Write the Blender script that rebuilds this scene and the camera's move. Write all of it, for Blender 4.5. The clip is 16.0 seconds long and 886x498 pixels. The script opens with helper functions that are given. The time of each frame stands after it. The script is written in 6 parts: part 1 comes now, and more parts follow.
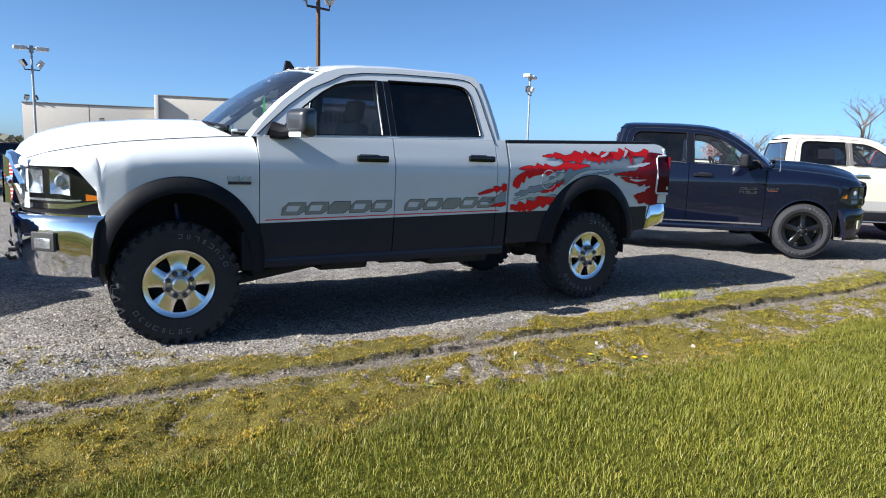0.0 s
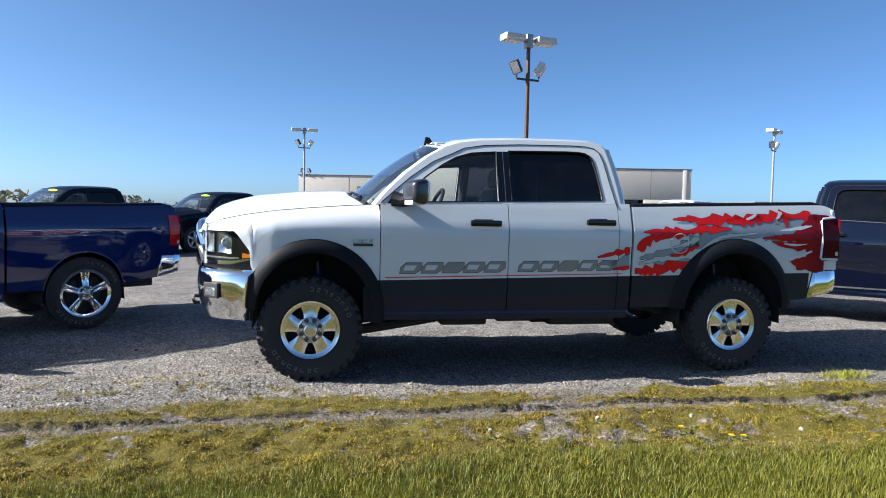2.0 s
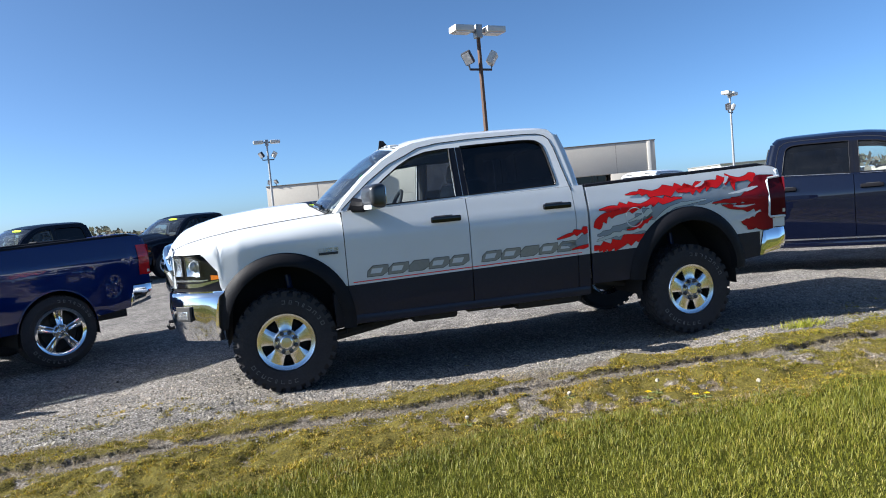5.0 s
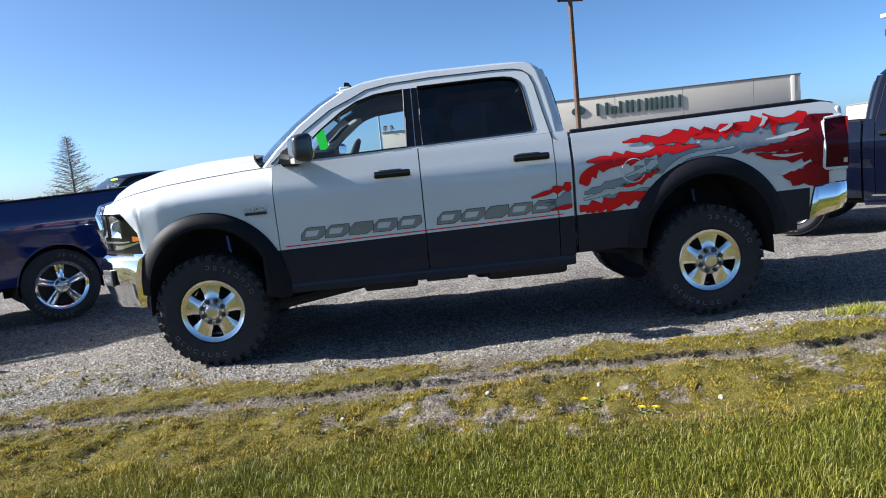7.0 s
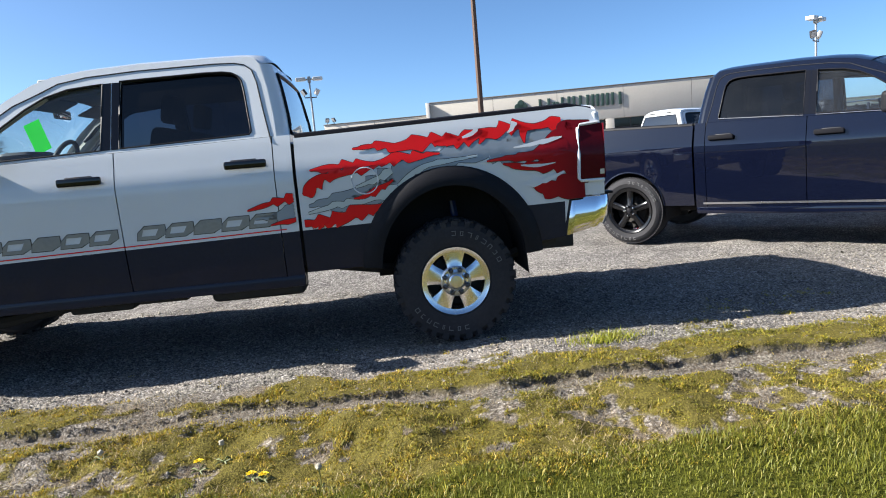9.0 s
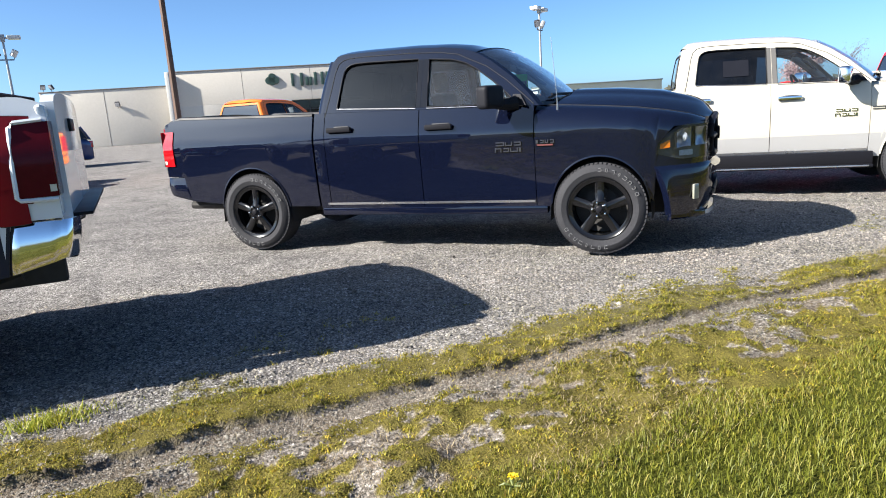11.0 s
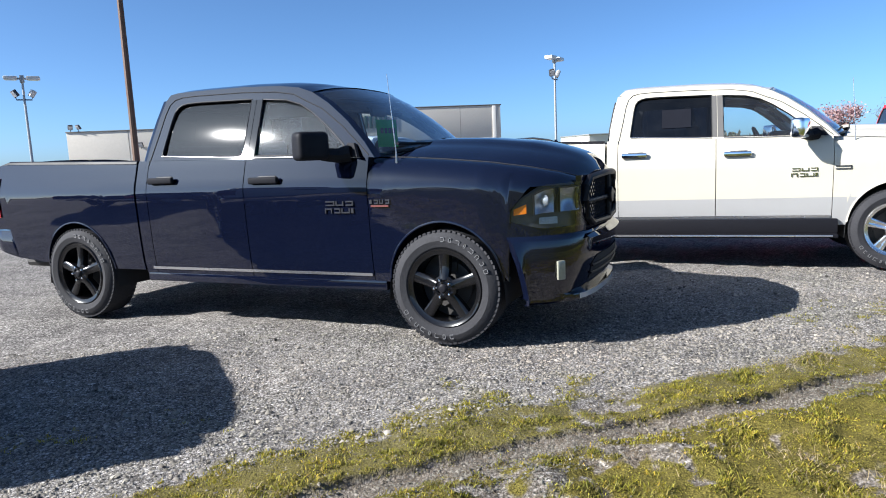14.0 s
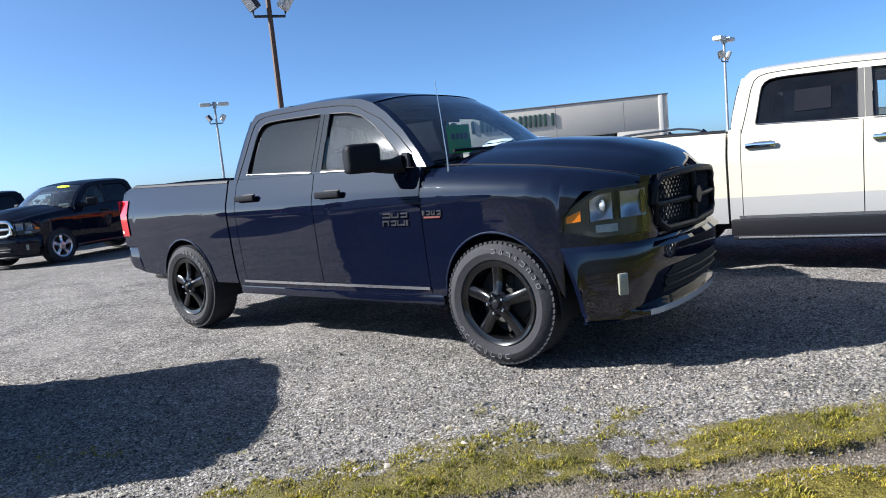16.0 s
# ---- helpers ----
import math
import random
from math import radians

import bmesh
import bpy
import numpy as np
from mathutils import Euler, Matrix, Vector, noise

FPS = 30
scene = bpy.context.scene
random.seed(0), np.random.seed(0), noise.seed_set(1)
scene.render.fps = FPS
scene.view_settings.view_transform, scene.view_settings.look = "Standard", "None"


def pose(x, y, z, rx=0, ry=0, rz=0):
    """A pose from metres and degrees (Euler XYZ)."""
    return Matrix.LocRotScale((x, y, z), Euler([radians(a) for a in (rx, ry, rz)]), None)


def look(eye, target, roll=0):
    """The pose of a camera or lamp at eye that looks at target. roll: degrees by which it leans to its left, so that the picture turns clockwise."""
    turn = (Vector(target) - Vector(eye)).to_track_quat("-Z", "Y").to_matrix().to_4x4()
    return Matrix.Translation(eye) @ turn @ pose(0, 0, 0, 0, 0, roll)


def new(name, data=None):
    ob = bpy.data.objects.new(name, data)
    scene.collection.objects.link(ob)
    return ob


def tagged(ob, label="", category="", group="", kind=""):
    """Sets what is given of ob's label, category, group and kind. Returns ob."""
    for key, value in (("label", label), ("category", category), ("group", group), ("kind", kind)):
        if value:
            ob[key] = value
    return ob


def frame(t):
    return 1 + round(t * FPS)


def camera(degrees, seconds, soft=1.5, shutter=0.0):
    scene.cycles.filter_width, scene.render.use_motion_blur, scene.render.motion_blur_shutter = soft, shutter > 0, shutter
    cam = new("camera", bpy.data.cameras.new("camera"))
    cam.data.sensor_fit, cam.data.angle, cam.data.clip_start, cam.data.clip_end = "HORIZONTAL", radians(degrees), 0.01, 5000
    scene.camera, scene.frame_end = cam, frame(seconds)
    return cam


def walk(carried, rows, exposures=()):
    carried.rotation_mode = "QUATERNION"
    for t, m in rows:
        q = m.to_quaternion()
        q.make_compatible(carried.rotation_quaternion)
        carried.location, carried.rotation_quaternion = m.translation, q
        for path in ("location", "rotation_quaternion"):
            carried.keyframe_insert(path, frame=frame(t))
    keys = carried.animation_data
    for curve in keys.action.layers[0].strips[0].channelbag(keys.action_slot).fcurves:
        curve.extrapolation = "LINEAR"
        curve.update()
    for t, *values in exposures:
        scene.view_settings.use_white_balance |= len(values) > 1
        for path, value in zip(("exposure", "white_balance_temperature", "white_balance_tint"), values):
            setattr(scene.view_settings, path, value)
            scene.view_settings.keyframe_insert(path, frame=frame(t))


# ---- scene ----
cam = camera(67.5, 16.0, soft=1.0)
PATH = [
    (0, (-0.815, -4.78, 1.349), (0.224, -3.094, 1.073), 1.7),
    (0.5, (-0.497, -4.846, 1.337), (0.494, -3.142, 0.995), -0.9),
    (1, (-0.195, -5.0, 1.35), (0.695, -3.24, 1.018), 1.7),
    (1.5, (0.036, -5.177, 1.401), (0.348, -3.216, 1.163), 0.5),
    (2, (0.013, -5.448, 1.399), (0.398, -3.489, 1.289), 1.2),
    (2.5, (-0.068, -5.687, 1.413), (0.411, -3.757, 1.198), 0.6),
    (3, (0.012, -5.91, 1.403), (0.517, -3.988, 1.182), -1.7),
    (3.5, (0.063, -6.01, 1.418), (0.468, -4.059, 1.25), -1.45),
    (4, (0.021, -5.869, 1.387), (0.361, -3.904, 1.238), -2.4),
    (4.5, (-0.011, -5.743, 1.437), (0.484, -3.809, 1.323), -5.2),
    (7, (1.623, -4.962, 1.362), (1.68, -2.979, 1.104), -5.6),
    (7.5, (1.993, -4.79, 1.362), (2.21, -2.817, 1.112), -3.7),
    (8, (2.431, -4.734, 1.368), (2.472, -2.747, 1.146), -3.75),
    (8.5, (2.855, -4.654, 1.375), (2.882, -2.671, 1.118), -1.4),
    (9, (3.325, -4.477, 1.31), (3.502, -2.506, 1.021), -4.9),
    (9.5, (3.816, -4.314, 1.334), (4.051, -2.37, 0.924), -3.8),
    (10, (4.35, -4.149, 1.348), (5.125, -2.357, 0.914), -4.0),
    (12.5, (6.268, -3.574, 1.34), (7.092, -1.786, 0.99), -3.9),
    (13, (6.603, -3.523, 1.35), (7.448, -1.734, 1.059), -4.2),
    (13.5, (6.965, -3.51, 1.355), (7.453, -1.592, 1.064), -4.8),
    (14, (7.204, -3.408, 1.301), (7.935, -1.566, 1.029), -2.5),
    (14.5, (7.504, -3.33, 1.312), (8.221, -1.49, 0.996), -4.2),
    (15, (7.757, -3.323, 1.347), (8.203, -1.385, 1.13), -7.8),
    (15.5, (7.883, -3.349, 1.339), (8.153, -1.376, 1.154), -3.5),
    (16, (8.042, -3.332, 1.295), (8.281, -1.361, 1.058), -5.6),
]
walk(cam, [(t, look(eye, target, roll)) for t, eye, target, roll in PATH],
     # EXPOSURE and white balance
     [(0, 1.40, 6000, 10), (8.4, 1.45, 6050, 10), (9.4, 1.74, 6400, 10), (10.2, 1.78, 6350, 10), (12.3, 1.46, 6000, 10), (16, 1.47, 5850, 10)])

# ---- sky and sun ----
SUN_AZ, SUN_EL = 175.5, 32.5
world = bpy.data.worlds.new("sky")
scene.world = world
world.use_nodes = True
nt = world.node_tree
sky = nt.nodes.new("ShaderNodeTexSky")
sky.sky_type, sky.sun_disc = "NISHITA", False
sky.sun_elevation, sky.sun_rotation = radians(SUN_EL), radians(90 - SUN_AZ)
sky.air_density, sky.dust_density, sky.ozone_density = 0.5, 1.0, 6.0
sky.altitude = 0
tint = nt.nodes.new("ShaderNodeMix")
tint.data_type, tint.blend_type = "RGBA", "MULTIPLY"
tint.inputs[0].default_value, tint.inputs[7].default_value = 1.0, (0.94, 1.0, 0.91, 1)
nt.links.new(sky.outputs[0], tint.inputs[6])
nt.links.new(tint.outputs[2], nt.nodes["Background"].inputs[0])
nt.nodes["Background"].inputs[1].default_value = 0.078
sun_data = bpy.data.lights.new("sun", "SUN")
sun_data.energy, sun_data.angle, sun_data.color = 5.0, radians(0.5), (1.0, 0.93, 0.82)
sun = new("sun", sun_data)
_a, _e = radians(SUN_AZ), radians(SUN_EL)
sun.matrix_world = look((0, 0, 40), (-math.cos(_a) * math.cos(_e), -math.sin(_a) * math.cos(_e), 40 - math.sin(_e)))


# ---- materials ----
def nodes_of(name):
    m = bpy.data.materials.new(name)
    m.use_nodes = True
    t = m.node_tree
    return m, t, t.nodes["Principled BSDF"]


def tex(t, kind, scale, coords="Object", **inputs):
    n = t.nodes.new(kind)
    c = t.nodes.new("ShaderNodeTexCoord")
    t.links.new(c.outputs[coords], n.inputs["Vector"])
    n.inputs["Scale"].default_value = scale
    for k, v in inputs.items():
        n.inputs[k].default_value = v
    return n


def ramp(t, source, stops):
    r = t.nodes.new("ShaderNodeValToRGB")
    while len(r.color_ramp.elements) < len(stops):
        r.color_ramp.elements.new(0.5)
    for el, (p, c) in zip(r.color_ramp.elements, stops):
        el.position, el.color = p, (*c, 1) if len(c) == 3 else c
    t.links.new(source, r.inputs[0])
    return r.outputs[0]


def mix(t, fac, a, b, mode="MIX"):
    n = t.nodes.new("ShaderNodeMix")
    n.data_type, n.blend_type = "RGBA", mode
    for sock, v in ((n.inputs[0], fac), (n.inputs[6], a), (n.inputs[7], b)):
        if isinstance(v, (int, float)):
            sock.default_value = v
        elif isinstance(v, tuple):
            sock.default_value = (*v, 1)
        else:
            t.links.new(v, sock)
    return n.outputs[2]


def bump(t, b, height, strength=0.3, dist=0.01):
    n = t.nodes.new("ShaderNodeBump")
    n.inputs["Strength"].default_value, n.inputs["Distance"].default_value = strength, dist
    t.links.new(height, n.inputs["Height"])
    t.links.new(n.outputs[0], b.inputs["Normal"])


def plain(name, col, rough=0.5, metal=0.0, grain=0.12, scale=40.0, bumps=0.0, coat=0.0, coords="Object", spec=0.5):
    """A surface with grain and larger patches of wear round one base colour."""
    m, t, b = nodes_of(name)
    fine = tex(t, "ShaderNodeTexNoise", scale, coords, Detail=5.0)
    big = tex(t, "ShaderNodeTexNoise", scale * 0.06, coords, Detail=3.0)
    dark = tuple(c * (1 - grain) for c in col)
    light = tuple(min(1, c * (1 + grain)) for c in col)
    c1 = mix(t, fine.outputs[0], dark, light)
    t.links.new(mix(t, ramp(t, big.outputs[0], [(0.35, (0, 0, 0)), (0.7, (1, 1, 1))]), c1, mix(t, 0.5, c1, dark)), b.inputs["Base Color"])
    b.inputs["Metallic"].default_value, b.inputs["Specular IOR Level"].default_value = metal, spec
    r = t.nodes.new("ShaderNodeMapRange")
    r.inputs[3].default_value, r.inputs[4].default_value = max(0.02, rough - 0.08), min(1, rough + 0.08)
    t.links.new(big.outputs[0], r.inputs[0])
    t.links.new(r.outputs[0], b.inputs["Roughness"])
    b.inputs["Coat Weight"].default_value = coat
    if bumps:
        bump(t, b, fine.outputs[0], bumps)
    return m


def paint(name, col, rough=0.35, metal=0.0, dust=0.05, coat=1.0):
    """Car paint: pigment under a clear coat, with faint orange peel and road dust low down in patches."""
    m, t, b = nodes_of(name)
    peel = tex(t, "ShaderNodeTexNoise", 160.0, Detail=2.0)
    dirt = tex(t, "ShaderNodeTexNoise", 3.0, Detail=6.0)
    flake = tex(t, "ShaderNodeTexNoise", 900.0, Detail=1.0)
    c1 = mix(t, flake.outputs[0], tuple(c * 0.93 for c in col), tuple(min(1, c * 1.07) for c in col))
    d = ramp(t, dirt.outputs[0], [(0.45, (0, 0, 0)), (0.8, (dust * 1.6,) * 3)])
    t.links.new(mix(t, d, c1, (0.30, 0.27, 0.23)), b.inputs["Base Color"])
    b.inputs["Roughness"].default_value, b.inputs["Metallic"].default_value = rough + 0.15, metal
    b.inputs["Specular IOR Level"].default_value = 0.08 if max(col) > 0.1 else 0.0
    b.inputs["Coat Weight"].default_value, b.inputs["Coat Roughness"].default_value, b.inputs["Coat IOR"].default_value = coat, 0.02, 1.5 if max(col) > 0.1 else 1.68
    bump(t, b, peel.outputs[0], 0.02 if max(col) > 0.1 else 0.006, 0.002)
    return m


def glass(name, tint, gloss=1.0, dust=0.055, base=0.06, edge=5.0):
    """A tinted pane: see-through with Fresnel gloss under a thin film of dust."""
    m, t, b = nodes_of(name)
    t.nodes.remove(b)
    tr, gl = t.nodes.new("ShaderNodeBsdfTransparent"), t.nodes.new("ShaderNodeBsdfGlossy")
    lw, mx = t.nodes.new("ShaderNodeLayerWeight"), t.nodes.new("ShaderNodeMixShader")
    p5, fr = t.nodes.new("ShaderNodeMath"), t.nodes.new("ShaderNodeMath")
    p5.operation, fr.operation, fr.use_clamp = "POWER", "MULTIPLY_ADD", True
    p5.inputs[1].default_value, fr.inputs[1].default_value, fr.inputs[2].default_value = edge, 0.9, base
    t.links.new(lw.outputs["Facing"], p5.inputs[0])
    t.links.new(p5.outputs[0], fr.inputs[0])
    tr.inputs[0].default_value = (*tint, 1)
    gl.inputs[0].default_value = (gloss, gloss, gloss, 1)
    gl.inputs["Roughness"].default_value = 0.035
    t.links.new(fr.outputs[0], mx.inputs[0])
    t.links.new(tr.outputs[0], mx.inputs[1])
    t.links.new(gl.outputs[0], mx.inputs[2])
    film, df, spots = t.nodes.new("ShaderNodeMixShader"), t.nodes.new("ShaderNodeBsdfDiffuse"), tex(t, "ShaderNodeTexNoise", 7.0, Detail=6.0)
    df.inputs[0].default_value = (0.55, 0.54, 0.52, 1)
    t.links.new(ramp(t, spots.outputs[0], [(0.3, (dust * 0.5,) * 3), (0.75, (dust * 1.6,) * 3)]), film.inputs[0])
    t.links.new(mx.outputs[0], film.inputs[1])
    t.links.new(df.outputs[0], film.inputs[2])
    t.links.new(film.outputs[0], t.nodes["Material Output"].inputs[0])
    return m


def leafy(name, cols, rough=0.6, through_light=0.3, patchy=False):
    """Blades and leaves: a colour for each island, some light through them."""
    m, t, b = nodes_of(name)
    g = t.nodes.new("ShaderNodeNewGeometry")
    big = tex(t, "ShaderNodeTexNoise", 0.9, Detail=4.0)
    n = len(cols)
    c = ramp(t, g.outputs["Random Per Island"], [((i + 0.5) / n, col) for i, col in enumerate(cols)])
    shade = ramp(t, big.outputs[0], [(0.3, (0.75, 0.78, 0.7)), (0.7, (1.12, 1.05, 0.95))])
    c = mix(t, 1.0, c, shade, "MULTIPLY")
    if patchy:
        knots = tex(t, "ShaderNodeTexNoise", 11.0, Detail=5.0, Roughness=0.65)
        c = mix(t, 1.0, c, ramp(t, knots.outputs[0], [(0.36, (0.42, 0.42, 0.45)), (0.52, (1.0, 0.97, 0.95)), (0.66, (1.25, 1.12, 1.0))]), "MULTIPLY")
        specks = tex(t, "ShaderNodeTexNoise", 48.0, Detail=4.0, Roughness=0.6)
        c = mix(t, 1.0, c, ramp(t, specks.outputs[0], [(0.37, (0.42, 0.42, 0.46)), (0.52, (1.0, 0.99, 0.93)), (0.66, (1.25, 1.22, 1.05))]), "MULTIPLY")
    t.links.new(c, b.inputs["Base Color"])
    b.inputs["Roughness"].default_value = rough
    tl, mx = t.nodes.new("ShaderNodeBsdfTranslucent"), t.nodes.new("ShaderNodeMixShader")
    t.links.new(c, tl.inputs[0])
    mx.inputs[0].default_value = through_light
    t.links.new(b.outputs[0], mx.inputs[1])
    t.links.new(tl.outputs[0], mx.inputs[2])
    t.links.new(mx.outputs[0], t.nodes["Material Output"].inputs[0])
    return m


WHITE = paint("white_paint", (0.63, 0.658, 0.69))
CREAM = paint("cream_white_paint", (0.52, 0.485, 0.40))
BLACK = paint("black_blue_paint", (0.003, 0.0045, 0.0135), 0.3, 0, 0.002, 0.9)
GREY_TRIM = plain("grey_pillar_trim", (0.10, 0.095, 0.09), 0.5, 0, 0.12, 60)
GLOSS_BLACK = paint("gloss_black_trim", (0.006, 0.006, 0.008), 0.2, 0, 0.004, 0.6)
DARK = paint("black_paint", (0.004, 0.006, 0.014), 0.3, 0, 0.006, 0.35)
BLUE = paint("deep_blue_paint", (0.0025, 0.012, 0.085), 0.3, 0.2, 0.004)
ORANGE = paint("orange_paint", (0.75, 0.16, 0.015))
RED = paint("red_paint", (0.62, 0.012, 0.015))
SILVER = paint("silver_paint", (0.40, 0.395, 0.39), 0.4, 0.3)
STEEL_BLUE = paint("steel_blue_paint", (0.014, 0.036, 0.125), 0.3, 0.3)
SATIN = plain("satin_black_trim", (0.011, 0.011, 0.014), 0.45, 0, 0.2, 60, 0.03, spec=0.12)
CLAD = plain("black_lower_paint", (0.016, 0.0195, 0.037), 0.4, 0, 0.2, 40, 0, 0.3, spec=0.12)
PLASTIC = plain("grained_black_plastic", (0.0115, 0.012, 0.0155), 0.55, 0, 0.25, 250, 0.15, spec=0.12)
RUBBER = plain("tyre_rubber", (0.032, 0.032, 0.036), 0.8, 0, 0.35, 60, 0.25, spec=0.2)
LETTER = plain("tyre_letter_rubber", (0.12, 0.12, 0.125), 0.75, 0, 0.2, 80)
CHROME = plain("chrome", (0.82, 0.83, 0.85), 0.03, 1.0, 0.04, 8)
POLISH = plain("polished_alloy", (0.78, 0.78, 0.78), 0.24, 1.0, 0.06, 25)
ALLOY = plain("silver_alloy", (0.55, 0.55, 0.57), 0.28, 0.9, 0.1, 25)
MIRROR_CAP = plain("dark_grey_mirror_cap", (0.022, 0.023, 0.027), 0.3, 0.0, 0.15, 60, 0, 0.5)
BLACK_ALLOY = plain("black_wheel_paint", (0.006, 0.006, 0.007), 0.22, 0.0, 0.15, 30, 0, 0.6, spec=0.15)
NUT_RING = plain("dark_hub_metal", (0.10, 0.10, 0.11), 0.3, 0.8, 0.2, 30)
UNDER = plain("undercarriage", (0.03, 0.028, 0.027), 0.8, 0, 0.4, 20, 0.2)
LINER = plain("wheel_liner", (0.014, 0.014, 0.016), 0.9, 0, 0.3, 30, 0.1)
GLASS = glass("clear_glass", (0.88, 0.93, 0.93), 1.0, 0.02)
TINT = glass("tinted_glass", (0.05, 0.06, 0.085), 1.0, 0.006, 0.045)
SHIELD = glass("windshield_glass", (0.66, 0.74, 0.78), 1.0, 0.015, 0.085, 3.5)
LAMP_GLASS = glass("lamp_cover", (0.92, 0.94, 0.95), 1.0, 0.006)
REAR_GLASS = plain("dark_rear_glass", (0.010, 0.012, 0.017), 0.1, 0, 0.1, 20, 0, 1.0, spec=0.5)
LAMP_BACK = plain("lamp_housing", (0.05, 0.054, 0.064), 0.45, 0.0, 0.3, 40)
MIRROR = plain("mirror_glass", (0.7, 0.72, 0.75), 0.03, 1.0, 0.02, 5)
CLOTH = plain("grey_seat_cloth", (0.075, 0.078, 0.085), 0.9, 0, 0.25, 90, 0.2)
TAN = plain("grey_beige_trim", (0.13, 0.12, 0.11), 0.8, 0, 0.12, 60, 0.1)
PALE_TRIM = plain("pale_pillar_trim", (0.40, 0.38, 0.33), 0.8, 0, 0.1, 60, 0.1)
HEADLINER = plain("dark_headliner_cloth", (0.045, 0.047, 0.055), 0.95, 0, 0.15, 120, 0.15)
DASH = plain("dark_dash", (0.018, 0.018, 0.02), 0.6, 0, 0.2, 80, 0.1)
LAMP_RED = plain("red_lamp_lens", (0.40, 0.006, 0.010), 0.08, 0, 0.25, 30, 0, 1.0)
LAMP_DARK = plain("smoked_lamp_lens", (0.075, 0.005, 0.010), 0.15, 0, 0.2, 30, 0, 0.0, spec=0.12)
LAMP_CLEAR = plain("clear_lamp_lens", (0.62, 0.62, 0.6), 0.1, 0.2, 0.15, 60, 0, 1.0)
SMOKED = plain("smoked_reflector", (0.30, 0.32, 0.37), 0.3, 0.9, 0.3, 50)
SILVERED = plain("silvered_reflector", (0.72, 0.74, 0.76), 0.16, 0.85, 0.15, 50)
FOG = plain("dull_fog_lens", (0.26, 0.26, 0.21), 0.15, 0, 0.3, 60, 0, 0.5)
AMBER = plain("amber_reflector", (0.85, 0.22, 0.01), 0.2, 0, 0.15, 80, 0, 1.0)
GREEN_TAG = leafy("green_price_tag", [(0.04, 0.68, 0.06), (0.045, 0.72, 0.065)], 0.6, 0.36)
YELLOW_TAG = plain("yellow_green_sticker", (0.55, 0.75, 0.03), 0.5, 0, 0.08, 12)
PAPER = plain("paper_sticker", (0.55, 0.56, 0.58), 0.7, 0, 0.08, 30)
# sticker paper with the tinted glass's dimming put into its colour
DIM_PAPER = plain("faded_paper", (0.010, 0.011, 0.016), 0.8, 0, 0.15, 12, spec=0.05)
INK = plain("dark_ink", (0.02, 0.02, 0.025), 0.6, 0, 0.1, 30)
G_RED = paint("decal_red", (0.74, 0.012, 0.014), 0.4, 0, 0.01, 0.25)
G_DARK = paint("decal_dark_red", (0.30, 0.006, 0.011), 0.4, 0, 0.0, 0.2)
_t = G_DARK.node_tree
_sep, _co = _t.nodes.new("ShaderNodeSeparateXYZ"), _t.nodes.new("ShaderNodeTexCoord")
_t.links.new(_co.outputs["Object"], _sep.inputs[0])
_fade = _t.nodes.new("ShaderNodeMapRange")
_fade.inputs[1].default_value, _fade.inputs[2].default_value = 4.1, 4.85
_t.links.new(_sep.outputs["X"], _fade.inputs[0])
_t.links.new(ramp(_t, _fade.outputs[0], [(0.0, (0.62, 0.012, 0.014)), (0.45, (0.36, 0.007, 0.012)), (0.8, (0.17, 0.005, 0.011)), (1.0, (0.11, 0.005, 0.012))]), _t.nodes["Principled BSDF"].inputs["Base Color"])
FADED_RED = plain("faded_red_badge", (0.16, 0.05, 0.045), 0.4, 0.2, 0.15, 60)
G_GREY = paint("decal_grey", (0.27, 0.31, 0.35), 0.4, 0.2, 0.01, 0.3)
G_LIGHT = paint("decal_pale_grey", (0.50, 0.55, 0.55), 0.4, 0.1, 0.03)
G_BLACK = plain("decal_outline", (0.015, 0.014, 0.015), 0.45, 0, 0.2, 40)
G_LETTER = plain("decal_letter_grey", (0.27, 0.275, 0.27), 0.4, 0.3, 0.2, 40)
STUCCO = plain("beige_stucco", (0.505, 0.47, 0.415), 0.9, 0, 0.08, 6, 0.15)
STUCCO_LIGHT = plain("pale_trim_paint", (0.62, 0.595, 0.545), 0.85, 0, 0.08, 6, 0.1)
CAPPING = plain("brown_metal_coping", (0.16, 0.14, 0.12), 0.6, 0.3, 0.15, 10)
SIGN = plain("dark_green_letters", (0.025, 0.055, 0.045), 0.5, 0, 0.2, 10)
POLE = plain("rusty_bronze_pole", (0.11, 0.065, 0.045), 0.65, 0.3, 0.3, 12, 0.1)
GALV = plain("galvanised_pole", (0.33, 0.34, 0.35), 0.5, 0.6, 0.15, 12, 0.05)
LAMP_BODY = plain("pale_lamp_housing", (0.62, 0.60, 0.56), 0.5, 0.2, 0.1, 10)
FLOOD = plain("dark_flood_housing", (0.05, 0.05, 0.055), 0.5, 0.3, 0.2, 15)
LENS = plain("lamp_glass", (0.55, 0.57, 0.6), 0.08, 0.4, 0.1, 10)
BARK = plain("bark", (0.12, 0.09, 0.07), 0.9, 0, 0.3, 15, 0.4)


# ---- mesh helpers ----
def smoothed(me, angle=34):
    me.shade_smooth()
    me.set_sharp_from_angle(angle=radians(angle))


def part(name, bm, material, parent=None, label="", at=None, angle=34):
    """Links a bmesh as one mesh object under a thing or a part."""
    me = bpy.data.meshes.new(name)
    bm.to_mesh(me)
    bm.free()
    smoothed(me, angle)
    for m in material if isinstance(material, (list, tuple)) else [material]:
        me.materials.append(m)
    return again(name, me, parent, label, at)


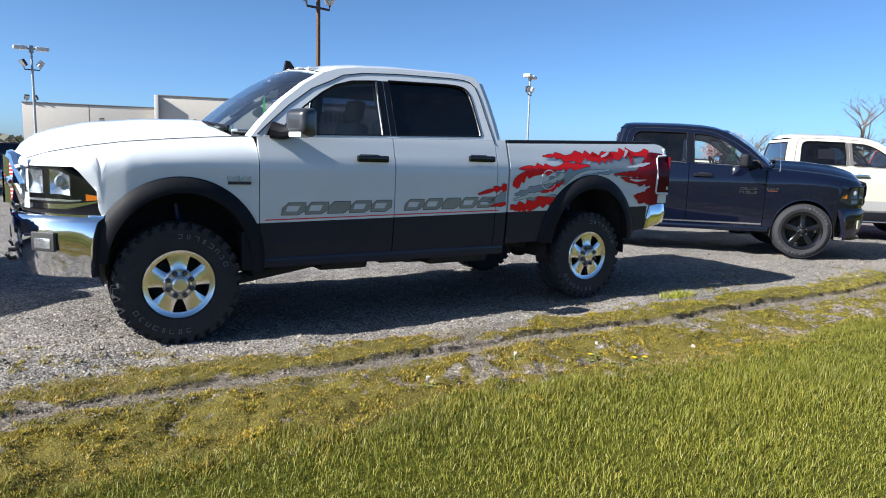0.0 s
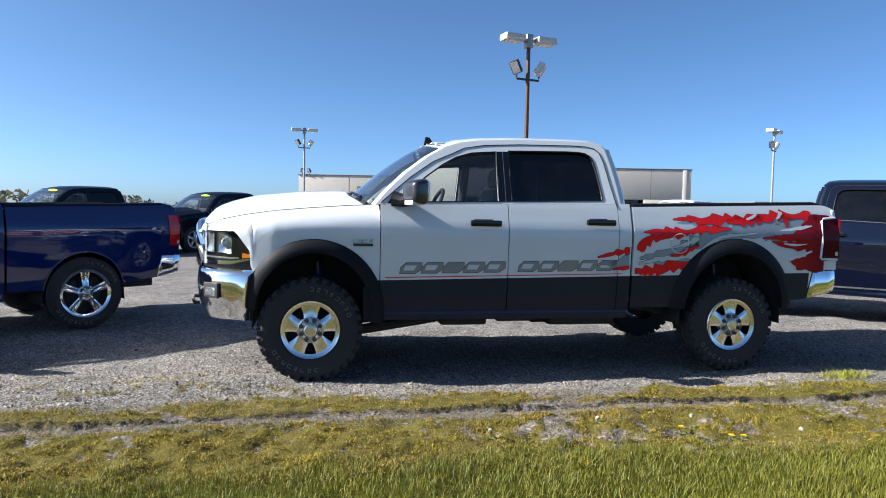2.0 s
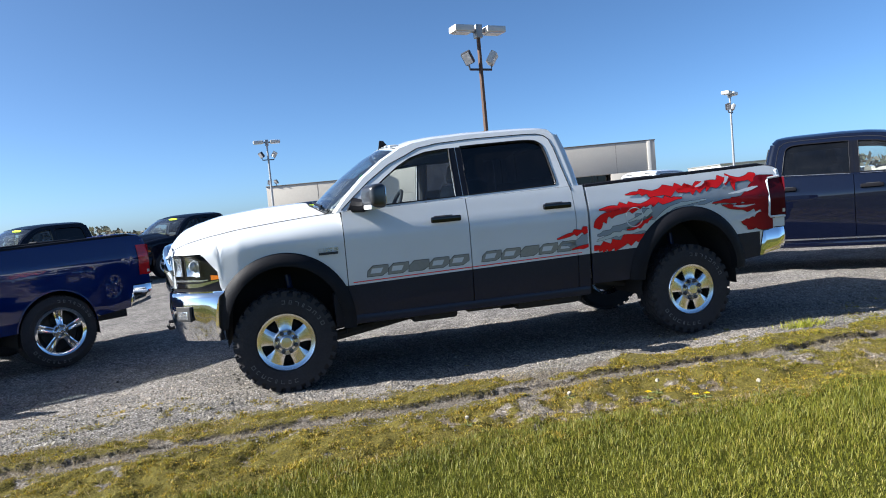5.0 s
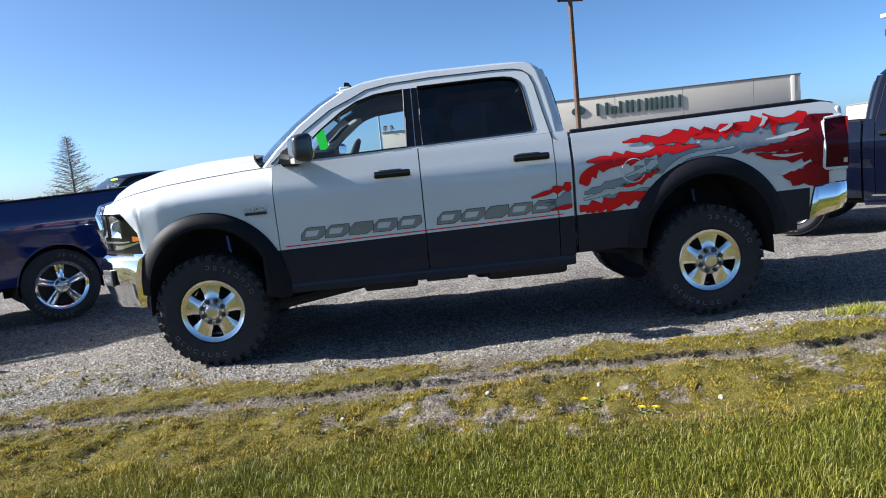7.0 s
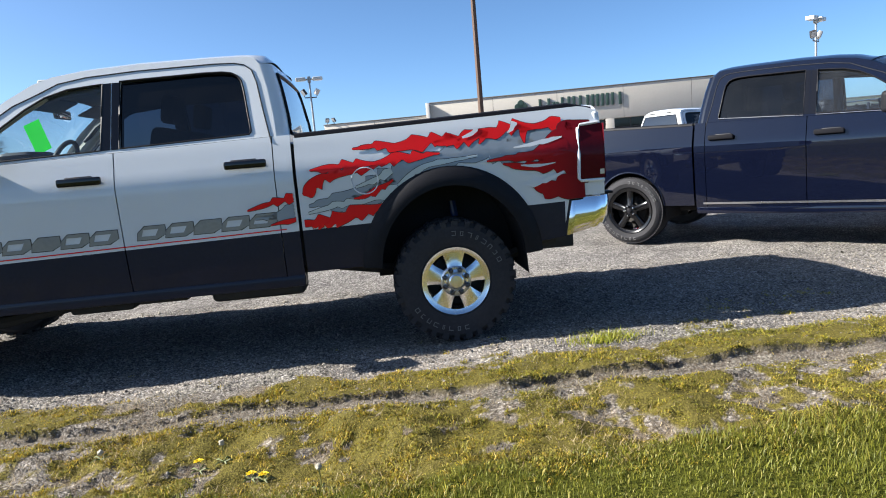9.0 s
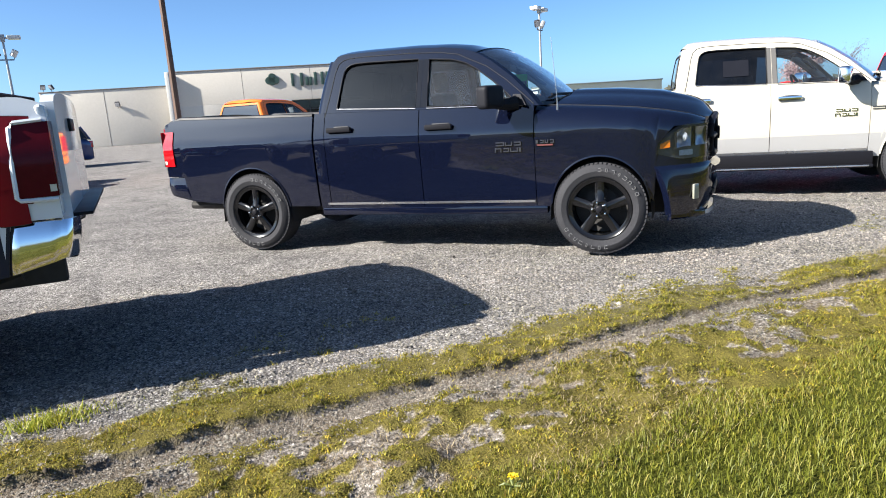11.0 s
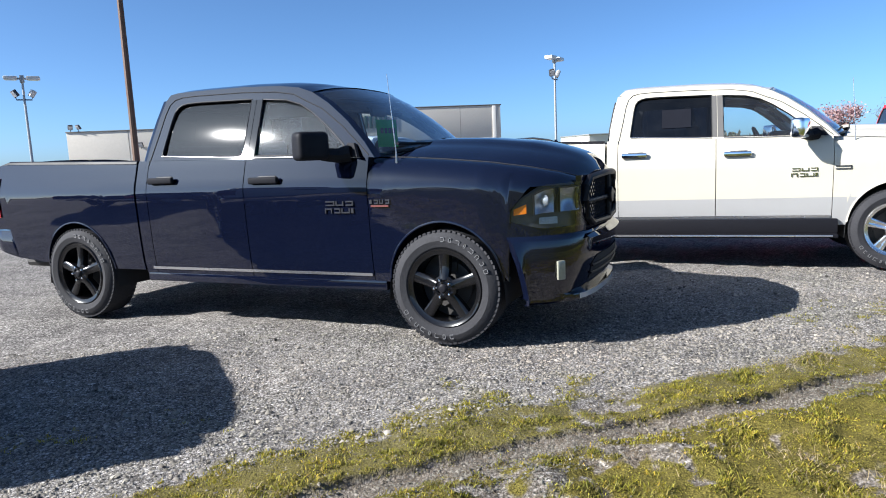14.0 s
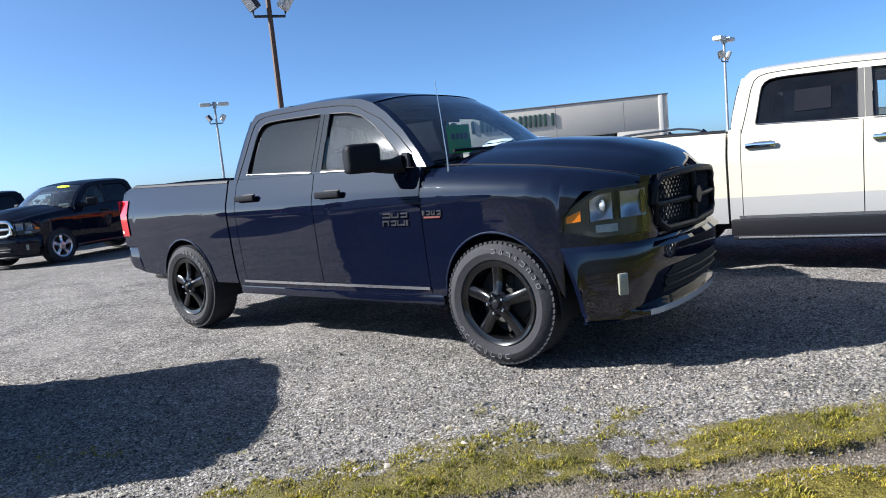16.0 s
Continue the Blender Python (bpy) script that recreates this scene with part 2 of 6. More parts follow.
def again(name, me, parent=None, label="", at=None):
    ob = new(name, me)
    if parent:
        ob.parent = parent
    if at is not None:
        ob.matrix_basis = at if isinstance(at, Matrix) else Matrix.Translation(at)
    return tagged(ob, label) if label else ob


def thing(name, at, label, category, group="", kind=""):
    ob = new(name)
    ob.empty_display_size = 0.3
    ob.matrix_basis = at if isinstance(at, Matrix) else Matrix.Translation(at)
    return tagged(ob, label, category, group, kind)


def bulk(name, verts, faces, material, label="", category="", kind="stuff"):
    """Many small pieces as one mesh, from arrays."""
    faces = np.asarray(faces, dtype=np.int32)
    n = faces.shape[1]
    me = bpy.data.meshes.new(name)
    me.vertices.add(len(verts))
    me.vertices.foreach_set("co", np.asarray(verts, dtype=np.float32).ravel())
    me.loops.add(faces.size)
    me.loops.foreach_set("vertex_index", faces.ravel())
    me.polygons.add(len(faces))
    me.polygons.foreach_set("loop_start", np.arange(0, faces.size, n, dtype=np.int32))
    me.update(calc_edges=True)
    me.materials.append(material)
    return tagged(new(name, me), label, category, "", kind)


def grid(fn, us, vs, bm=None, mats=None):
    """A sheet of quads through fn(u, v). mats(u, v) picks the material slot of a face."""
    bm = bm or bmesh.new()
    rows = [[bm.verts.new(fn(u, v)) for v in vs] for u in us]
    for i in range(len(us) - 1):
        for j in range(len(vs) - 1):
            f = bm.faces.new((rows[i][j], rows[i + 1][j], rows[i + 1][j + 1], rows[i][j + 1]))
            if mats:
                f.material_index = mats((us[i] + us[i + 1]) / 2, (vs[j] + vs[j + 1]) / 2)
    return bm


def lin(a, b, n):
    return [a + (b - a) * i / n for i in range(n + 1)]


def box(lo, hi, bev=0.0, bm=None, seg=2, m=None):
    bm = bm or bmesh.new()
    r = bmesh.ops.create_cube(bm, size=1)
    for v in r["verts"]:
        v.co = Vector([lo[i] + (v.co[i] + 0.5) * (hi[i] - lo[i]) for i in range(3)])
    if bev:
        es = list({e for v in r["verts"] for e in v.link_edges})
        r2 = bmesh.ops.bevel(bm, geom=es, offset=bev, segments=seg, affect="EDGES", profile=0.6)
        vs = {v for f in r2["faces"] for v in f.verts} | {v for v in r["verts"] if v.is_valid}
    else:
        vs = set(r["verts"])
    if m is not None:
        for v in vs:
            v.co = m @ v.co
    return bm


def tube(pts, r, n=8, bm=None, closed=False):
    """A round rod along points; r may differ from point to point."""
    bm = bm or bmesh.new()
    pts = [Vector(p) for p in pts]
    rings, k = [], len(pts)
    for i, p in enumerate(pts):
        a, b = (pts[(i - 1) % k], pts[(i + 1) % k]) if closed else (pts[max(i - 1, 0)], pts[min(i + 1, k - 1)])
        d = (b - a).normalized()
        side = d.cross(Vector((0, 0, 1)) if abs(d.z) < 0.95 else Vector((1, 0, 0))).normalized()
        up = side.cross(d)
        rr = r[i] if isinstance(r, (list, tuple)) else r
        rings.append([bm.verts.new(p + rr * (math.cos(2 * math.pi * j / n) * side + math.sin(2 * math.pi * j / n) * up)) for j in range(n)])
    for i in range(k if closed else k - 1):
        a, b = rings[i], rings[(i + 1) % k]
        for j in range(n):
            bm.faces.new((a[j], a[(j + 1) % n], b[(j + 1) % n], b[j]))
    if not closed:
        bm.faces.new(rings[0][::-1]), bm.faces.new(rings[-1])
    return bm


def revolve(profile, n=48, bm=None, closed=False):
    """Turns (radius, y) pairs round the y axis."""
    bm = bm or bmesh.new()
    rings = [[bm.verts.new((r * math.cos(2 * math.pi * j / n), y, r * math.sin(2 * math.pi * j / n))) for j in range(n)] for r, y in profile]
    k = len(rings)
    for i in range(k if closed else k - 1):
        a, b = rings[i], rings[(i + 1) % k]
        for j in range(n):
            bm.faces.new((a[j], b[j], b[(j + 1) % n], a[(j + 1) % n]))
    return bm


def disc(r, y0, y1, n=24, bm=None, bev=0.0):
    bm = bm or bmesh.new()
    bm = revolve([(0.0001, y0), (r - bev, y0), (r, y0 + (bev if y1 > y0 else -bev)), (r, y1), (0.0001, y1)], n, bm)
    return bm


def slab(outline, fn, depth, bm=None):
    """A closed outline in two coordinates, filled, set in space by fn and given thickness by the vector depth."""
    bm = bm or bmesh.new()
    a = [bm.verts.new(fn(*p)) for p in outline]
    d = Vector(depth)
    b = [bm.verts.new(v.co + d) for v in a]
    bm.faces.new(a), bm.faces.new(b[::-1])
    for i in range(len(a)):
        j = (i + 1) % len(a)
        bm.faces.new((a[i], b[i], b[j], a[j]))
    return bm


def curve_at(pts, x):
    """The straight-line value at x of a list of (x, value)."""
    if x <= pts[0][0]:
        return pts[0][1]
    for (a, va), (b, vb) in zip(pts, pts[1:]):
        if x <= b:
            return va + (vb - va) * (x - a) / (b - a)
    return pts[-1][1]


def flange(bm, depth):
    """Turns the open edges of a panel inwards by a vector function of the place, which gives it a thickness and shut lines."""
    es = [e for e in bm.edges if e.is_boundary]
    r = bmesh.ops.extrude_edge_only(bm, edges=es)
    for v in r["geom"]:
        if isinstance(v, bmesh.types.BMVert):
            v.co += depth(v.co)
    return bm

# ---- pickup trucks: x runs from the front axle to the tail, the driver's side is at -y ----
SIDE = [(0.45, 0.91), (0.55, 0.95), (0.68, 0.972), (0.85, 0.985), (1.05, 0.995), (1.22, 1.003), (1.262, 1.002), (1.285, 0.996), (1.37, 0.971), (1.46, 0.945), (2.05, 0.735)]
NOSE = [(-0.945, 0.0), (-0.94, 0.2), (-0.925, 0.4), (-0.89, 0.6), (-0.84, 0.72), (-0.75, 0.82), (-0.62, 0.90), (-0.47, 0.955), (-0.30, 0.985), (-0.15, 0.99)]
TOP = [(-0.89, 1.245), (-0.75, 1.30), (-0.55, 1.345), (-0.3, 1.385), (0.0, 1.415), (0.3, 1.44), (0.56, 1.455)]
RIDGE = [(-0.95, 1.29), (-0.90, 1.37), (-0.82, 1.435), (-0.7, 1.475), (-0.47, 1.525), (-0.12, 1.565), (0.2, 1.58), (0.5, 1.58)]
PILLAR = [(0.51, 1.45), (0.61, 1.565), (0.78, 1.728), (0.97, 1.873), (1.13, 1.967)]
CROWN = [(1.13, 1.967), (1.26, 2.012), (1.45, 2.04), (1.8, 2.06), (2.3, 2.066), (2.5, 2.064), (2.62, 2.05), (2.685, 2.005)]
BACK = [(2.685, 2.005), (2.725, 1.84), (2.756, 1.65), (2.768, 1.52), (2.768, 1.452)]
TURN = 0.075


def side_y(x, z):
    """Half the body's width at a place on its flank."""
    w = curve_at(SIDE, z)
    if x < -0.15:
        n = curve_at(NOSE, x)
        w *= n / 0.99
    top = curve_at(TOP, x) if x < 0.56 else 9
    r = 0.17
    if z > top - r:
        k = min(1, (z - top + r) / r)
        w -= 0.15 * (1 - math.sqrt(max(0, 1 - k * k)))
    return w


def up_y(z):
    return 0.945 - (z - 1.46) * 0.395


def nose_path(grow=0.0, n=14, end=-0.46):
    """The plan line of the front end, from the driver's side round to the other, as (x, y)."""
    half = []
    for i in range(n + 1):
        a = i / n
        x = end + (-0.945 - end) * math.sin(a * math.pi / 2) ** 1.0
        half.append((x, curve_at(NOSE, x)))
    half[-1] = (-0.945, 0.0)
    pts = []
    for x, y in half:
        pts.append((x - grow * (0.4 + 0.6 * max(0, (0.9 - y) / 0.9)), y + grow * (1 if y > 0.5 else y / 0.5)))
    left = [(x, -y) for x, y in pts]
    return left + [(x, -y) for x, y in left[:-1][::-1]]


def flank(s, x0, x1, lo, hi, n, rows, line=None, seams=0.028):
    """A body panel between two heights; faces under line() take the second material."""
    xs = lin(x0, x1, n)

    def zs(x):
        a, b = lo(x), hi(x)
        return [a + (b - a) * (1 - (1 - t) ** 1.5) for t in lin(0, 1, rows)]
    bm = bmesh.new()
    cols = []
    for x in xs:
        col = []
        zz = zs(x)
        if line:
            c = line(x)
            k = min(range(1, rows), key=lambda i: abs(zz[i] - c))
            if zz[0] + 0.01 < c < zz[-1]:
                zz[k] = c
        cols.append([bm.verts.new((x, s * side_y(x, z), z)) for z in zz])
    for i in range(n):
        for j in range(rows):
            vs = (cols[i][j], cols[i + 1][j], cols[i + 1][j + 1], cols[i][j + 1])
            f = bm.faces.new(vs)
            cz, cx = sum(v.co.z for v in vs) / 4, (xs[i] + xs[i + 1]) / 2
            f.material_index = 1 if line and cz < line(cx) else 0
    if seams:
        flange(bm, lambda co: Vector((0, -s * seams, 0)))
    return bm


def arch(cx, rx, rz, cz):
    return lambda x: cz + rz * math.sqrt(max(0, 1 - ((x - cx) / rx) ** 2)) if abs(x - cx) < rx else 0


def flare(s, cx, ends, wide=0.11, out=0.055, rx=0.455, rz=0.51, cz=0.555):
    """A rounded lip round a wheel opening."""
    def fn(u, v):
        a = radians(ends[0] + (ends[1] - ends[0]) * u)
        x = cx + (rx - 0.01 + wide * (1 - v)) * math.cos(a)
        z = cz + (rz - 0.01 + wide * (1 - v)) * math.sin(a)
        y = side_y(max(x, -0.6), max(0.6, min(z, 1.2))) + 0.006 + out * math.sin(min(1, v * 1.15) * math.pi / 2) ** 0.8
        return (x, s * y, z)
    bm = grid(fn, lin(0, 1, 36), lin(0, 1, 6))
    flange(bm, lambda co: Vector((0, -s * 0.09, 0)))
    return bm


def wheel_parts(kind):
    """The meshes of a wheel whose outer face looks to -y at y = 0; the hub is the origin."""
    big = kind == "rugged"
    R, W, rim = (0.425, 0.285, 0.232) if big else (0.41, 0.275, 0.268)
    w0 = -0.012
    tyre = revolve([(rim, w0 + 0.018), (rim + 0.02, w0 - 0.004), (rim + (R - rim) * 0.45, w0 - 0.018), (R - 0.045, w0 - 0.006), (R - 0.014, w0 + 0.022),
                    (R - 0.008, w0 + 0.06), (R - 0.006, w0 + W * 0.5), (R - 0.008, w0 + W - 0.06), (R - 0.02, w0 + W - 0.02), (R - 0.05, w0 + W), (rim, w0 + W - 0.02)], 64)
    nl = 30 if big else 66
    tread = bmesh.new()
    for i in range(nl):
        for row in range(4):
            a = 2 * math.pi * (i + 0.5 * (row % 2)) / nl
            y0 = w0 + (0.012, 0.085, 0.15, 0.215)[row] * W / 0.285
            wid = (0.06, 0.055, 0.055, 0.06)[row] * W / 0.285
            half = math.pi * R / nl * (0.66 if big else 0.72)
            tilt = 0.25 * (1 if row % 2 else -1)
            m = Matrix.Rotation(-a, 4, "Y") @ Matrix.Translation((R - 0.008, y0 + wid / 2, 0)) @ Matrix.Rotation(tilt, 4, "X")
            box((-0.012, -wid / 2, -half), (0.008 if big else 0.001, wid / 2, half), 0, tread, m=m)
    if big:
        for i in range(nl):
            a = 2 * math.pi * (i + 0.25) / nl
            m = Matrix.Rotation(-a, 4, "Y") @ Matrix.Translation((R - 0.03, w0 - 0.002, 0))
            box((-0.022, -0.006, -0.022), (0.022, 0.02, 0.022 if i % 2 else 0.012), 0, tread, m=m)
    words = bmesh.new()
    for a0, count in ((60, 8), (250, 8)):
        for i in range(count):
            a = radians(a0 + (i - count / 2) * 9.5)
            rr = rim + (R - rim) * 0.52
            m = Matrix.Rotation(-a, 4, "Y") @ Matrix.Translation((rr, w0 - 0.0185, 0))
            h, q = 0.016, (0.016, 0.011, 0.014, 0.018, 0.008)[i % 5]
            for lo, hi in (((-h, 0, -q), (-h + 0.005, 0.004, q)), ((h - 0.005, 0, -q), (h, 0.004, q)), ((-h, 0, -q), (h, 0.004, -q + 0.005)), ((-h, 0, q - 0.005), (h, 0.004, q)))[i % 3 // 2:4 - i % 2]:
                box(lo, hi, 0, words, m=m)
    barrel = revolve([(rim + 0.012, w0 + 0.004), (rim + 0.004, w0 - 0.006), (rim - 0.012, w0 + 0.004), (rim - 0.030, w0 + 0.008), (rim - 0.034, w0 + 0.05), (rim - 0.03, w0 + 0.12), (rim - 0.03, w0 + W - 0.03), (rim + 0.005, w0 + W - 0.01)], 56)
    brake = disc(0.165, w0 + 0.13, w0 + 0.15, 40)
    # added dark disc that stands for the shade between the spokes
    disc(rim - 0.035, w0 + 0.17, w0 + 0.19, 40, brake)
    box((-0.06, w0 + 0.11, 0.09), (0.06, w0 + 0.18, 0.17), 0.015, brake)
    spoke = bmesh.new()
    ri, ro = 0.062, rim - 0.02
    wi, wo = ((0.048, 0.090) if big else (0.034, 0.042))
    if kind == "split":
        wi, wo = 0.03, 0.05

    def sp(u, v):
        r = ri + (ro - ri) * u
        half = wi + (wo - wi) * u ** (1.9 if big else 1.3)
        t = v * 2 - 1
        dish = -0.012 + 0.03 * math.sin(u * math.pi * 0.5) * (1 - u) + 0.022 * u
        return (r, w0 + dish + 0.012 * abs(t) ** 4 + (0.012 * (1 - abs(t)) if kind == "split" else 0), half * t)
    spoke = grid(sp, lin(0, 1, 8), lin(0, 1, 6))
    flange(spoke, lambda co: Vector((0, 0.05, 0)))
    hr = 0.108 if big else 0.088
    hub = revolve([(0.0001, w0 - 0.014), (hr - 0.05, w0 - 0.012), (hr - 0.04, w0 - 0.004), (hr - 0.012, w0 - 0.004), (hr, w0 + 0.006), (hr, w0 + 0.06)], 32)
    cr = 0.056 if big else 0.034
    cap = revolve([(0.0001, w0 - 0.034), (cr - 0.014, w0 - 0.032), (cr - 0.003, w0 - 0.024), (cr, w0 - 0.008)], 28)
    nr = 0.019 if big else 0.0135
    nut = revolve([(0.0001, w0 - 0.036), (nr * 0.6, w0 - 0.034), (nr, w0 - 0.022), (nr, w0 + 0.004)], 6)
    out = {}
    for key, bm in (("tyre", tyre), ("tread", tread), ("words", words), ("barrel", barrel), ("brake", brake), ("spoke", spoke), ("hub", hub), ("cap", cap), ("nut", nut)):
        me = bpy.data.meshes.new(key)
        bm.to_mesh(me)
        bm.free()
        smoothed(me, 30)
        out[key] = me
    return out


WHEELS = {}


def wheel(kind, root, at, metal, simple=False):
    key = (kind, metal.name)
    if key not in WHEELS:
        p = wheel_parts(kind)
        dark = kind == "black"
        for k, m in (("tyre", RUBBER), ("tread", RUBBER), ("words", LETTER), ("barrel", metal), ("brake", UNDER), ("spoke", metal), ("hub", ALLOY if kind == "rugged" else metal), ("cap", metal if not dark else SATIN), ("nut", NUT_RING if kind == "rugged" else CHROME)):
            p[k].materials.append(m)
        WHEELS[key] = p
    p = WHEELS[key]
    w = again("wheel", p["barrel"], root, "", at)
    again("tyre", p["tyre"], w)
    tagged(again("tread", p["tread"], w), kind="stuff")
    if not simple:
        tagged(again("raised_tyre_marking", p["words"], w), kind="stuff")
    again("brake", p["brake"], w)
    for i in range(5):
        again("spoke", p["spoke"], w, "", Matrix.Rotation(radians(-90 + 72 * i), 4, "Y"))
    again("hub", p["hub"], w)
    again("hub_cap", p["cap"], w)
    if not simple:
        n = 8 if kind == "rugged" else 5
        for i in range(n):
            again("lug_nut", p["nut"], w, "", Matrix.Rotation(2 * math.pi * (i + 0.5) / n, 4, "Y") @ Matrix.Translation((0.083 if n == 8 else 0.062, 0, 0)))
    return w


def window_shape(front):
    if front:
        return [(0.715, 1.478), (0.80, 1.57), (0.95, 1.70), (1.10, 1.81), (1.22, 1.878), (1.36, 1.92), (1.585, 1.942), (1.575, 1.502)]
    return [(1.695, 1.952), (2.24, 1.966), (2.36, 1.964), (2.42, 1.954), (2.46, 1.932), (2.484, 1.895), (2.50, 1.82), (2.53, 1.575), (2.532, 1.55), (2.518, 1.532), (1.69, 1.506)]


def pane(pts, s):
    """A side window: slightly convex glass a little larger than its opening."""
    zs = [p[1] for p in pts]
    z0, z1 = min(zs), max(zs)

    def reach(z):
        z = min(max(z, z0 + 0.004), z1 - 0.004)
        xs = [a + (c - a) * (z - b) / (d - b) for (a, b), (c, d) in zip(pts, pts[1:] + pts[:1]) if (b - z) * (d - z) <= 0 and b != d]
        return min(xs) - 0.008, max(xs) + 0.008

    def fn(u, v):
        z = z0 - 0.006 + (z1 - z0 + 0.012) * v
        a, b = reach(z)
        bulge = 0.010 * (1 - (2 * v - 1) ** 2) + 0.002 * (1 - (2 * u - 1) ** 2)
        return (a + (b - a) * u, s * (0.945 - (z - 1.46) * 0.395 - 0.026 + bulge), z)
    return grid(fn, lin(0, 1, 12), lin(0, 1, 12))


def seal(root_name, pts, s, inset, r, root, at, material=None):
    loop = []
    for (a, b), (c, d) in zip(pts, pts[1:] + pts[:1]):
        for t in (0, 0.5):
            x, z = a + (c - a) * t, b + (d - b) * t
            loop.append((x, s * (up_y(z) + inset), z))
    return part(root_name, tube(loop, r, 6, closed=True), material or SATIN, root, "", at)


def pickup(at, body, label, group, dz=-0.12, wb=3.569, tail=4.68, wheels="black", metal=None, lower=None, bumper=None, flares=False,
           trim=None, mirror=None, tag=None, simple=False, grille=None, sticker=False):
    """A crew-cab pickup with its parts. dz: how much lower it stands than the lifted one."""
    root = thing("pickup_truck", at, label, "truck", group)
    at0 = (0, 0, dz)
    lower_m = lower or body
    metal = metal or BLACK_ALLOY
    bumper = bumper or body
    trim = trim or SATIN
    mirror = mirror or PLASTIC
    line = (lambda x: 0.83 + 0.018 * (x - 0.56)) if lower is not None else None
    if flares == "two-tone":
        line = lambda x: 0.845
    big = flares is True
    F_AR = (0.025, 0.475, 0.51, 0.555) if big else (0.0, 0.425, 0.445, 0.555)
    R_AR = (wb + 0.005, 0.505, 0.54, 0.555) if big else (wb, 0.425, 0.445, 0.555)
    fa, ra = arch(*F_AR), arch(*R_AR)
    sill = 0.56

    def P(name, bm, m, parent=None, label="", angle=34):
        return part(name, bm, m, parent or root, label, at0 if parent is None else None, angle)

    # nose, hood and fenders
    for s in (-1, 1):
        def lo_f(x):
            a = fa(x)
            if a:
                return a
            if x > 0:
                return sill
            if x > -0.47:
                return 0.58
            return 1.215 if x < -0.60 else max(0.9, 1.215 - (x + 0.60) / 0.13 * 0.17)
        P("fender", flank(s, -0.89, 0.553, lo_f, lambda x: curve_at(TOP, x), 46, 12, line), [body, lower_m])
        lamp_path = [p for p in nose_path(0.002, 22, -0.44) if p[1] * s > 0.0 and abs(p[1]) > 0.5]
        lamp_path.sort(key=lambda p: abs(p[1]))

        def lamp(k, v, off=0.0):
            x, y = lamp_path[k]
            f = k / (len(lamp_path) - 1)
            top = 1.235 - 0.02 * f if f < 0.55 else 1.224 - (f - 0.55) / 0.45 * 0.17
            low = 0.935 + (0.06 * max(0, f - 0.6) / 0.4)
            return (x + off, y - s * off, low + (top - low) * v)
        ks = list(range(len(lamp_path)))
        P("lamp_surround", grid(lambda k, v: (lamp_path[k][0] + 0.006, lamp_path[k][1] - s * 0.004, 0.88 + (lamp(k, 0)[2] + 0.004 - 0.88) * v), ks, lin(0, 1, 2)), SATIN if flares is True else body)
        lampo = P("headlight", grid(lambda k, v: lamp(k, v, 0.035), ks, lin(0, 1, 6)), SATIN if flares is True else LAMP_BACK)
        n1 = len(lamp_path)
        P("lens", grid(lambda k, v: lamp(k, v, 0.0), ks, lin(0, 1, 6)), LAMP_GLASS, lampo)
        silver = SILVERED if flares is True else SMOKED

        def lamp_at(f, v, off):
            k = f * (n1 - 1)
            i = min(int(k), n1 - 2)
            return Vector(lamp(i, v, off)).lerp(Vector(lamp(i + 1, v, off)), k - i)

        def bowl(f0, f1, v0, v1, deep):
            return grid(lambda u, v: lamp_at(f0 + (f1 - f0) * u, v0 + (v1 - v0) * v, 0.008 + deep * math.sin(math.pi * u) * math.sin(math.pi * v)), lin(0, 1, 8), lin(0, 1, 6))

        def rim(f0, f1, v0, v1, r):
            return tube([lamp_at(f, v, 0.008) for f, v in [(f0, v0)] + [(f, v1) for f in lin(f0, f1, 4)] + [(f1, v0)]], r, 6)
        b1 = P("reflector_bowl", bowl(0.08, 0.36, 0.36, 0.90, 0.024), silver, lampo)
        b2 = P("reflector_bowl", bowl(0.42, 0.66, 0.36, 0.90, 0.024), silver, lampo)
        for bowl_part, f0, f1 in ((b1, 0.08, 0.36), (b2, 0.42, 0.66)):
            P("bowl_rim", rim(f0, f1, 0.36, 0.90, 0.006), SATIN, bowl_part)
        P("projector", revolve([(0.0001, -0.016), (0.016, -0.012), (0.027, -0.002), (0.030, 0.004), (0.037, -0.004), (0.040, 0.008)], 20), LENS, lampo).matrix_basis = Matrix.Translation(lamp_at(0.53, 0.64, 0.020)) @ Matrix.Rotation(radians(-45 * s), 4, "Z") @ Matrix.Rotation(radians(180 if s > 0 else 0), 4, "Z")
        if flares is True:
            P("marker", grid(lambda f, v: lamp_at(f, v, 0.012), lin(0.80, 0.95, 6), lin(0.20, 0.46, 4)), AMBER, lampo)
            P("light_strip", grid(lambda f, v: lamp_at(f, v, 0.010), lin(0.03, 0.96, 16), lin(0.03, 0.14, 2)), CHROME, lampo)
            P("light_strip", grid(lambda f, v: lamp_at(f, v, 0.010), lin(0.05, 0.76, 16), lin(0.20, 0.25, 2)), SILVERED, lampo)
        else:
            P("marker", grid(lambda f, v: lamp_at(f, v, 0.012), lin(0.74, 0.88, 6), lin(0.42, 0.74, 4)), AMBER, lampo)
            P("light_strip", grid(lambda f, v: lamp_at(f, v, 0.012 + 0.012 * v), lin(0.38, 0.60, 8), lin(0.10, 0.26, 3)), SMOKED, lampo)

    def hood_edge(x):
        return side_y(x, curve_at(TOP, x))

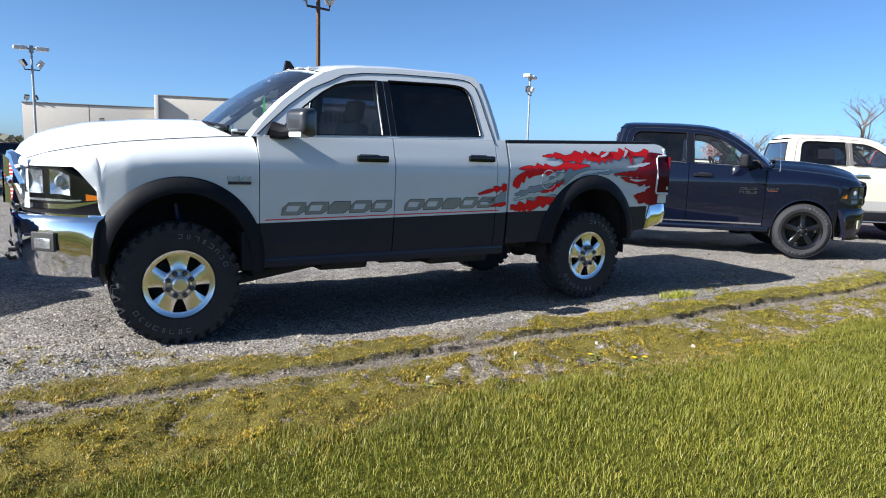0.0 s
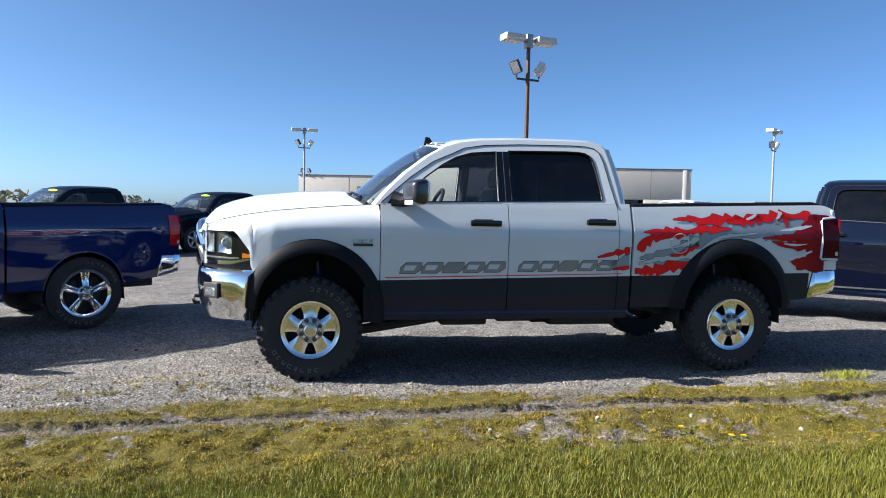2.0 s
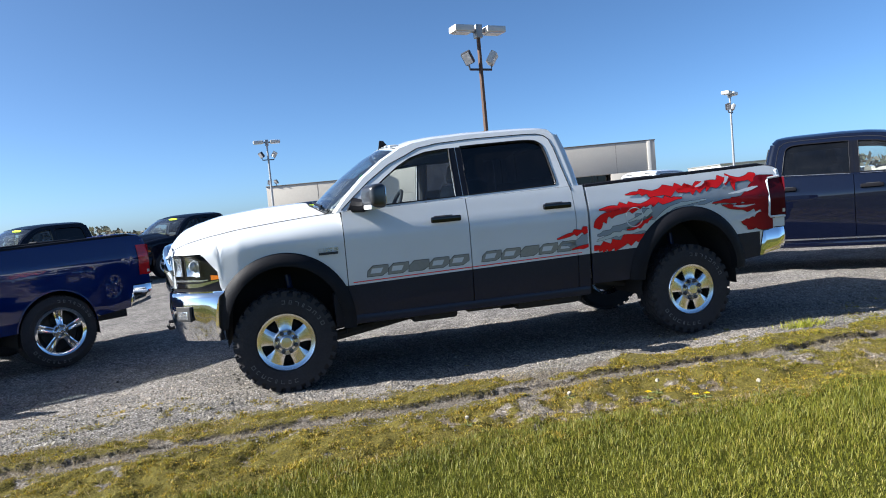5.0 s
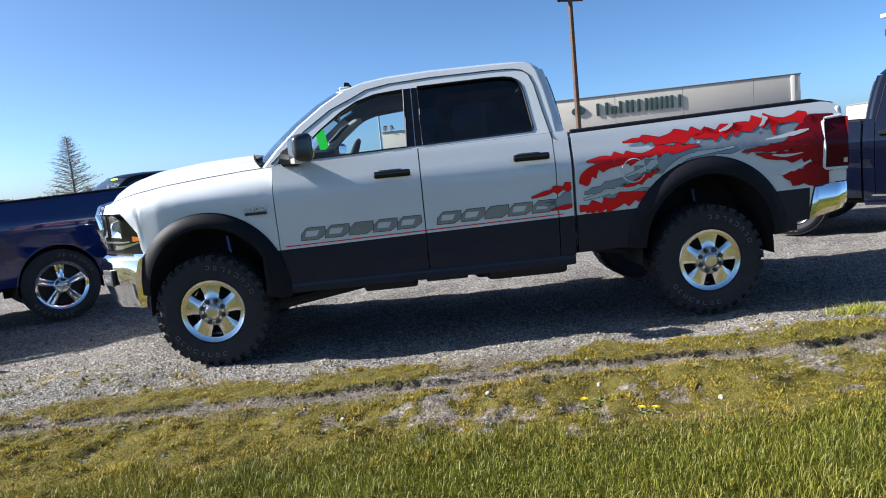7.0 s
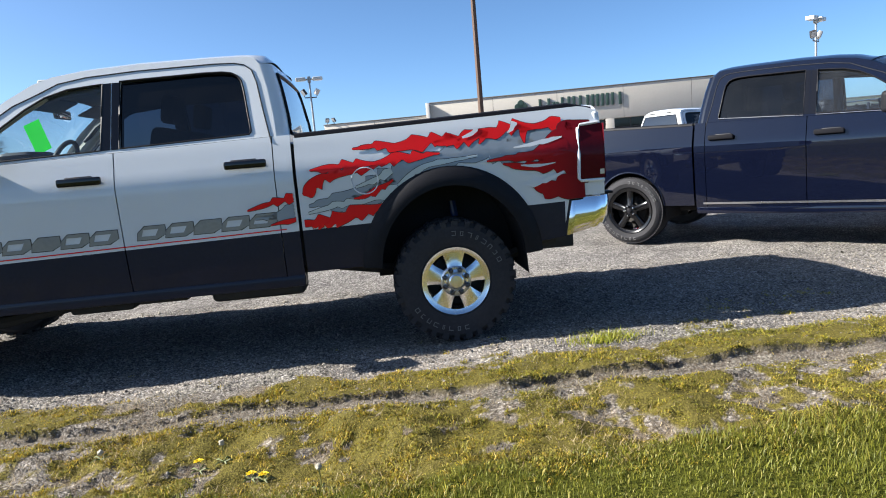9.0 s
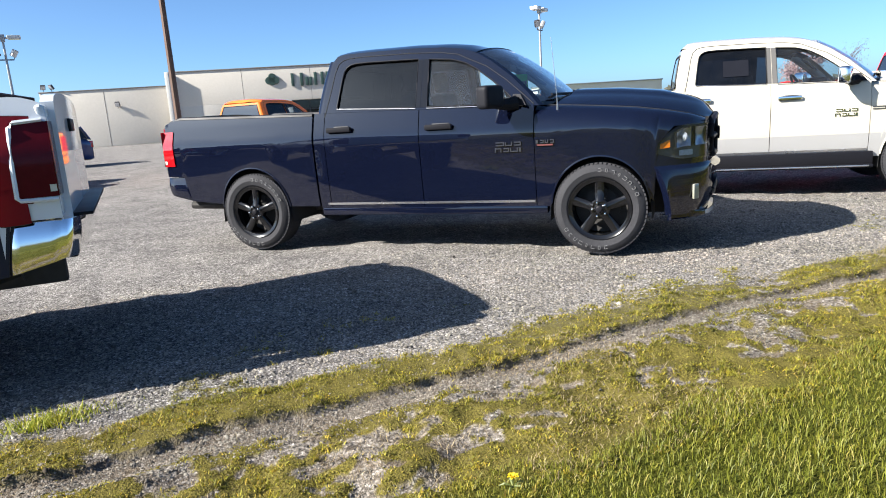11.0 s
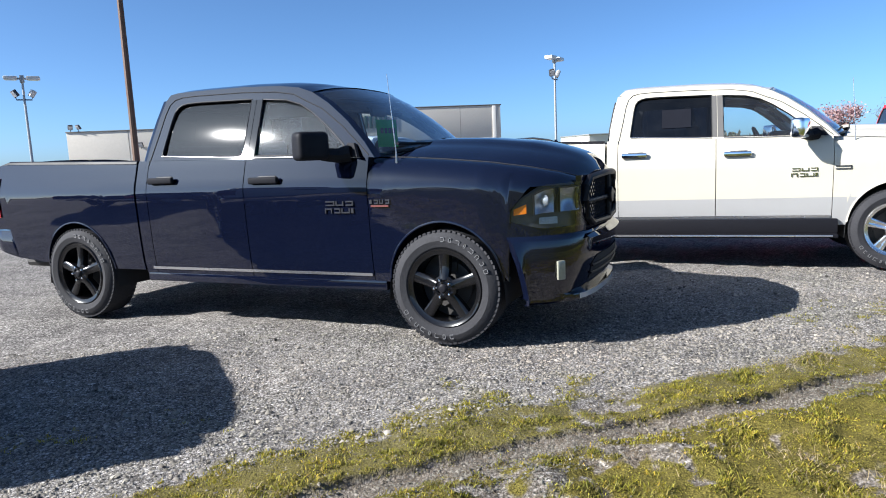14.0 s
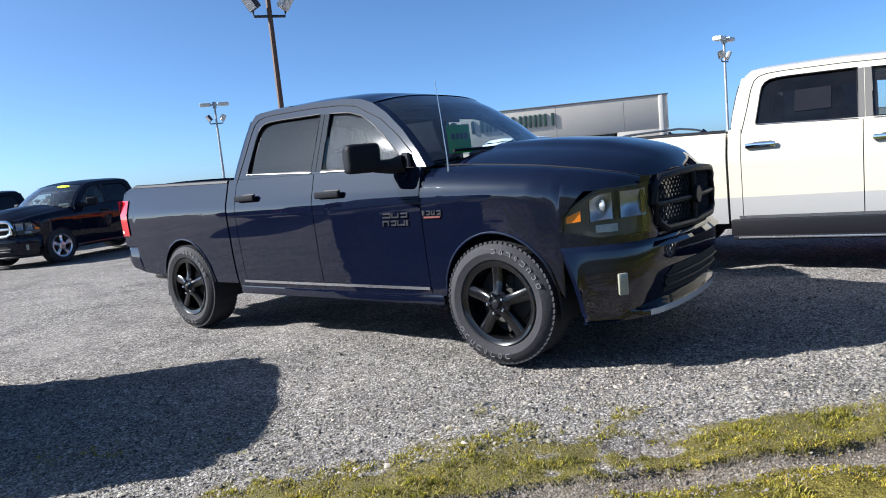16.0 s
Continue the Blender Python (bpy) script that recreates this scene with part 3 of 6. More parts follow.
    def hood(u, t):
        rear, front = 0.46 - 0.20 * (1 - t * t), -0.885 - 0.055 * (1 - t * t)
        x = front + (rear - front) * u
        xe = max(-0.885, x)
        e = hood_edge(xe) - 0.004
        z0, z1 = curve_at(TOP, xe) + 0.002, curve_at(RIDGE, x)
        a = abs(t)
        bulge = 0.022 * max(0, min(1, (0.55 - a) / 0.12)) * min(1, u * 3)
        return (x, e * t, z0 + (z1 - z0) * (1 - a ** 2.6) + bulge - 0.02)
    hb = grid(hood, [i / 26 for i in range(27)], [-1 + i / 16 for i in range(33)])
    flange(hb, lambda co: Vector((0, 0, -0.03)))
    P("hood", hb, body)
    for t in (-1, 1):
        P("hood_seam", tube([Vector(hood(u, t)) + Vector((0, t * 0.003, 0.019)) for u in lin(0.02, 1, 20)] + [Vector(hood(1.0, t * q)) + Vector((0.004, 0, 0.003)) for q in (0.9, 0.7, 0.5, 0.25)], 0.004, 5), LINER)
    P("cowl", grid(lambda u, t: (0.455 - 0.20 * (1 - t * t) + u * 0.14, t * 0.80, 1.475 + 0.045 * (1 - t * t) - 0.02 * u), lin(0, 1, 3), lin(-1, 1, 16)), SATIN)
    P("nose_panel", grid(lambda k, v: (nose_path(-0.012, 14, -0.86)[k][0], nose_path(-0.012, 14, -0.86)[k][1], 0.90 + 0.37 * v), list(range(29)), lin(0, 1, 4)), body)

    # grille
    def front_x(y):
        return -0.945 + 0.055 * min(1, abs(y) / 0.6) ** 2 - 0.012

    def on_front(pts, r, bm=None, n=8, closed=False, push=0.0):
        return tube([(front_x(y) - push, y, z) for y, z in pts], r, n, bm, closed)
    ring = [(-0.50, 1.25), (-0.25, 1.265), (0, 1.27), (0.25, 1.265), (0.50, 1.25), (0.575, 1.20), (0.585, 1.10), (0.54, 0.98), (0.46, 0.935), (0, 0.925), (-0.46, 0.935), (-0.54, 0.98), (-0.585, 1.10), (-0.575, 1.20)]
    gr = P("grille", on_front(ring, 0.04 if grille is None else 0.024, closed=True), grille or CHROME)
    P("cross_bar", on_front([(y, 1.09) for y in lin(-0.56, 0.56, 8)], 0.034 if grille is None else 0.018, push=0.012 if grille is None else -0.004), grille or CHROME, gr)
    P("cross_bar", on_front([(0, z) for z in lin(0.93, 1.27, 4)], 0.05 if grille is None else 0.022, push=0.014 if grille is None else -0.002), grille or CHROME, gr)
    P("badge", disc(0.06, -0.01, 0.01, 24, None, 0.006), CHROME if grille is None else SATIN, gr).matrix_basis = Matrix.Translation((front_x(0) - (0.07 if grille is None else 0.026), 0, 1.1)) @ Matrix.Rotation(radians(-90), 4, "Z")
    P("backing", grid(lambda y, z: (front_x(y) + 0.05, y, z), lin(-0.57, 0.57, 8), lin(0.93, 1.26, 2)), LINER, gr)
    mesh_bars = bmesh.new()
    if flares is True:
        for i in range(5):
            for zz in (0.955, 1.135):
                z = zz + 0.028 * i
                if abs(z - 1.09) > 0.02:
                    on_front([(y, z) for y in lin(-0.55, 0.55, 10)], 0.006, mesh_bars, 5, push=-0.015)
        P("grille_slats", mesh_bars, G_RED, gr, "red grille slats")
    elif not simple:
        k = 0.052
        for i in range(-26, 27):
            for d in (-1, 1):
                pts = []
                for z in lin(0.95, 1.25, 6):
                    y = i * k + d * (z - 1.1)
                    if abs(y) < 0.565:
                        pts.append((y, z))
                if len(pts) > 1:
                    on_front(pts, 0.006, mesh_bars, 4, push=-0.02)
        P("grille_mesh", mesh_bars, SATIN, gr)

    # front bumper
    path = nose_path(0.035 if flares is True else 0.012, 16, -0.455)
    low = 0.50 if flares is True else 0.465

    def bump_fn(k, v):
        x, y = path[k]
        f = abs(k / (len(path) - 1) * 2 - 1)
        z = low + (0.925 - low) * v
        out = 0.025 * math.sin(min(1, v * 1.05) * math.pi) - 0.05 * (1 - v) ** 2
        if v > 0.93:
            out -= 0.03
        back = -(0.10 if flares is True else 0.17) * (1 - v) * max(0, f - 0.85) / 0.15
        return (x - out * (1 - 0.6 * max(0, f - 0.6)) + back, y * (1 + 0.6 * out), z - (0.02 * f if v > 0.9 else 0))
    bb = grid(bump_fn, list(range(len(path))), [0, 0.1, 0.22, 0.4, 0.55, 0.7, 0.84, 0.92, 0.97, 1.0])
    flange(bb, lambda co: Vector((0.05, -0.04 if co.y > 0.3 else (0.04 if co.y < -0.3 else 0), 0)))
    fb = P("front_bumper", bb, bumper, None, "", 50)
    for s in (-1, 1):
        k = sorted((i for i, p in enumerate(path) if p[1] * s > 0), key=lambda i: abs(abs(path[i][1]) - 0.82))
        if len(k) > 2:
            x, y = path[k[0]]
            if flares is True:
                P("fog_recess", box((-0.012, -0.095, -0.062), (0.012, 0.095, 0.062), 0.011, seg=3), DASH, fb).matrix_basis = Matrix.Translation((x - 0.006, y + s * 0.006, 0.735)) @ Matrix.Rotation(radians(-42 * s), 4, "Z")
                P("fog_lamp", box((-0.006, -0.065, -0.036), (0.006, 0.065, 0.03), 0.005), SILVERED, fb).matrix_basis = Matrix.Translation((x - 0.013, y + s * 0.013, 0.728)) @ Matrix.Rotation(radians(-42 * s), 4, "Z")
            else:
                P("fog_lamp", box((-0.012, -0.03, -0.065), (0.012, 0.03, 0.065), 0.01), FOG, fb).matrix_basis = Matrix.Translation((x - 0.012, y + s * 0.016, 0.655)) @ Matrix.Rotation(radians(-42 * s), 4, "Z")
    if flares is not True:
        wide = [k for k in range(len(path)) if abs(path[k][1]) < 0.60]

        def skin(k, v, out):
            a, b = Vector(bump_fn(max(0, k - 1), v)), Vector(bump_fn(min(len(path) - 1, k + 1), v))
            d = (b - a).normalized()
            return Vector(bump_fn(k, v)) + Vector((-abs(d.y), d.x * (1 if d.y > 0 else -1) * -1, 0)) * out
        P("air_intake", grid(lambda k, v: skin(k, 0.16 + 0.36 * v * (1.0 if abs(path[k][1]) < 0.5 else 0.7), 0.004), wide, lin(0, 1, 4)), LINER, fb)
        for v in (0.26, 0.38):
            P("intake_bar", tube([skin(k, v, 0.010) for k in wide], 0.009, 6), SATIN, fb)
        edge = [(0.0, 0.0), (0.036, -0.012), (0.042, -0.022), (0.040, -0.050), (0.0, -0.058)]
        P("bumper_lip", grid(lambda k, q: skin(k, 0.03, edge[q][0] * min(1, k / 5, (len(path) - 1 - k) / 5)) + Vector((0, 0, edge[q][1])), list(range(len(path))), list(range(5))), bumper if not simple else SATIN, fb)
        if not simple:
            P("lip_trim", grid(lambda k, v: skin(k, 0.03, 0.044 + 0.002 * v) + Vector((0, 0, -0.014 - 0.036 * v)), [k for k in range(len(path)) if abs(path[k][1]) < 0.68], lin(0, 1, 2)), SILVER, fb)
        P("bumper_step", grid(lambda k, v: (path[k][0] - 0.045 + 0.05 * v, path[k][1] * 0.99, 0.845 + 0.035 * v), list(range(11, len(path) - 11)), lin(0, 1, 3)), bumper, fb)
    else:
        P("winch", box((-0.985, -0.3, 0.70), (-0.90, 0.3, 0.80), 0.02), DASH, fb)
        for s in (-1, 1):
            P("tow_hook", tube([(-0.95, s * 0.38, 0.63), (-0.99, s * 0.38, 0.63), (-1.005, s * 0.38, 0.60), (-0.99, s * 0.38, 0.57), (-0.95, s * 0.38, 0.575)], 0.016, 8), SATIN, fb)

    # cab
    belt = lambda x: 1.455 + 0.024 * (x - 0.6)
    for s in (-1, 1):
        for name, a, b in (("front_door", 0.56, 1.648), ("rear_door", 1.656, 2.658)):
            door = P(name, flank(s, a, b, lambda x: sill, belt, 18, 14, line), [body, lower_m])
            hx = 1.315 if name == "front_door" else 2.355
            hz = 1.315 if name == "front_door" else 1.338
            hy = s * (side_y(1, hz) + 0.028)
            P("handle", box((hx - 0.005, hy - 0.018, hz - 0.026), (hx + 0.265, hy + 0.018, hz + 0.026), 0.016, seg=3), GLOSS_BLACK if flares is True else trim, door)
            P("handle_recess", box((hx + 0.03, s * (side_y(1, hz) - 0.01) - 0.012, hz - 0.038), (hx + 0.2, s * (side_y(1, hz) - 0.01) + 0.012, hz + 0.034), 0.01), DASH, door)
            pts = window_shape(name == "front_door")
            P("window", pane(pts, s), GLASS if name == "front_door" else TINT, door, "clear side glass" if name == "front_door" else "darkly tinted side glass")
            seal("window_seal", pts, s, -0.002, 0.007, door, None)
            if not simple and flares is not True:
                lo_edge = sorted((p for p in pts if p[1] < 1.56), key=lambda p: p[0])
                P("belt_moulding", tube([(p[0], s * (up_y(p[1] - 0.012) + 0.005), p[1] - 0.012) for p in (lo_edge[0], lo_edge[-1])], 0.0042, 6), ALLOY, door)
        P("cab_corner", flank(s, 2.665, 2.780, lambda x: sill, belt, 5, 14, line), [body, lower_m])
        # roof side frame with two window openings
        bm = bmesh.new()
        outer = PILLAR + CROWN[1:-2] + [(2.575, 2.052)] + [(x - TURN, z) for x, z in BACK] + [(x, belt(x) + 0.002) for x in (2.68, 2.2, 1.65, 1.1, 0.7, 0.56)]
        edges = []
        for pts in (outer, window_shape(True), window_shape(False)):
            vs = [bm.verts.new((x, s * up_y(z), z)) for x, z in pts]
            edges += [bm.edges.new((vs[i], vs[(i + 1) % len(vs)])) for i in range(len(vs))]
        bmesh.ops.triangle_fill(bm, use_beauty=True, edges=edges, normal=(0, s, 0))
        P("cab_side", flange(bm, lambda co: Vector((0, -s * 0.035, 0))), body, None, "", 6)
        P("pillar_trim", slab([(1.577, 1.50), (1.587, 1.943), (1.64, 1.945), (1.634, 1.502)], lambda x, z: (x, s * (up_y(z) + 0.003), z), (0, -s * 0.01, 0)), GREY_TRIM if trim is CHROME else GLOSS_BLACK)
        P("pillar_trim", slab([(1.640, 1.502), (1.646, 1.945), (1.694, 1.945), (1.690, 1.503)], lambda x, z: (x, s * (up_y(z) + 0.003), z), (0, -s * 0.01, 0)), GREY_TRIM if trim is CHROME else GLOSS_BLACK)
        gap = [(0.56, 1.47), (0.655, 1.555), (0.82, 1.695), (1.02, 1.835), (1.18, 1.905), (1.30, 1.963), (1.48, 1.994), (1.8, 2.014), (2.3, 2.024), (2.44, 2.020), (2.51, 2.004), (2.556, 1.965), (2.585, 1.88), (2.615, 1.70), (2.645, 1.54), (2.66, 1.465)]
        P("door_seam", tube([(x, s * (up_y(z) + 0.0005), z) for x, z in gap], 0.0045, 5), LINER)
        # mirrors
        mx, mz = (0.755, 1.55) if flares is True else (0.80, 1.535)
        my = s * (1.175 if flares is True else 1.21)
        if flares is True:
            pod = box((mx - 0.085, my - 0.105, mz - 0.095), (mx + 0.06, my + 0.105, mz + 0.115), 0.055, seg=5)
            for vv in pod.verts:
                k = (mx + 0.065 - vv.co.x) / 0.15
                vv.co.z = mz + 0.008 + (vv.co.z - mz - 0.008) * (1 - 0.22 * k * k)
            mh = P("mirror", pod, MIRROR_CAP)
        else:
            mh = P("mirror", box((mx - 0.065, my - 0.125, mz - 0.088), (mx + 0.065, my + 0.125, mz + 0.112), 0.045, seg=4), mirror)
        pivot = Matrix.Translation((mx - 0.05, s * 0.98, 0))
        mh.matrix_basis = Matrix.Translation((0, 0, dz)) @ pivot @ Matrix.Rotation(radians(-24 * s), 4, "Z") @ pivot.inverted()
        P("mirror_glass", box((mx + 0.050, my - 0.075, mz - 0.060), (mx + 0.066, my + 0.075, mz + 0.085), 0.006), MIRROR, mh)
        P("mirror_arm", tube([(mx + 0.0, my - s * 0.09, mz - 0.05), (mx - 0.02, s * 1.0, mz - 0.06), (mx - 0.07, s * 0.93, mz - 0.045)], [0.045, 0.055, 0.065], 10), PLASTIC, mh)
        P("mirror_base", slab([(0.615, 1.462), (0.70, 1.56), (0.79, 1.565), (0.90, 1.478)], lambda x, z: (x, s * (up_y(z) + 0.008), z), (0, -s * 0.02, 0)), PLASTIC, mh)
        if flares is True:
            P("turn_signal", box((mx - 0.082, my - 0.065, mz - 0.098), (mx + 0.02, my + 0.065, mz - 0.055), 0.016), LAMP_CLEAR, mh)
        # rocker
        if trim is CHROME:
            P("rocker", box((0.50, s * 0.925 - 0.08, 0.47), (2.775, s * 0.925 + 0.08, 0.628), 0.02), SATIN)
        else:
            P("rocker", box((0.46, s * 0.90 - 0.06, 0.49), (2.78, s * 0.90 + 0.055, sill + 0.012), 0.02), lower_m if lower is not None else body)
        if trim is CHROME:
            P("running_board", box((0.50, s * 0.98 - 0.08, 0.43), (2.75, s * 0.98 + 0.06, 0.475), 0.018), SATIN)
            P("board_strip", box((0.55, s * 1.042 - 0.004, 0.445), (2.70, s * 1.042 + 0.004, 0.463), 0.003), ALLOY)
            P("side_moulding", flank(s, 0.57, 2.70, lambda x: 0.632, lambda x: 0.662, 10, 2, None, 0.0), ALLOY).location.y = s * 0.006
        elif not simple and flares is not True:
            P("side_moulding", flank(s, 0.57, 2.70, lambda x: 0.598, lambda x: 0.62, 10, 2, None, 0.0), ALLOY).location.y = s * 0.006

    def roof(u, t):
        x0 = 1.125 - 0.10 * (1 - t * t)
        x = x0 + (2.685 - TURN * abs(t) ** 8 - x0) * u
        xe = max(1.13, x)
        zr = curve_at(CROWN, xe + TURN * abs(t) ** 8 * u ** 8)
        y = up_y(zr)
        a = abs(t)
        drop = 0.05 * max(0, (u - 0.93) / 0.07) ** 2 * (1 - a)
        return (x, y * t, zr + 0.062 * (1 - a ** 3.2) - drop)
    P("roof", grid(roof, lin(0, 1, 24), lin(-1, 1, 24)), body)

    def shield(v, t, off=0.0):
        k = v * (len(PILLAR) - 1)
        i = min(int(k), len(PILLAR) - 2)
        (xa, za), (xb, zb) = PILLAR[i], PILLAR[i + 1]
        x, z = xa + (xb - xa) * (k - i), za + (zb - za) * (k - i)
        y = up_y(z) - 0.012
        return (x - (0.18 - 0.085 * v) * (1 - abs(t) ** 3.2) + off, y * t, z + (0.05 + 0.012 * v) * (1 - abs(t) ** 2.5) - off * 0.4)
    P("windshield", grid(shield, lin(0.06, 0.97, 12), lin(-0.95, 0.95, 16)), SHIELD)
    for t0, t1 in ((-1, -0.95), (0.95, 1)):
        P("windshield_frame", grid(lambda v, t: shield(v, t, 0.0), lin(0, 1, 12), lin(t0, t1, 1)), body)
    tb = bmesh.new()
    grid(lambda v, t: shield(v, t, 0.002), lin(0.95, 1.0, 1), lin(-0.96, 0.96, 14), tb)
    P("windshield_top_band", tb, body)
    if not simple:
        for y0, y1 in ((-0.62, -0.05), (0.05, 0.62)):
            P("wiper", tube([Vector(shield(0.07, y0 / 0.8)) + Vector((-0.03, 0, 0.015)), Vector(shield(0.12, y1 / 0.8)) + Vector((-0.02, 0, 0.015))], 0.011, 6), SATIN)

    def back(v, t):
        x, z = curve_at([(a, b) for a, b in zip(lin(0, 1, 4), [p[0] for p in BACK])], v), curve_at([(a, b) for a, b in zip(lin(0, 1, 4), [p[1] for p in BACK])], v)
        return (x + 0.012 * (1 - t * t), (up_y(z) - TURN) * t, z)
    for s in (-1, 1):
        def bend(v, u):
            x, z = curve_at([(a, b) for a, b in zip(lin(0, 1, 4), [p[0] for p in BACK])], v), curve_at([(a, b) for a, b in zip(lin(0, 1, 4), [p[1] for p in BACK])], v)
            a = u * math.pi / 2
            return (x - TURN + TURN * math.sin(a), s * (up_y(z) - TURN + TURN * math.cos(a)), z)
        P("cab_rear_corner", grid(bend, lin(0, 1, 8), lin(0, 1, 6)), body)
    P("cab_back", grid(back, lin(0, 1, 8), lin(-1, 1, 10)), body)
    P("cab_back_lower", box((2.735, -0.94, 0.60), (2.765, 0.94, 1.42)), body)
    P("rear_window", grid(lambda v, t: Vector(back(v, t)) + Vector((0.006, 0, 0)), lin(0.10, 0.74, 8), lin(-0.93, 0.93, 10)), REAR_GLASS)
    P("rear_window_seal", tube([Vector(back(v, t)) + Vector((0.008, 0, 0)) for v, t in [(0.10, t) for t in lin(-0.93, 0.93, 8)] + [(v, 0.93) for v in lin(0.2, 0.64, 4)] + [(0.74, t) for t in lin(0.93, -0.93, 8)] + [(v, -0.93) for v in lin(0.64, 0.2, 4)]], 0.012, 6, closed=True), SATIN)
    P("cab_gap_filler", box((2.772, -0.93, 0.62), (2.798, 0.93, 1.42)), LINER)

    # bed
    def hi_b(x):
        return 1.482 + 0.031 * (x - 2.8) - 0.05 * (max(0, x - tail + 0.18) / 0.16) ** 2

    def lo_b(x):
        a = ra(x)
        if a:
            return max(a, 0.62)
        if x > tail - 0.26:
            return 0.932
        return 0.585 if x < wb else 0.625 + 0.10 * max(0, x - wb - 0.455)
    for s in (-1, 1):
        P("bedside", flank(s, 2.802, tail - 0.02, lo_b, hi_b, 44, 14, line), [body, lower_m])
        P("bed_rail_cap", tube([(x, s * (side_y(x, hi_b(x)) - 0.03), hi_b(x) + 0.004) for x in lin(2.81, tail - 0.06, 12)], [0.028] * 12 + [0.012], 8), SATIN)
        P("bed_inner_wall", box((2.83, s * 0.80 - 0.02, 1.13), (tail - 0.06, s * 0.80 + 0.02, 1.49)), body)
        tl = P("tail_light", grid(lambda x, z: (x, s * (side_y(x, z) + 0.010), z), lin(tail - (0.185 if flares is True else 0.145), tail - 0.015, 4), lin(1.045, 1.415, 5)), LAMP_DARK if flares is True else LAMP_RED)
        flange_bm = bmesh.new()
        grid(lambda y, z: (tail - 0.012, s * y, z), lin(0.79, side_y(3, 1.2) + 0.008, 2), lin(1.045, 1.415, 4), flange_bm)
        P("lens_back", flange_bm, LAMP_DARK if flares is True else LAMP_RED, tl)
        P("reverse_lens", grid(lambda x, z: (x, s * (side_y(x, z) + 0.013), z), lin(tail - 0.05, tail - 0.02, 2), lin(1.07, 1.105, 2)), LAMP_CLEAR, tl)
        if flares is True:
            loop = [(tail - 0.185, 1.39), (tail - 0.195, 1.2), (tail - 0.20, 1.05), (tail - 0.185, 1.035), (tail - 0.02, 1.03)]
            P("lamp_bezel", tube([(x, s * (side_y(x, z) + 0.008), z) for x, z in [(tail - 0.04, 1.425), (tail - 0.165, 1.415)] + loop], 0.012, 6), body, tl)
    P("bed_floor", box((2.80, -0.82, 1.10), (tail - 0.04, 0.82, 1.13)), UNDER)
    for s in (-1, 1):
        P("bed_corner", box((tail - 0.07, s * 0.87 - 0.08, 0.93), (tail - 0.018, s * 0.87 + 0.075, 1.50), 0.03, seg=3), body)
    P("bed_front_wall", box((2.805, -0.86, 0.62), (2.84, 0.86, 1.47), 0.01), body)
    top = 1.482 + 0.031 * (tail - 2.8)
    half = [(0.0, top + 0.035), (0.3, top + 0.032), (0.55, top + 0.02), (0.72, top + 0.0), (0.79, top - 0.03), (0.805, top - 0.08), (0.805, 0.89)]
    tg = P("tailgate", slab([(y, z) for y, z in half] + [(-y, z) for y, z in half[:0:-1]], lambda y, z: (tail - 0.05, y, z), (0.062, 0, 0)), body)
    P("tailgate_handle", box((tail + 0.008, -0.13, 1.36), (tail + 0.03, 0.13, 1.44), 0.01), SATIN, tg)
    if flares is True:
        fc = (3.245, 1.165)
        P("fuel_door", tube([(fc[0] + 0.088 * math.cos(a), -(side_y(3.2, fc[1] + 0.088 * math.sin(a)) + 0.003), fc[1] + 0.088 * math.sin(a)) for a in lin(0, 2 * math.pi, 27)[:-1]], 0.005, 6, closed=True), WHITE)

    # rear bumper
    side_path = [(0.0, tail - 0.25, 0.985), (0.14, tail - 0.06, 0.99), (0.2, tail + 0.01, 0.97), (0.26, tail + 0.045, 0.90), (0.36, tail + 0.065, 0.7), (0.5, tail + 0.08, 0.0)]

    def rb(k, v):
        q = min(k, 1 - k)
        x = curve_at([(a, b) for a, b, c in side_path], q)
        y = curve_at([(a, c) for a, b, c in side_path], q)
        lift = 0.055 * min(1, q / 0.18)
        return (x - 0.03 * (1 - v) ** 2, (-y if k < 0.5 else y) * (0.965 + 0.035 * math.sin(math.pi * min(1, 0.2 + 0.7 * v))), 0.665 + lift + (0.255 - lift) * v)
    bm = grid(rb, lin(0, 1, 50), [0, 0.1, 0.3, 0.6, 0.85, 0.95, 1])
    flange(bm, lambda co: Vector((-0.05, -0.05 * (1 if co.y > 0.5 else -1 if co.y < -0.5 else 0), 0)))
    rbo = P("rear_bumper", bm, bumper if flares is not True else CHROME, None, "", 50)
    P("step_pad", box((tail - 0.06, -0.8, 0.912), (tail + 0.11, 0.8, 0.932), 0.008), SATIN, rbo)

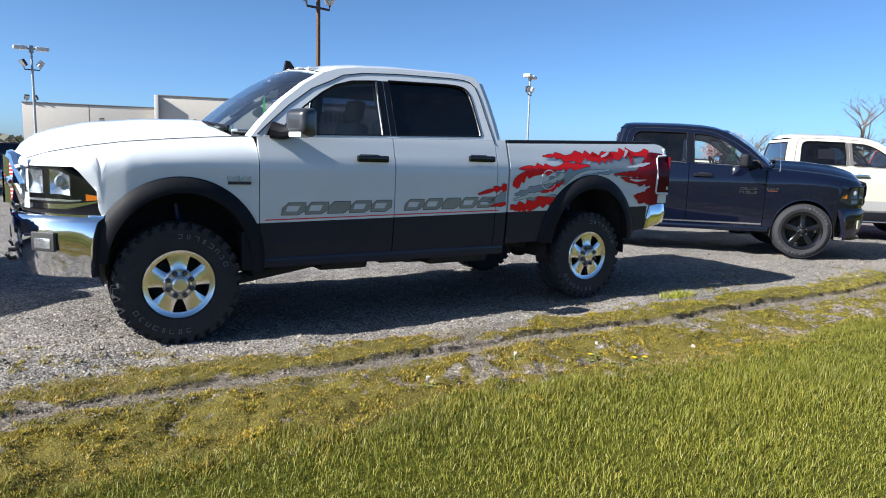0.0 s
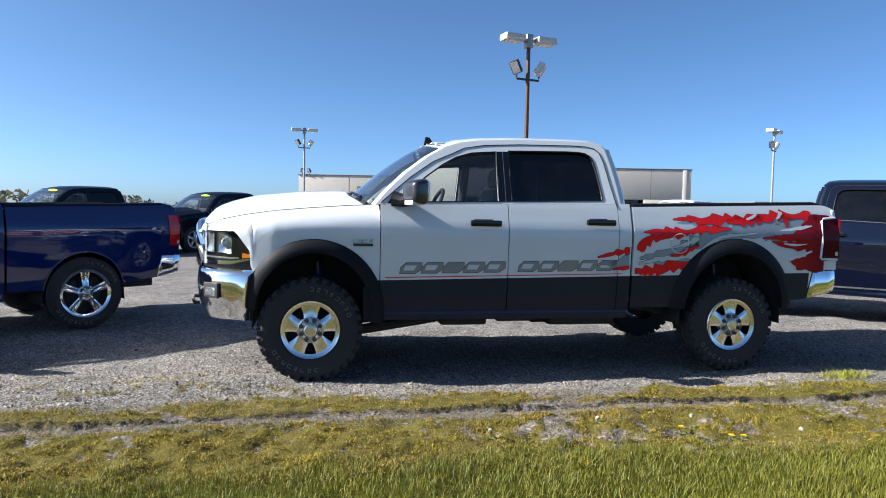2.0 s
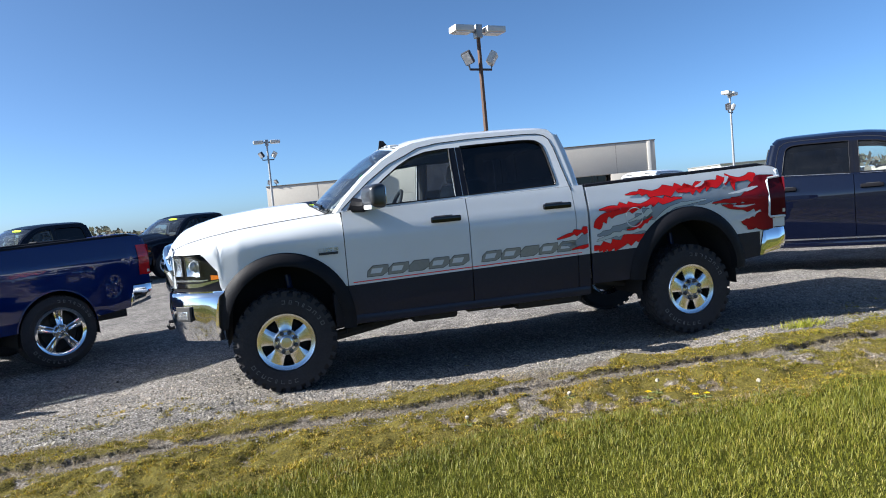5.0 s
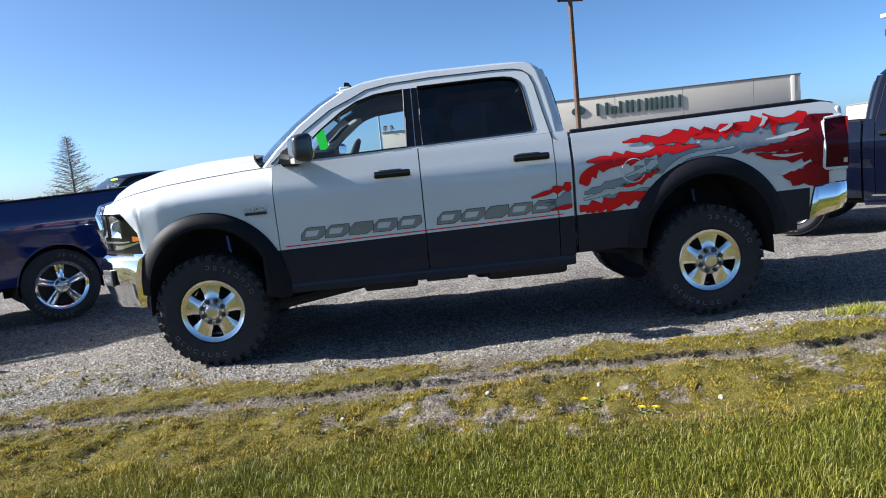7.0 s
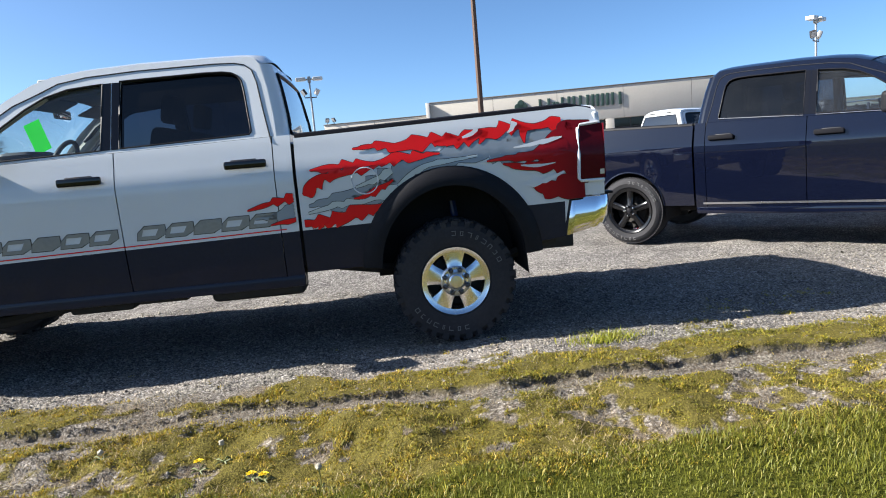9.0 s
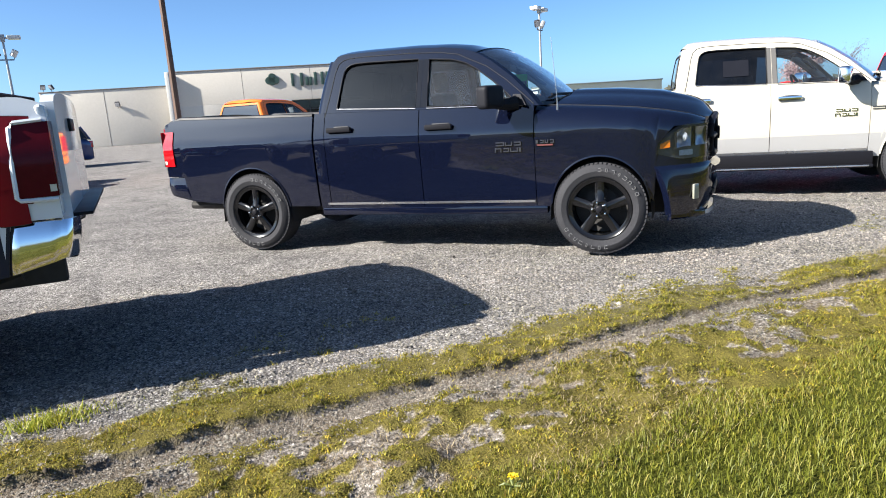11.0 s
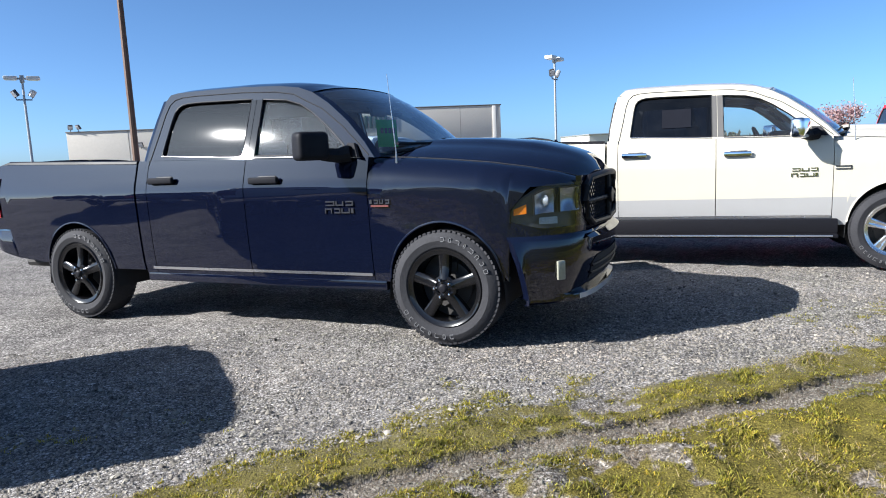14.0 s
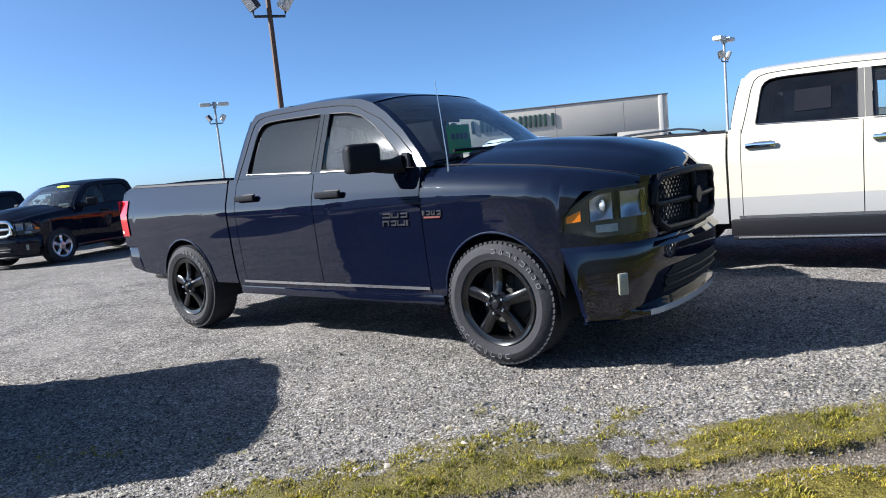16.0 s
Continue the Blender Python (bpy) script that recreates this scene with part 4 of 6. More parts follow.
    # wheels, openings and what hangs under the body
    for s in (-1, 1):
        for cx, name in ((0.0, "front"), (wb, "rear")):
            ar = F_AR if cx == 0 else R_AR

            def ln(u, v, ar=ar, s=s):
                a = math.pi * u
                return (ar[0] + (ar[1] + 0.012) * math.cos(a), s * (0.965 - 0.5 * v), 0.555 + (ar[2] + 0.012) * math.sin(a) - 0.13 * max(0, 1 - 6 * min(u, 1 - u)))
            lb = grid(ln, lin(0, 1, 20), lin(0, 1, 2))
            grid(lambda x, z: (x, s * 0.47, z), lin(cx - 0.52, cx + 0.52, 2), lin(0.42, 1.14, 2), lb)
            P("wheel_liner", lb, LINER)
            if flares is True:
                ends = (-8, 176) if cx == 0 else (2, 178)
                P("wheel_flare", flare(s, ar[0], ends, 0.11 if cx == 0 else 0.13, 0.055, *ar[1:]), PLASTIC, None, "grained black plastic flare")
                P("shock_absorber", tube([(cx + 0.12, s * 0.62, 0.35), (cx + 0.06, s * 0.58, 0.95)], 0.028, 10), STEEL_BLUE, None, "blue shock absorber")
            else:
                P("wheel_lip", flare(s, ar[0], (4, 176), 0.014, 0.003, *ar[1:]), body)
            R = 0.425 if flares is True else 0.41
            m = Matrix.Translation((cx, s * 0.98, R))
            if s > 0:
                m = m @ Matrix.Rotation(math.pi, 4, "Z")
            wheel(wheels, root, m, metal, simple)
        if flares is True:
            P("mud_guard", box((0.42, s * 0.93 - 0.09, 0.49), (0.50, s * 0.93 + 0.09, 0.78), 0.02), PLASTIC)
        P("frame_rail", box((-0.75, s * 0.42 - 0.04, 0.50), (tail - 0.1, s * 0.42 + 0.04, 0.66), 0.015), UNDER)
    for cx in (0, wb):
        ax = tube([(cx, -0.72, 0.42 - dz * 0), (cx, 0.72, 0.42)], 0.05, 10)
        bmesh.ops.create_uvsphere(ax, u_segments=14, v_segments=8, radius=0.15, matrix=Matrix.Translation((cx, 0.1, 0.42)))
        part("axle", ax, UNDER, root)
    P("transmission", box((0.5, -0.2, 0.48), (1.6, 0.2, 0.72), 0.06), UNDER)
    P("engine_block", box((-0.7, -0.4, 0.5), (0.45, 0.4, 1.2), 0.08), LINER)
    P("cab_floor", box((0.45, -0.88, 0.62), (2.75, 0.88, 0.70)), UNDER)
    P("exhaust", tube([(1.2, 0.3, 0.52), (2.6, 0.32, 0.50), (3.2, 0.5, 0.52), (wb + 0.6, 0.62, 0.56), (tail - 0.05, 0.7, 0.58)], 0.045, 8), UNDER)
    if flares is True:
        P("transfer_case", box((1.25, -0.30, 0.40), (1.75, 0.25, 0.62), 0.07, seg=3), UNDER)
        P("skid_plate", box((0.62, -0.5, 0.41), (1.05, 0.5, 0.455), 0.015), UNDER)
        P("muffler", tube([(2.0, -0.42, 0.47), (2.06, -0.42, 0.47), (2.6, -0.44, 0.47), (2.66, -0.44, 0.47)], [0.05, 0.10, 0.10, 0.05], 12), UNDER)
        P("fuel_tank_shield", box((2.1, -0.78, 0.40), (2.75, -0.50, 0.58), 0.05, seg=3), UNDER)
        P("transfer_shield", box((1.12, -0.72, 0.40), (1.55, -0.42, 0.50), 0.035, seg=3), UNDER)
        P("side_bracket", box((1.62, -0.80, 0.445), (1.95, -0.70, 0.50), 0.015), UNDER)
        P("radius_arm", tube([(0.06, -0.70, 0.36), (0.45, -0.66, 0.37), (0.95, -0.60, 0.43), (1.15, -0.58, 0.47)], [0.055, 0.045, 0.04, 0.05], 8), UNDER)
        for yy in (-0.62, 0.62):
            P("control_arm", tube([(0.08, yy * 0.9, 0.40), (0.55, yy * 0.85, 0.44), (0.98, yy * 0.72, 0.50)], [0.035, 0.03, 0.04], 8), UNDER)
            P("leaf_spring", tube([(3.0, yy, 0.56), (3.4, yy, 0.49), (3.797, yy, 0.46), (4.2, yy, 0.5), (4.6, yy, 0.60)], 0.04, 6), UNDER)
    P("cross_member", box((1.85, -0.62, 0.46), (2.05, 0.62, 0.56), 0.03), UNDER)

    # inside
    for y in (-0.42, 0.42):
        st = P("front_seat", box((1.25, y - 0.26, 0.86), (1.75, y + 0.26, 1.06), 0.06, seg=3), CLOTH)
        P("backrest", box((-0.07, -0.25, 0), (0.09, 0.25, 0.66), 0.06, seg=3), CLOTH, st).matrix_basis = Matrix.Translation((1.73, y, 1.0)) @ Matrix.Rotation(radians(14), 4, "Y")
        P("headrest", box((-0.05, -0.14, 0), (0.05, 0.14, 0.2), 0.04, seg=3), CLOTH, st).matrix_basis = Matrix.Translation((1.90, y, 1.67)) @ Matrix.Rotation(radians(10), 4, "Y")
    rs = P("rear_seat", box((2.1, -0.72, 0.86), (2.5, 0.72, 1.08), 0.06), CLOTH)
    P("backrest", box((2.48, -0.72, 1.0), (2.62, 0.72, 1.62), 0.05), CLOTH, rs)
    P("dashboard", box((0.55, -0.80, 1.15), (0.98, 0.80, 1.485), 0.08, seg=3), DASH)
    P("instrument_hood", box((0.76, -0.60, 1.44), (0.99, -0.22, 1.555), 0.045, seg=3), DASH)
    c, ax, ay = Vector((1.10, -0.40, 1.435)), Vector((0, 1, 0)), Vector((0.42, 0, 0.9))
    sw = P("steering_wheel", tube([c + 0.19 * (math.cos(a) * ax + math.sin(a) * ay) for a in lin(0, 2 * math.pi, 28)[:-1]], 0.017, 8, closed=True), DASH)
    P("wheel_spokes", tube([c - 0.18 * ax, c + Vector((-0.02, 0, 0)), c + 0.18 * ax], [0.016, 0.05, 0.016], 8), DASH, sw)
    P("wheel_spokes", tube([c + Vector((-0.02, 0, 0)), c - 0.18 * ay], [0.045, 0.016], 8), DASH, sw)
    im = P("interior_mirror", box((0.965, -0.13, 1.80), (0.995, 0.11, 1.87), 0.014), DASH)
    P("reflecting_face", box((0.994, -0.12, 1.808), (0.998, 0.10, 1.862), 0.001), MIRROR, im)
    for s in (-1, 1):
        P("door_trim", box((0.60, s * 0.885 - 0.02, 0.7), (2.68, s * 0.885 + 0.02, 1.44), 0.02), TAN)
        ip = P("inner_pillar", tube([(0.62, s * 0.87, 1.47), (0.72, s * 0.845, 1.57), (0.88, s * 0.795, 1.705), (1.04, s * 0.755, 1.815), (1.20, s * 0.72, 1.90)], [0.05, 0.048, 0.045, 0.045, 0.04], 10), PALE_TRIM)
        P("grab_handle", tube([(0.79, s * 0.775, 1.665), (0.86, s * 0.75, 1.71), (0.93, s * 0.735, 1.775), (1.0, s * 0.725, 1.82)], [0.012, 0.022, 0.022, 0.012], 8), DASH, ip)
        P("centre_pillar", tube([(1.64, s * (up_y(z) - 0.085), z) for z in (1.42, 1.6, 1.8, 1.92)], 0.05, 10), HEADLINER)
        P("side_rail", tube([(x, s * (up_y(z) - 0.075), z) for x, z in ((1.14, 1.865), (1.28, 1.905), (1.6, 1.935), (2.2, 1.945), (2.5, 1.935))], 0.036, 8), HEADLINER)
    P("headliner", grid(lambda x, t: (x, 0.71 * t, 1.905 + 0.065 * (1 - t * t) - 0.05 * max(0, 1.3 - x) / 0.25), lin(1.08, 2.62, 8), lin(-1, 1, 10)), HEADLINER)
    for y in (-0.36, 0.36):
        P("sun_visor", box((-0.16, -0.2, -0.008), (0.0, 0.2, 0.008), 0.006), HEADLINER).matrix_basis = Matrix.Translation((1.17, y, 1.90 + dz)) @ Matrix.Rotation(radians(-24), 4, "Y")
    if tag:
        tm = grid(lambda u, v: (u * 0.16 - 0.08 + 0.01 * v, 0.0, 0.26 * v), lin(0, 1, 4), lin(0, 1, 4))
        to = P("price_tag", tm, GREEN_TAG, None, "bright green paper price tag")
        bars = bmesh.new()
        for i in range(0 if flares is True else 4):
            box((-0.055 + i * 0.03, -0.004, 0.13), (-0.035 + i * 0.03, 0.004, 0.18), 0, bars)
        if flares is not True:
            P("tag_figures", bars, INK, to)
        to.matrix_basis = Matrix.Translation((tag[0], tag[1], tag[2] + dz)) @ Matrix.Rotation(radians(tag[3]), 4, "Z") @ Matrix.Rotation(radians(-22 if flares is True else 0), 4, "Y") @ Matrix.Diagonal((0.95 if flares is True else 1.3, 1, 0.88, 1))
    if sticker:
        P("windshield_sticker", grid(lambda r, a: Vector(shield(0.86 + 0.075 * r * math.sin(a), -0.42 + 0.24 * r * math.cos(a), -0.012)), lin(0.01, 1, 3), lin(0, 2 * math.pi, 20)), YELLOW_TAG, None, "yellow-green oval sale sticker")
    return root, P


def badge(P, s, x, z, sizes, material, h=0.028, off=0.006):
    """Small plain shapes that stand for a badge's letters."""
    bm = bmesh.new()
    k = h * 0.26
    for i, w in enumerate(sizes):
        y = s * (side_y(x, z) + off)
        y0, y1 = y - 0.004, y + 0.004
        if w < 3 * k or h < 0.025:
            box((x, y0, z), (x + w, y1, z + h), 0, bm)
        else:
            top, base = ((x + k, z + h - k), (x + w - k, z + h)), ((x + k, z), (x + w - k, z + k))
            for a, b in (((x, z), (x + k, z + h)), ((x + w - k, z), (x + w, z + h)) if i % 2 else base, top if i % 3 != 1 else base):
                box((a[0], y0, a[1]), (b[0], y1, b[1]), 0, bm)
        x += abs(w) + 0.010
    return tagged(P("badge", bm, material), kind="stuff")


def tongue(spine, seed, ragged, grow, off, cx=3.797):
    """A flame tongue on the driver's flank along a spine of (x, z, half width), with hooked, torn edges."""
    rnd = random.Random(seed)
    ph = [rnd.uniform(0, 1) for _ in range(6)]
    pts, steps = [], 16
    for i in range(len(spine) - 1):
        a, b, c, d = (Vector(spine[min(max(i + k, 0), len(spine) - 1)]) for k in (-1, 0, 1, 2))
        for k in range(steps):
            t = k / steps
            pts.append(0.5 * (2 * b + (c - a) * t + (2 * a - 5 * b + 4 * c - d) * t * t + (3 * b - a - 3 * c + d) * t ** 3))
    pts.append(Vector(spine[-1]))
    bm, prev, run = bmesh.new(), None, 0.0

    def torn(q, at):
        """One barb after another, each rising slowly and falling back sharply, in uneven lengths."""
        q = q + 0.35 * math.sin(2.3 * q + 6 * at)
        f = q % 1.0
        return (f if f < 0.78 else (1 - f) * 3.5) - 0.4
    for i, p in enumerate(pts):
        q = pts[min(i + 1, len(pts) - 1)] - pts[max(i - 1, 0)]
        d = Vector((q.x, q.y))
        d.normalize()
        run += (Vector((p.x, p.y)) - Vector((pts[i - 1].x, pts[i - 1].y))).length if i else 0
        nrm = Vector((-d.y, d.x))
        w = max(p.z, 0.001)
        k = ragged * min(1, w / 0.02)
        ends = 0 if i in (0, len(pts) - 1) else 1
        e1 = w * (1 + 1.9 * k * torn(run * 7.5 + ph[0], ph[2])) + grow * ends
        e2 = w * (1 + 1.9 * k * torn(run * 6.1 + ph[1], ph[3])) + grow * ends
        c = Vector((p.x, p.y)) + nrm * 0.25 * w * math.sin(run * 14 + 6 * ph[4])
        row = []
        for j in range(5):
            v = (c + nrm * e1).lerp(c - nrm * e2, j / 4)
            row.append(bm.verts.new((v.x, -(side_y(v.x, v.y) + off), v.y)))
        if prev:
            for j in range(4):
                f = (prev[j], row[j], row[j + 1], prev[j + 1])
                if all(((v.co.x - cx) / 0.49) ** 2 + ((v.co.z - 0.555) / 0.545) ** 2 > 1 and v.co.x < 4.885 and 0.865 < v.co.z < 1.515 and not 2.77 < v.co.x < 2.803 for v in f):
                    bm.faces.new(f)
        prev = row
    return bm


# ---- the lifted white truck with the flame graphic ----
_, P = pickup(Matrix.Translation((0, 0.98, 0)), WHITE, "lifted white crew-cab pickup with red flame graphic, on gravel", "pickup trucks on the lot", dz=0.0, wb=3.797, tail=4.90,
                  wheels="rugged", metal=POLISH, lower=CLAD, bumper=CHROME, flares=True, tag=(0.86, -0.12, 1.565, 68))
for name, mat_, off, tongues in (
    ("grey_flame", G_GREY, 0.0035, (
        (((4.57, 1.324, 0.058), (4.2, 1.311, 0.088), (3.83, 1.288, 0.078), (3.54, 1.206, 0.074), (3.25, 1.041, 0.058), (3.0, 0.986, 0.016)), 1, 0.35),
        (((4.53, 1.404, 0.039), (4.36, 1.397, 0.055), (4.18, 1.391, 0.039), (4.03, 1.378, 0.008)), 2, 0.5),
        (((3.43, 1.182, 0.058), (3.23, 1.097, 0.055), (3.04, 1.049, 0.039), (2.86, 1.028, 0.008)), 3, 0.5),
        (((2.77, 1.015, 0.05), (2.65, 0.99, 0.03), (2.5, 0.975, 0.005)), 4, 0.5),
    )),
    ("pale_flame", G_LIGHT, 0.005, (
        (((3.46, 1.089, 0.039), (3.25, 1.041, 0.025), (3.06, 1.02, 0.021), (2.85, 0.982, 0.006)), 5, 0.6),
        (((4.01, 1.266, 0.006), (3.74, 1.241, 0.016), (3.58, 1.191, 0.019), (3.46, 1.117, 0.008)), 6, 0.4),
        (((3.43, 1.21, 0.025), (3.32, 1.164, 0.021), (3.18, 1.127, 0.006)), 7, 0.6),
    )),
    ("upper_red_flame", G_RED, 0.006, (
        (((4.61, 1.437, 0.039), (4.4, 1.438, 0.031), (4.24, 1.426, 0.039), (4.03, 1.404, 0.033), (3.87, 1.378, 0.043), (3.72, 1.371, 0.008)), 15, 0.75),
        (((3.91, 1.377, 0.029), (3.72, 1.389, 0.035), (3.56, 1.377, 0.047), (3.37, 1.384, 0.025), (3.18, 1.38, 0.004)), 16, 0.7),
        (((4.37, 1.428, 0.029), (4.34, 1.374, 0.019), (4.34, 1.323, 0.004)), 17, 0.4),
        (((4.08, 1.426, 0.025), (4.06, 1.381, 0.019), (4.03, 1.341, 0.004)), 18, 0.4),
    )),
    ("red_flame", G_RED, 0.006, (
        (((3.76, 1.303, 0.004), (3.62, 1.295, 0.021), (3.48, 1.297, 0.031), (3.34, 1.278, 0.018), (3.19, 1.273, 0.023), (3.04, 1.271, 0.027), (2.89, 1.262, 0.004)), 11, 0.8),
        (((3.35, 1.268, 0.008), (3.25, 1.241, 0.018), (3.13, 1.234, 0.027), (2.98, 1.203, 0.031), (2.88, 1.138, 0.035), (2.83, 1.109, 0.006)), 12, 0.8),
        (((3.43, 1.154, 0.006), (3.35, 1.111, 0.016), (3.25, 1.06, 0.018), (3.16, 1.052, 0.004)), 13, 0.8),
        (((2.77, 1.1, 0.026), (2.64, 1.072, 0.02), (2.46, 1.035, 0.004)), 19, 0.8),
    )),
    ("low_red_flame", G_RED, 0.0065, (
        (((3.36, 1.0, 0.012), (3.21, 0.954, 0.039), (3.04, 0.923, 0.047), (2.92, 0.92, 0.043), (2.82, 0.92, 0.023)), 14, 0.6),
        (((2.77, 0.955, 0.018), (2.69, 0.94, 0.013), (2.6, 0.925, 0.003)), 20, 0.6),
    )),
    ("white_flame", WHITE, 0.009, (
        (((4.60, 1.11, 0.006), (4.50, 1.075, 0.016), (4.38, 1.035, 0.016), (4.30, 1.04, 0.006)), 31, 0.5),
        (((4.60, 1.345, 0.005), (4.50, 1.325, 0.015), (4.40, 1.31, 0.012), (4.26, 1.30, 0.004)), 32, 0.5),
        (((4.29, 1.47, 0.018), (4.27, 1.425, 0.014), (4.23, 1.40, 0.004)), 33, 0.5),
        (((4.02, 1.455, 0.016), (4.00, 1.42, 0.016), (3.92, 1.395, 0.006)), 34, 0.5),
        (((4.30, 1.175, 0.004), (4.40, 1.165, 0.010), (4.54, 1.175, 0.003)), 35, 0.5),
    )),
    ("dark_red_flame", G_DARK, 0.0075, (
        (((4.82, 1.315, 0.14), (4.67, 1.302, 0.113), (4.51, 1.267, 0.062), (4.32, 1.236, 0.029), (4.07, 1.221, 0.004)), 21, 0.35),
        (((4.78, 1.15, 0.121), (4.61, 1.164, 0.078), (4.44, 1.159, 0.043), (4.28, 1.176, 0.021), (4.18, 1.195, 0.004)), 22, 0.4),
        (((4.74, 1.0, 0.097), (4.61, 0.997, 0.078), (4.51, 1.001, 0.066), (4.37, 1.039, 0.006)), 23, 0.35),
        (((4.81, 1.417, 0.043), (4.71, 1.408, 0.043), (4.62, 1.4, 0.031), (4.58, 1.342, 0.006)), 24, 0.5),
    )),
):
    for spine, seed, ragged in tongues:
        if mat_ is not WHITE:
            P("flame_outline", tongue(spine, seed, ragged, 0.0035, off - 0.001), G_BLACK)
        P(name, tongue(spine, seed, ragged, 0.0, off), mat_)
P("pinstripe", flank(-1, 0.60, 2.70, lambda x: 0.848 + 0.018 * (x - 0.56), lambda x: 0.855 + 0.018 * (x - 0.56), 12, 2, None, 0), G_RED).location.y = -0.003
for x0 in (0.72, 1.74):
    for i in range(5):
        x = x0 + i * 0.18
        for grow, m, off in ((0.004, G_BLACK, 0.002), (0.0, G_LETTER, 0.0035)):
            bm = bmesh.new()
            z0 = 0.885 + 0.018 * (x - 0.56)
            lean = 0.045
            outer = [(x - grow, z0 - grow), (x + 0.125 + grow, z0 - grow), (x + 0.14 + lean + grow, z0 + 0.03), (x + 0.14 + lean + grow, z0 + 0.088 + grow), (x + 0.012 + lean - grow, z0 + 0.088 + grow), (x + 0.01 - grow, z0 + 0.05)]
            vs = [bm.verts.new((a, -(side_y(a, b) + off), b)) for a, b in outer]
            es = [bm.edges.new((vs[k], vs[(k + 1) % 6])) for k in range(6)]
            if i != 2:
                slot = [(x + 0.030 - grow * 0.4, z0 + 0.024 - grow * 0.4), (x + 0.118 + grow * 0.4, z0 + 0.024 - grow * 0.4), (x + 0.142 + grow * 0.4, z0 + 0.066 + grow * 0.4), (x + 0.046 - grow * 0.4, z0 + 0.066 + grow * 0.4)]
                ws = [bm.verts.new((a, -(side_y(a, b) + off), b)) for a, b in slot]
                es += [bm.edges.new((ws[k], ws[(k + 1) % 4])) for k in range(4)]
            bmesh.ops.triangle_fill(bm, use_beauty=True, edges=es)
            P("letter_shape", bm, m)
badge(P, -1, 0.33, 1.14, [0.035, 0.03, 0.04, 0.03], ALLOY, 0.03)
badge(P, -1, 0.335, 1.112, [0.16], INK, 0.02)
for y in (-0.5, -0.25, 0, 0.25, 0.5):
    P("clearance_lamp", box((1.08, y - 0.05, 2.015 - 0.06 * (y / 0.5) ** 2 * 0.5), (1.17, y + 0.05, 2.06 - 0.06 * (y / 0.5) ** 2 * 0.5), 0.018, seg=3), LAMP_CLEAR)
P("roof_antenna", slab([(1.06, 2.03), (1.17, 2.05), (1.115, 2.125), (1.08, 2.13)], lambda x, z: (x, -0.02, z), (0, 0.04, 0)), SATIN)
P("dash_paper", box((0.52, -0.55, 1.50), (0.80, -0.35, 1.515), 0.002), PAPER)

# ---- the black truck ----
def placed(x, y, yaw):
    return Matrix.Translation((x, y, 0)) @ Matrix.Rotation(radians(yaw), 4, "Z")


_, P = pickup(placed(9.56, 1.475, 134.9), BLACK, "glossy black crew-cab pickup with black wheels, on gravel", "pickup trucks on the lot", grille=SATIN, tag=(0.88, 0.02, 1.54, 62), bumper=BLACK, dz=-0.125)
badge(P, 1, 0.675, 1.115, [0.07, 0.065, 0.085], NUT_RING, 0.034)
badge(P, 1, 0.675, 1.06, [0.02, 0.07, 0.06, 0.06], NUT_RING, 0.036)
badge(P, 1, 0.38, 1.125, [0.04, 0.03, 0.04, 0.02], NUT_RING, 0.03)
badge(P, 1, 0.39, 1.104, [0.14], FADED_RED, 0.012)
ant = P("aerial", tube([(0.36, 0.90, 1.40), (0.36, 0.905, 1.50), (0.40, 0.905, 2.02)], [0.009, 0.004, 0.0024], 6), ALLOY)
P("aerial_base", revolve([(0.0001, 0.03), (0.012, 0.02), (0.018, 0)], 10), SATIN, ant).matrix_basis = Matrix.Translation((0.36, 0.90, 1.38)) @ Matrix.Rotation(radians(90), 4, "X")

# ---- the cream-white truck beside it ----
_, P = pickup(placed(14.42, 1.712, 138.2), CREAM, "cream-white crew-cab pickup with silver lower body and chrome trim", "pickup trucks on the lot", lower=SILVER, flares="two-tone", trim=CHROME, mirror=CHROME, bumper=CHROME,
                  wheels="split", metal=POLISH, dz=-0.105)
badge(P, 1, 0.70, 1.115, [0.07, 0.065, 0.085], CHROME, 0.034)
badge(P, 1, 0.70, 1.06, [0.02, 0.07, 0.06, 0.06], CHROME, 0.036)
badge(P, 1, 0.40, 1.125, [0.15], INK, 0.036)
# lies outside the pane, coloured as dark as paper seen through the tint
P("window_sticker", grid(lambda x, z: (x, up_y(z) - 0.007, z), lin(1.90, 2.2, 2), lin(1.62, 1.82, 2)), DIM_PAPER)
P("aerial", tube([(0.36, 0.90, 1.40), (0.36, 0.905, 1.50), (0.40, 0.905, 2.02)], [0.009, 0.004, 0.0024], 6), ALLOY)

# ---- the blue truck and the ones further back ----
_, P = pickup(placed(-5.913, 1.194, 37.9), BLUE, "deep blue crew-cab pickup with chrome wheels and bumper", "pickup trucks on the lot", wheels="split", metal=CHROME, bumper=CHROME)
_, P = pickup(placed(0.2, 13.6, 66), DARK, "black pickup with silver wheels and a yellow sale sticker", "pickup trucks on the lot", wheels="split", metal=ALLOY, simple=True, sticker=True, dz=-0.18)
_, P = pickup(placed(-4.3, 16.8, 48), DARK, "black pickup with silver wheels and a yellow sale sticker", "pickup trucks on the lot", wheels="split", metal=ALLOY, simple=True, sticker=True, dz=-0.18)

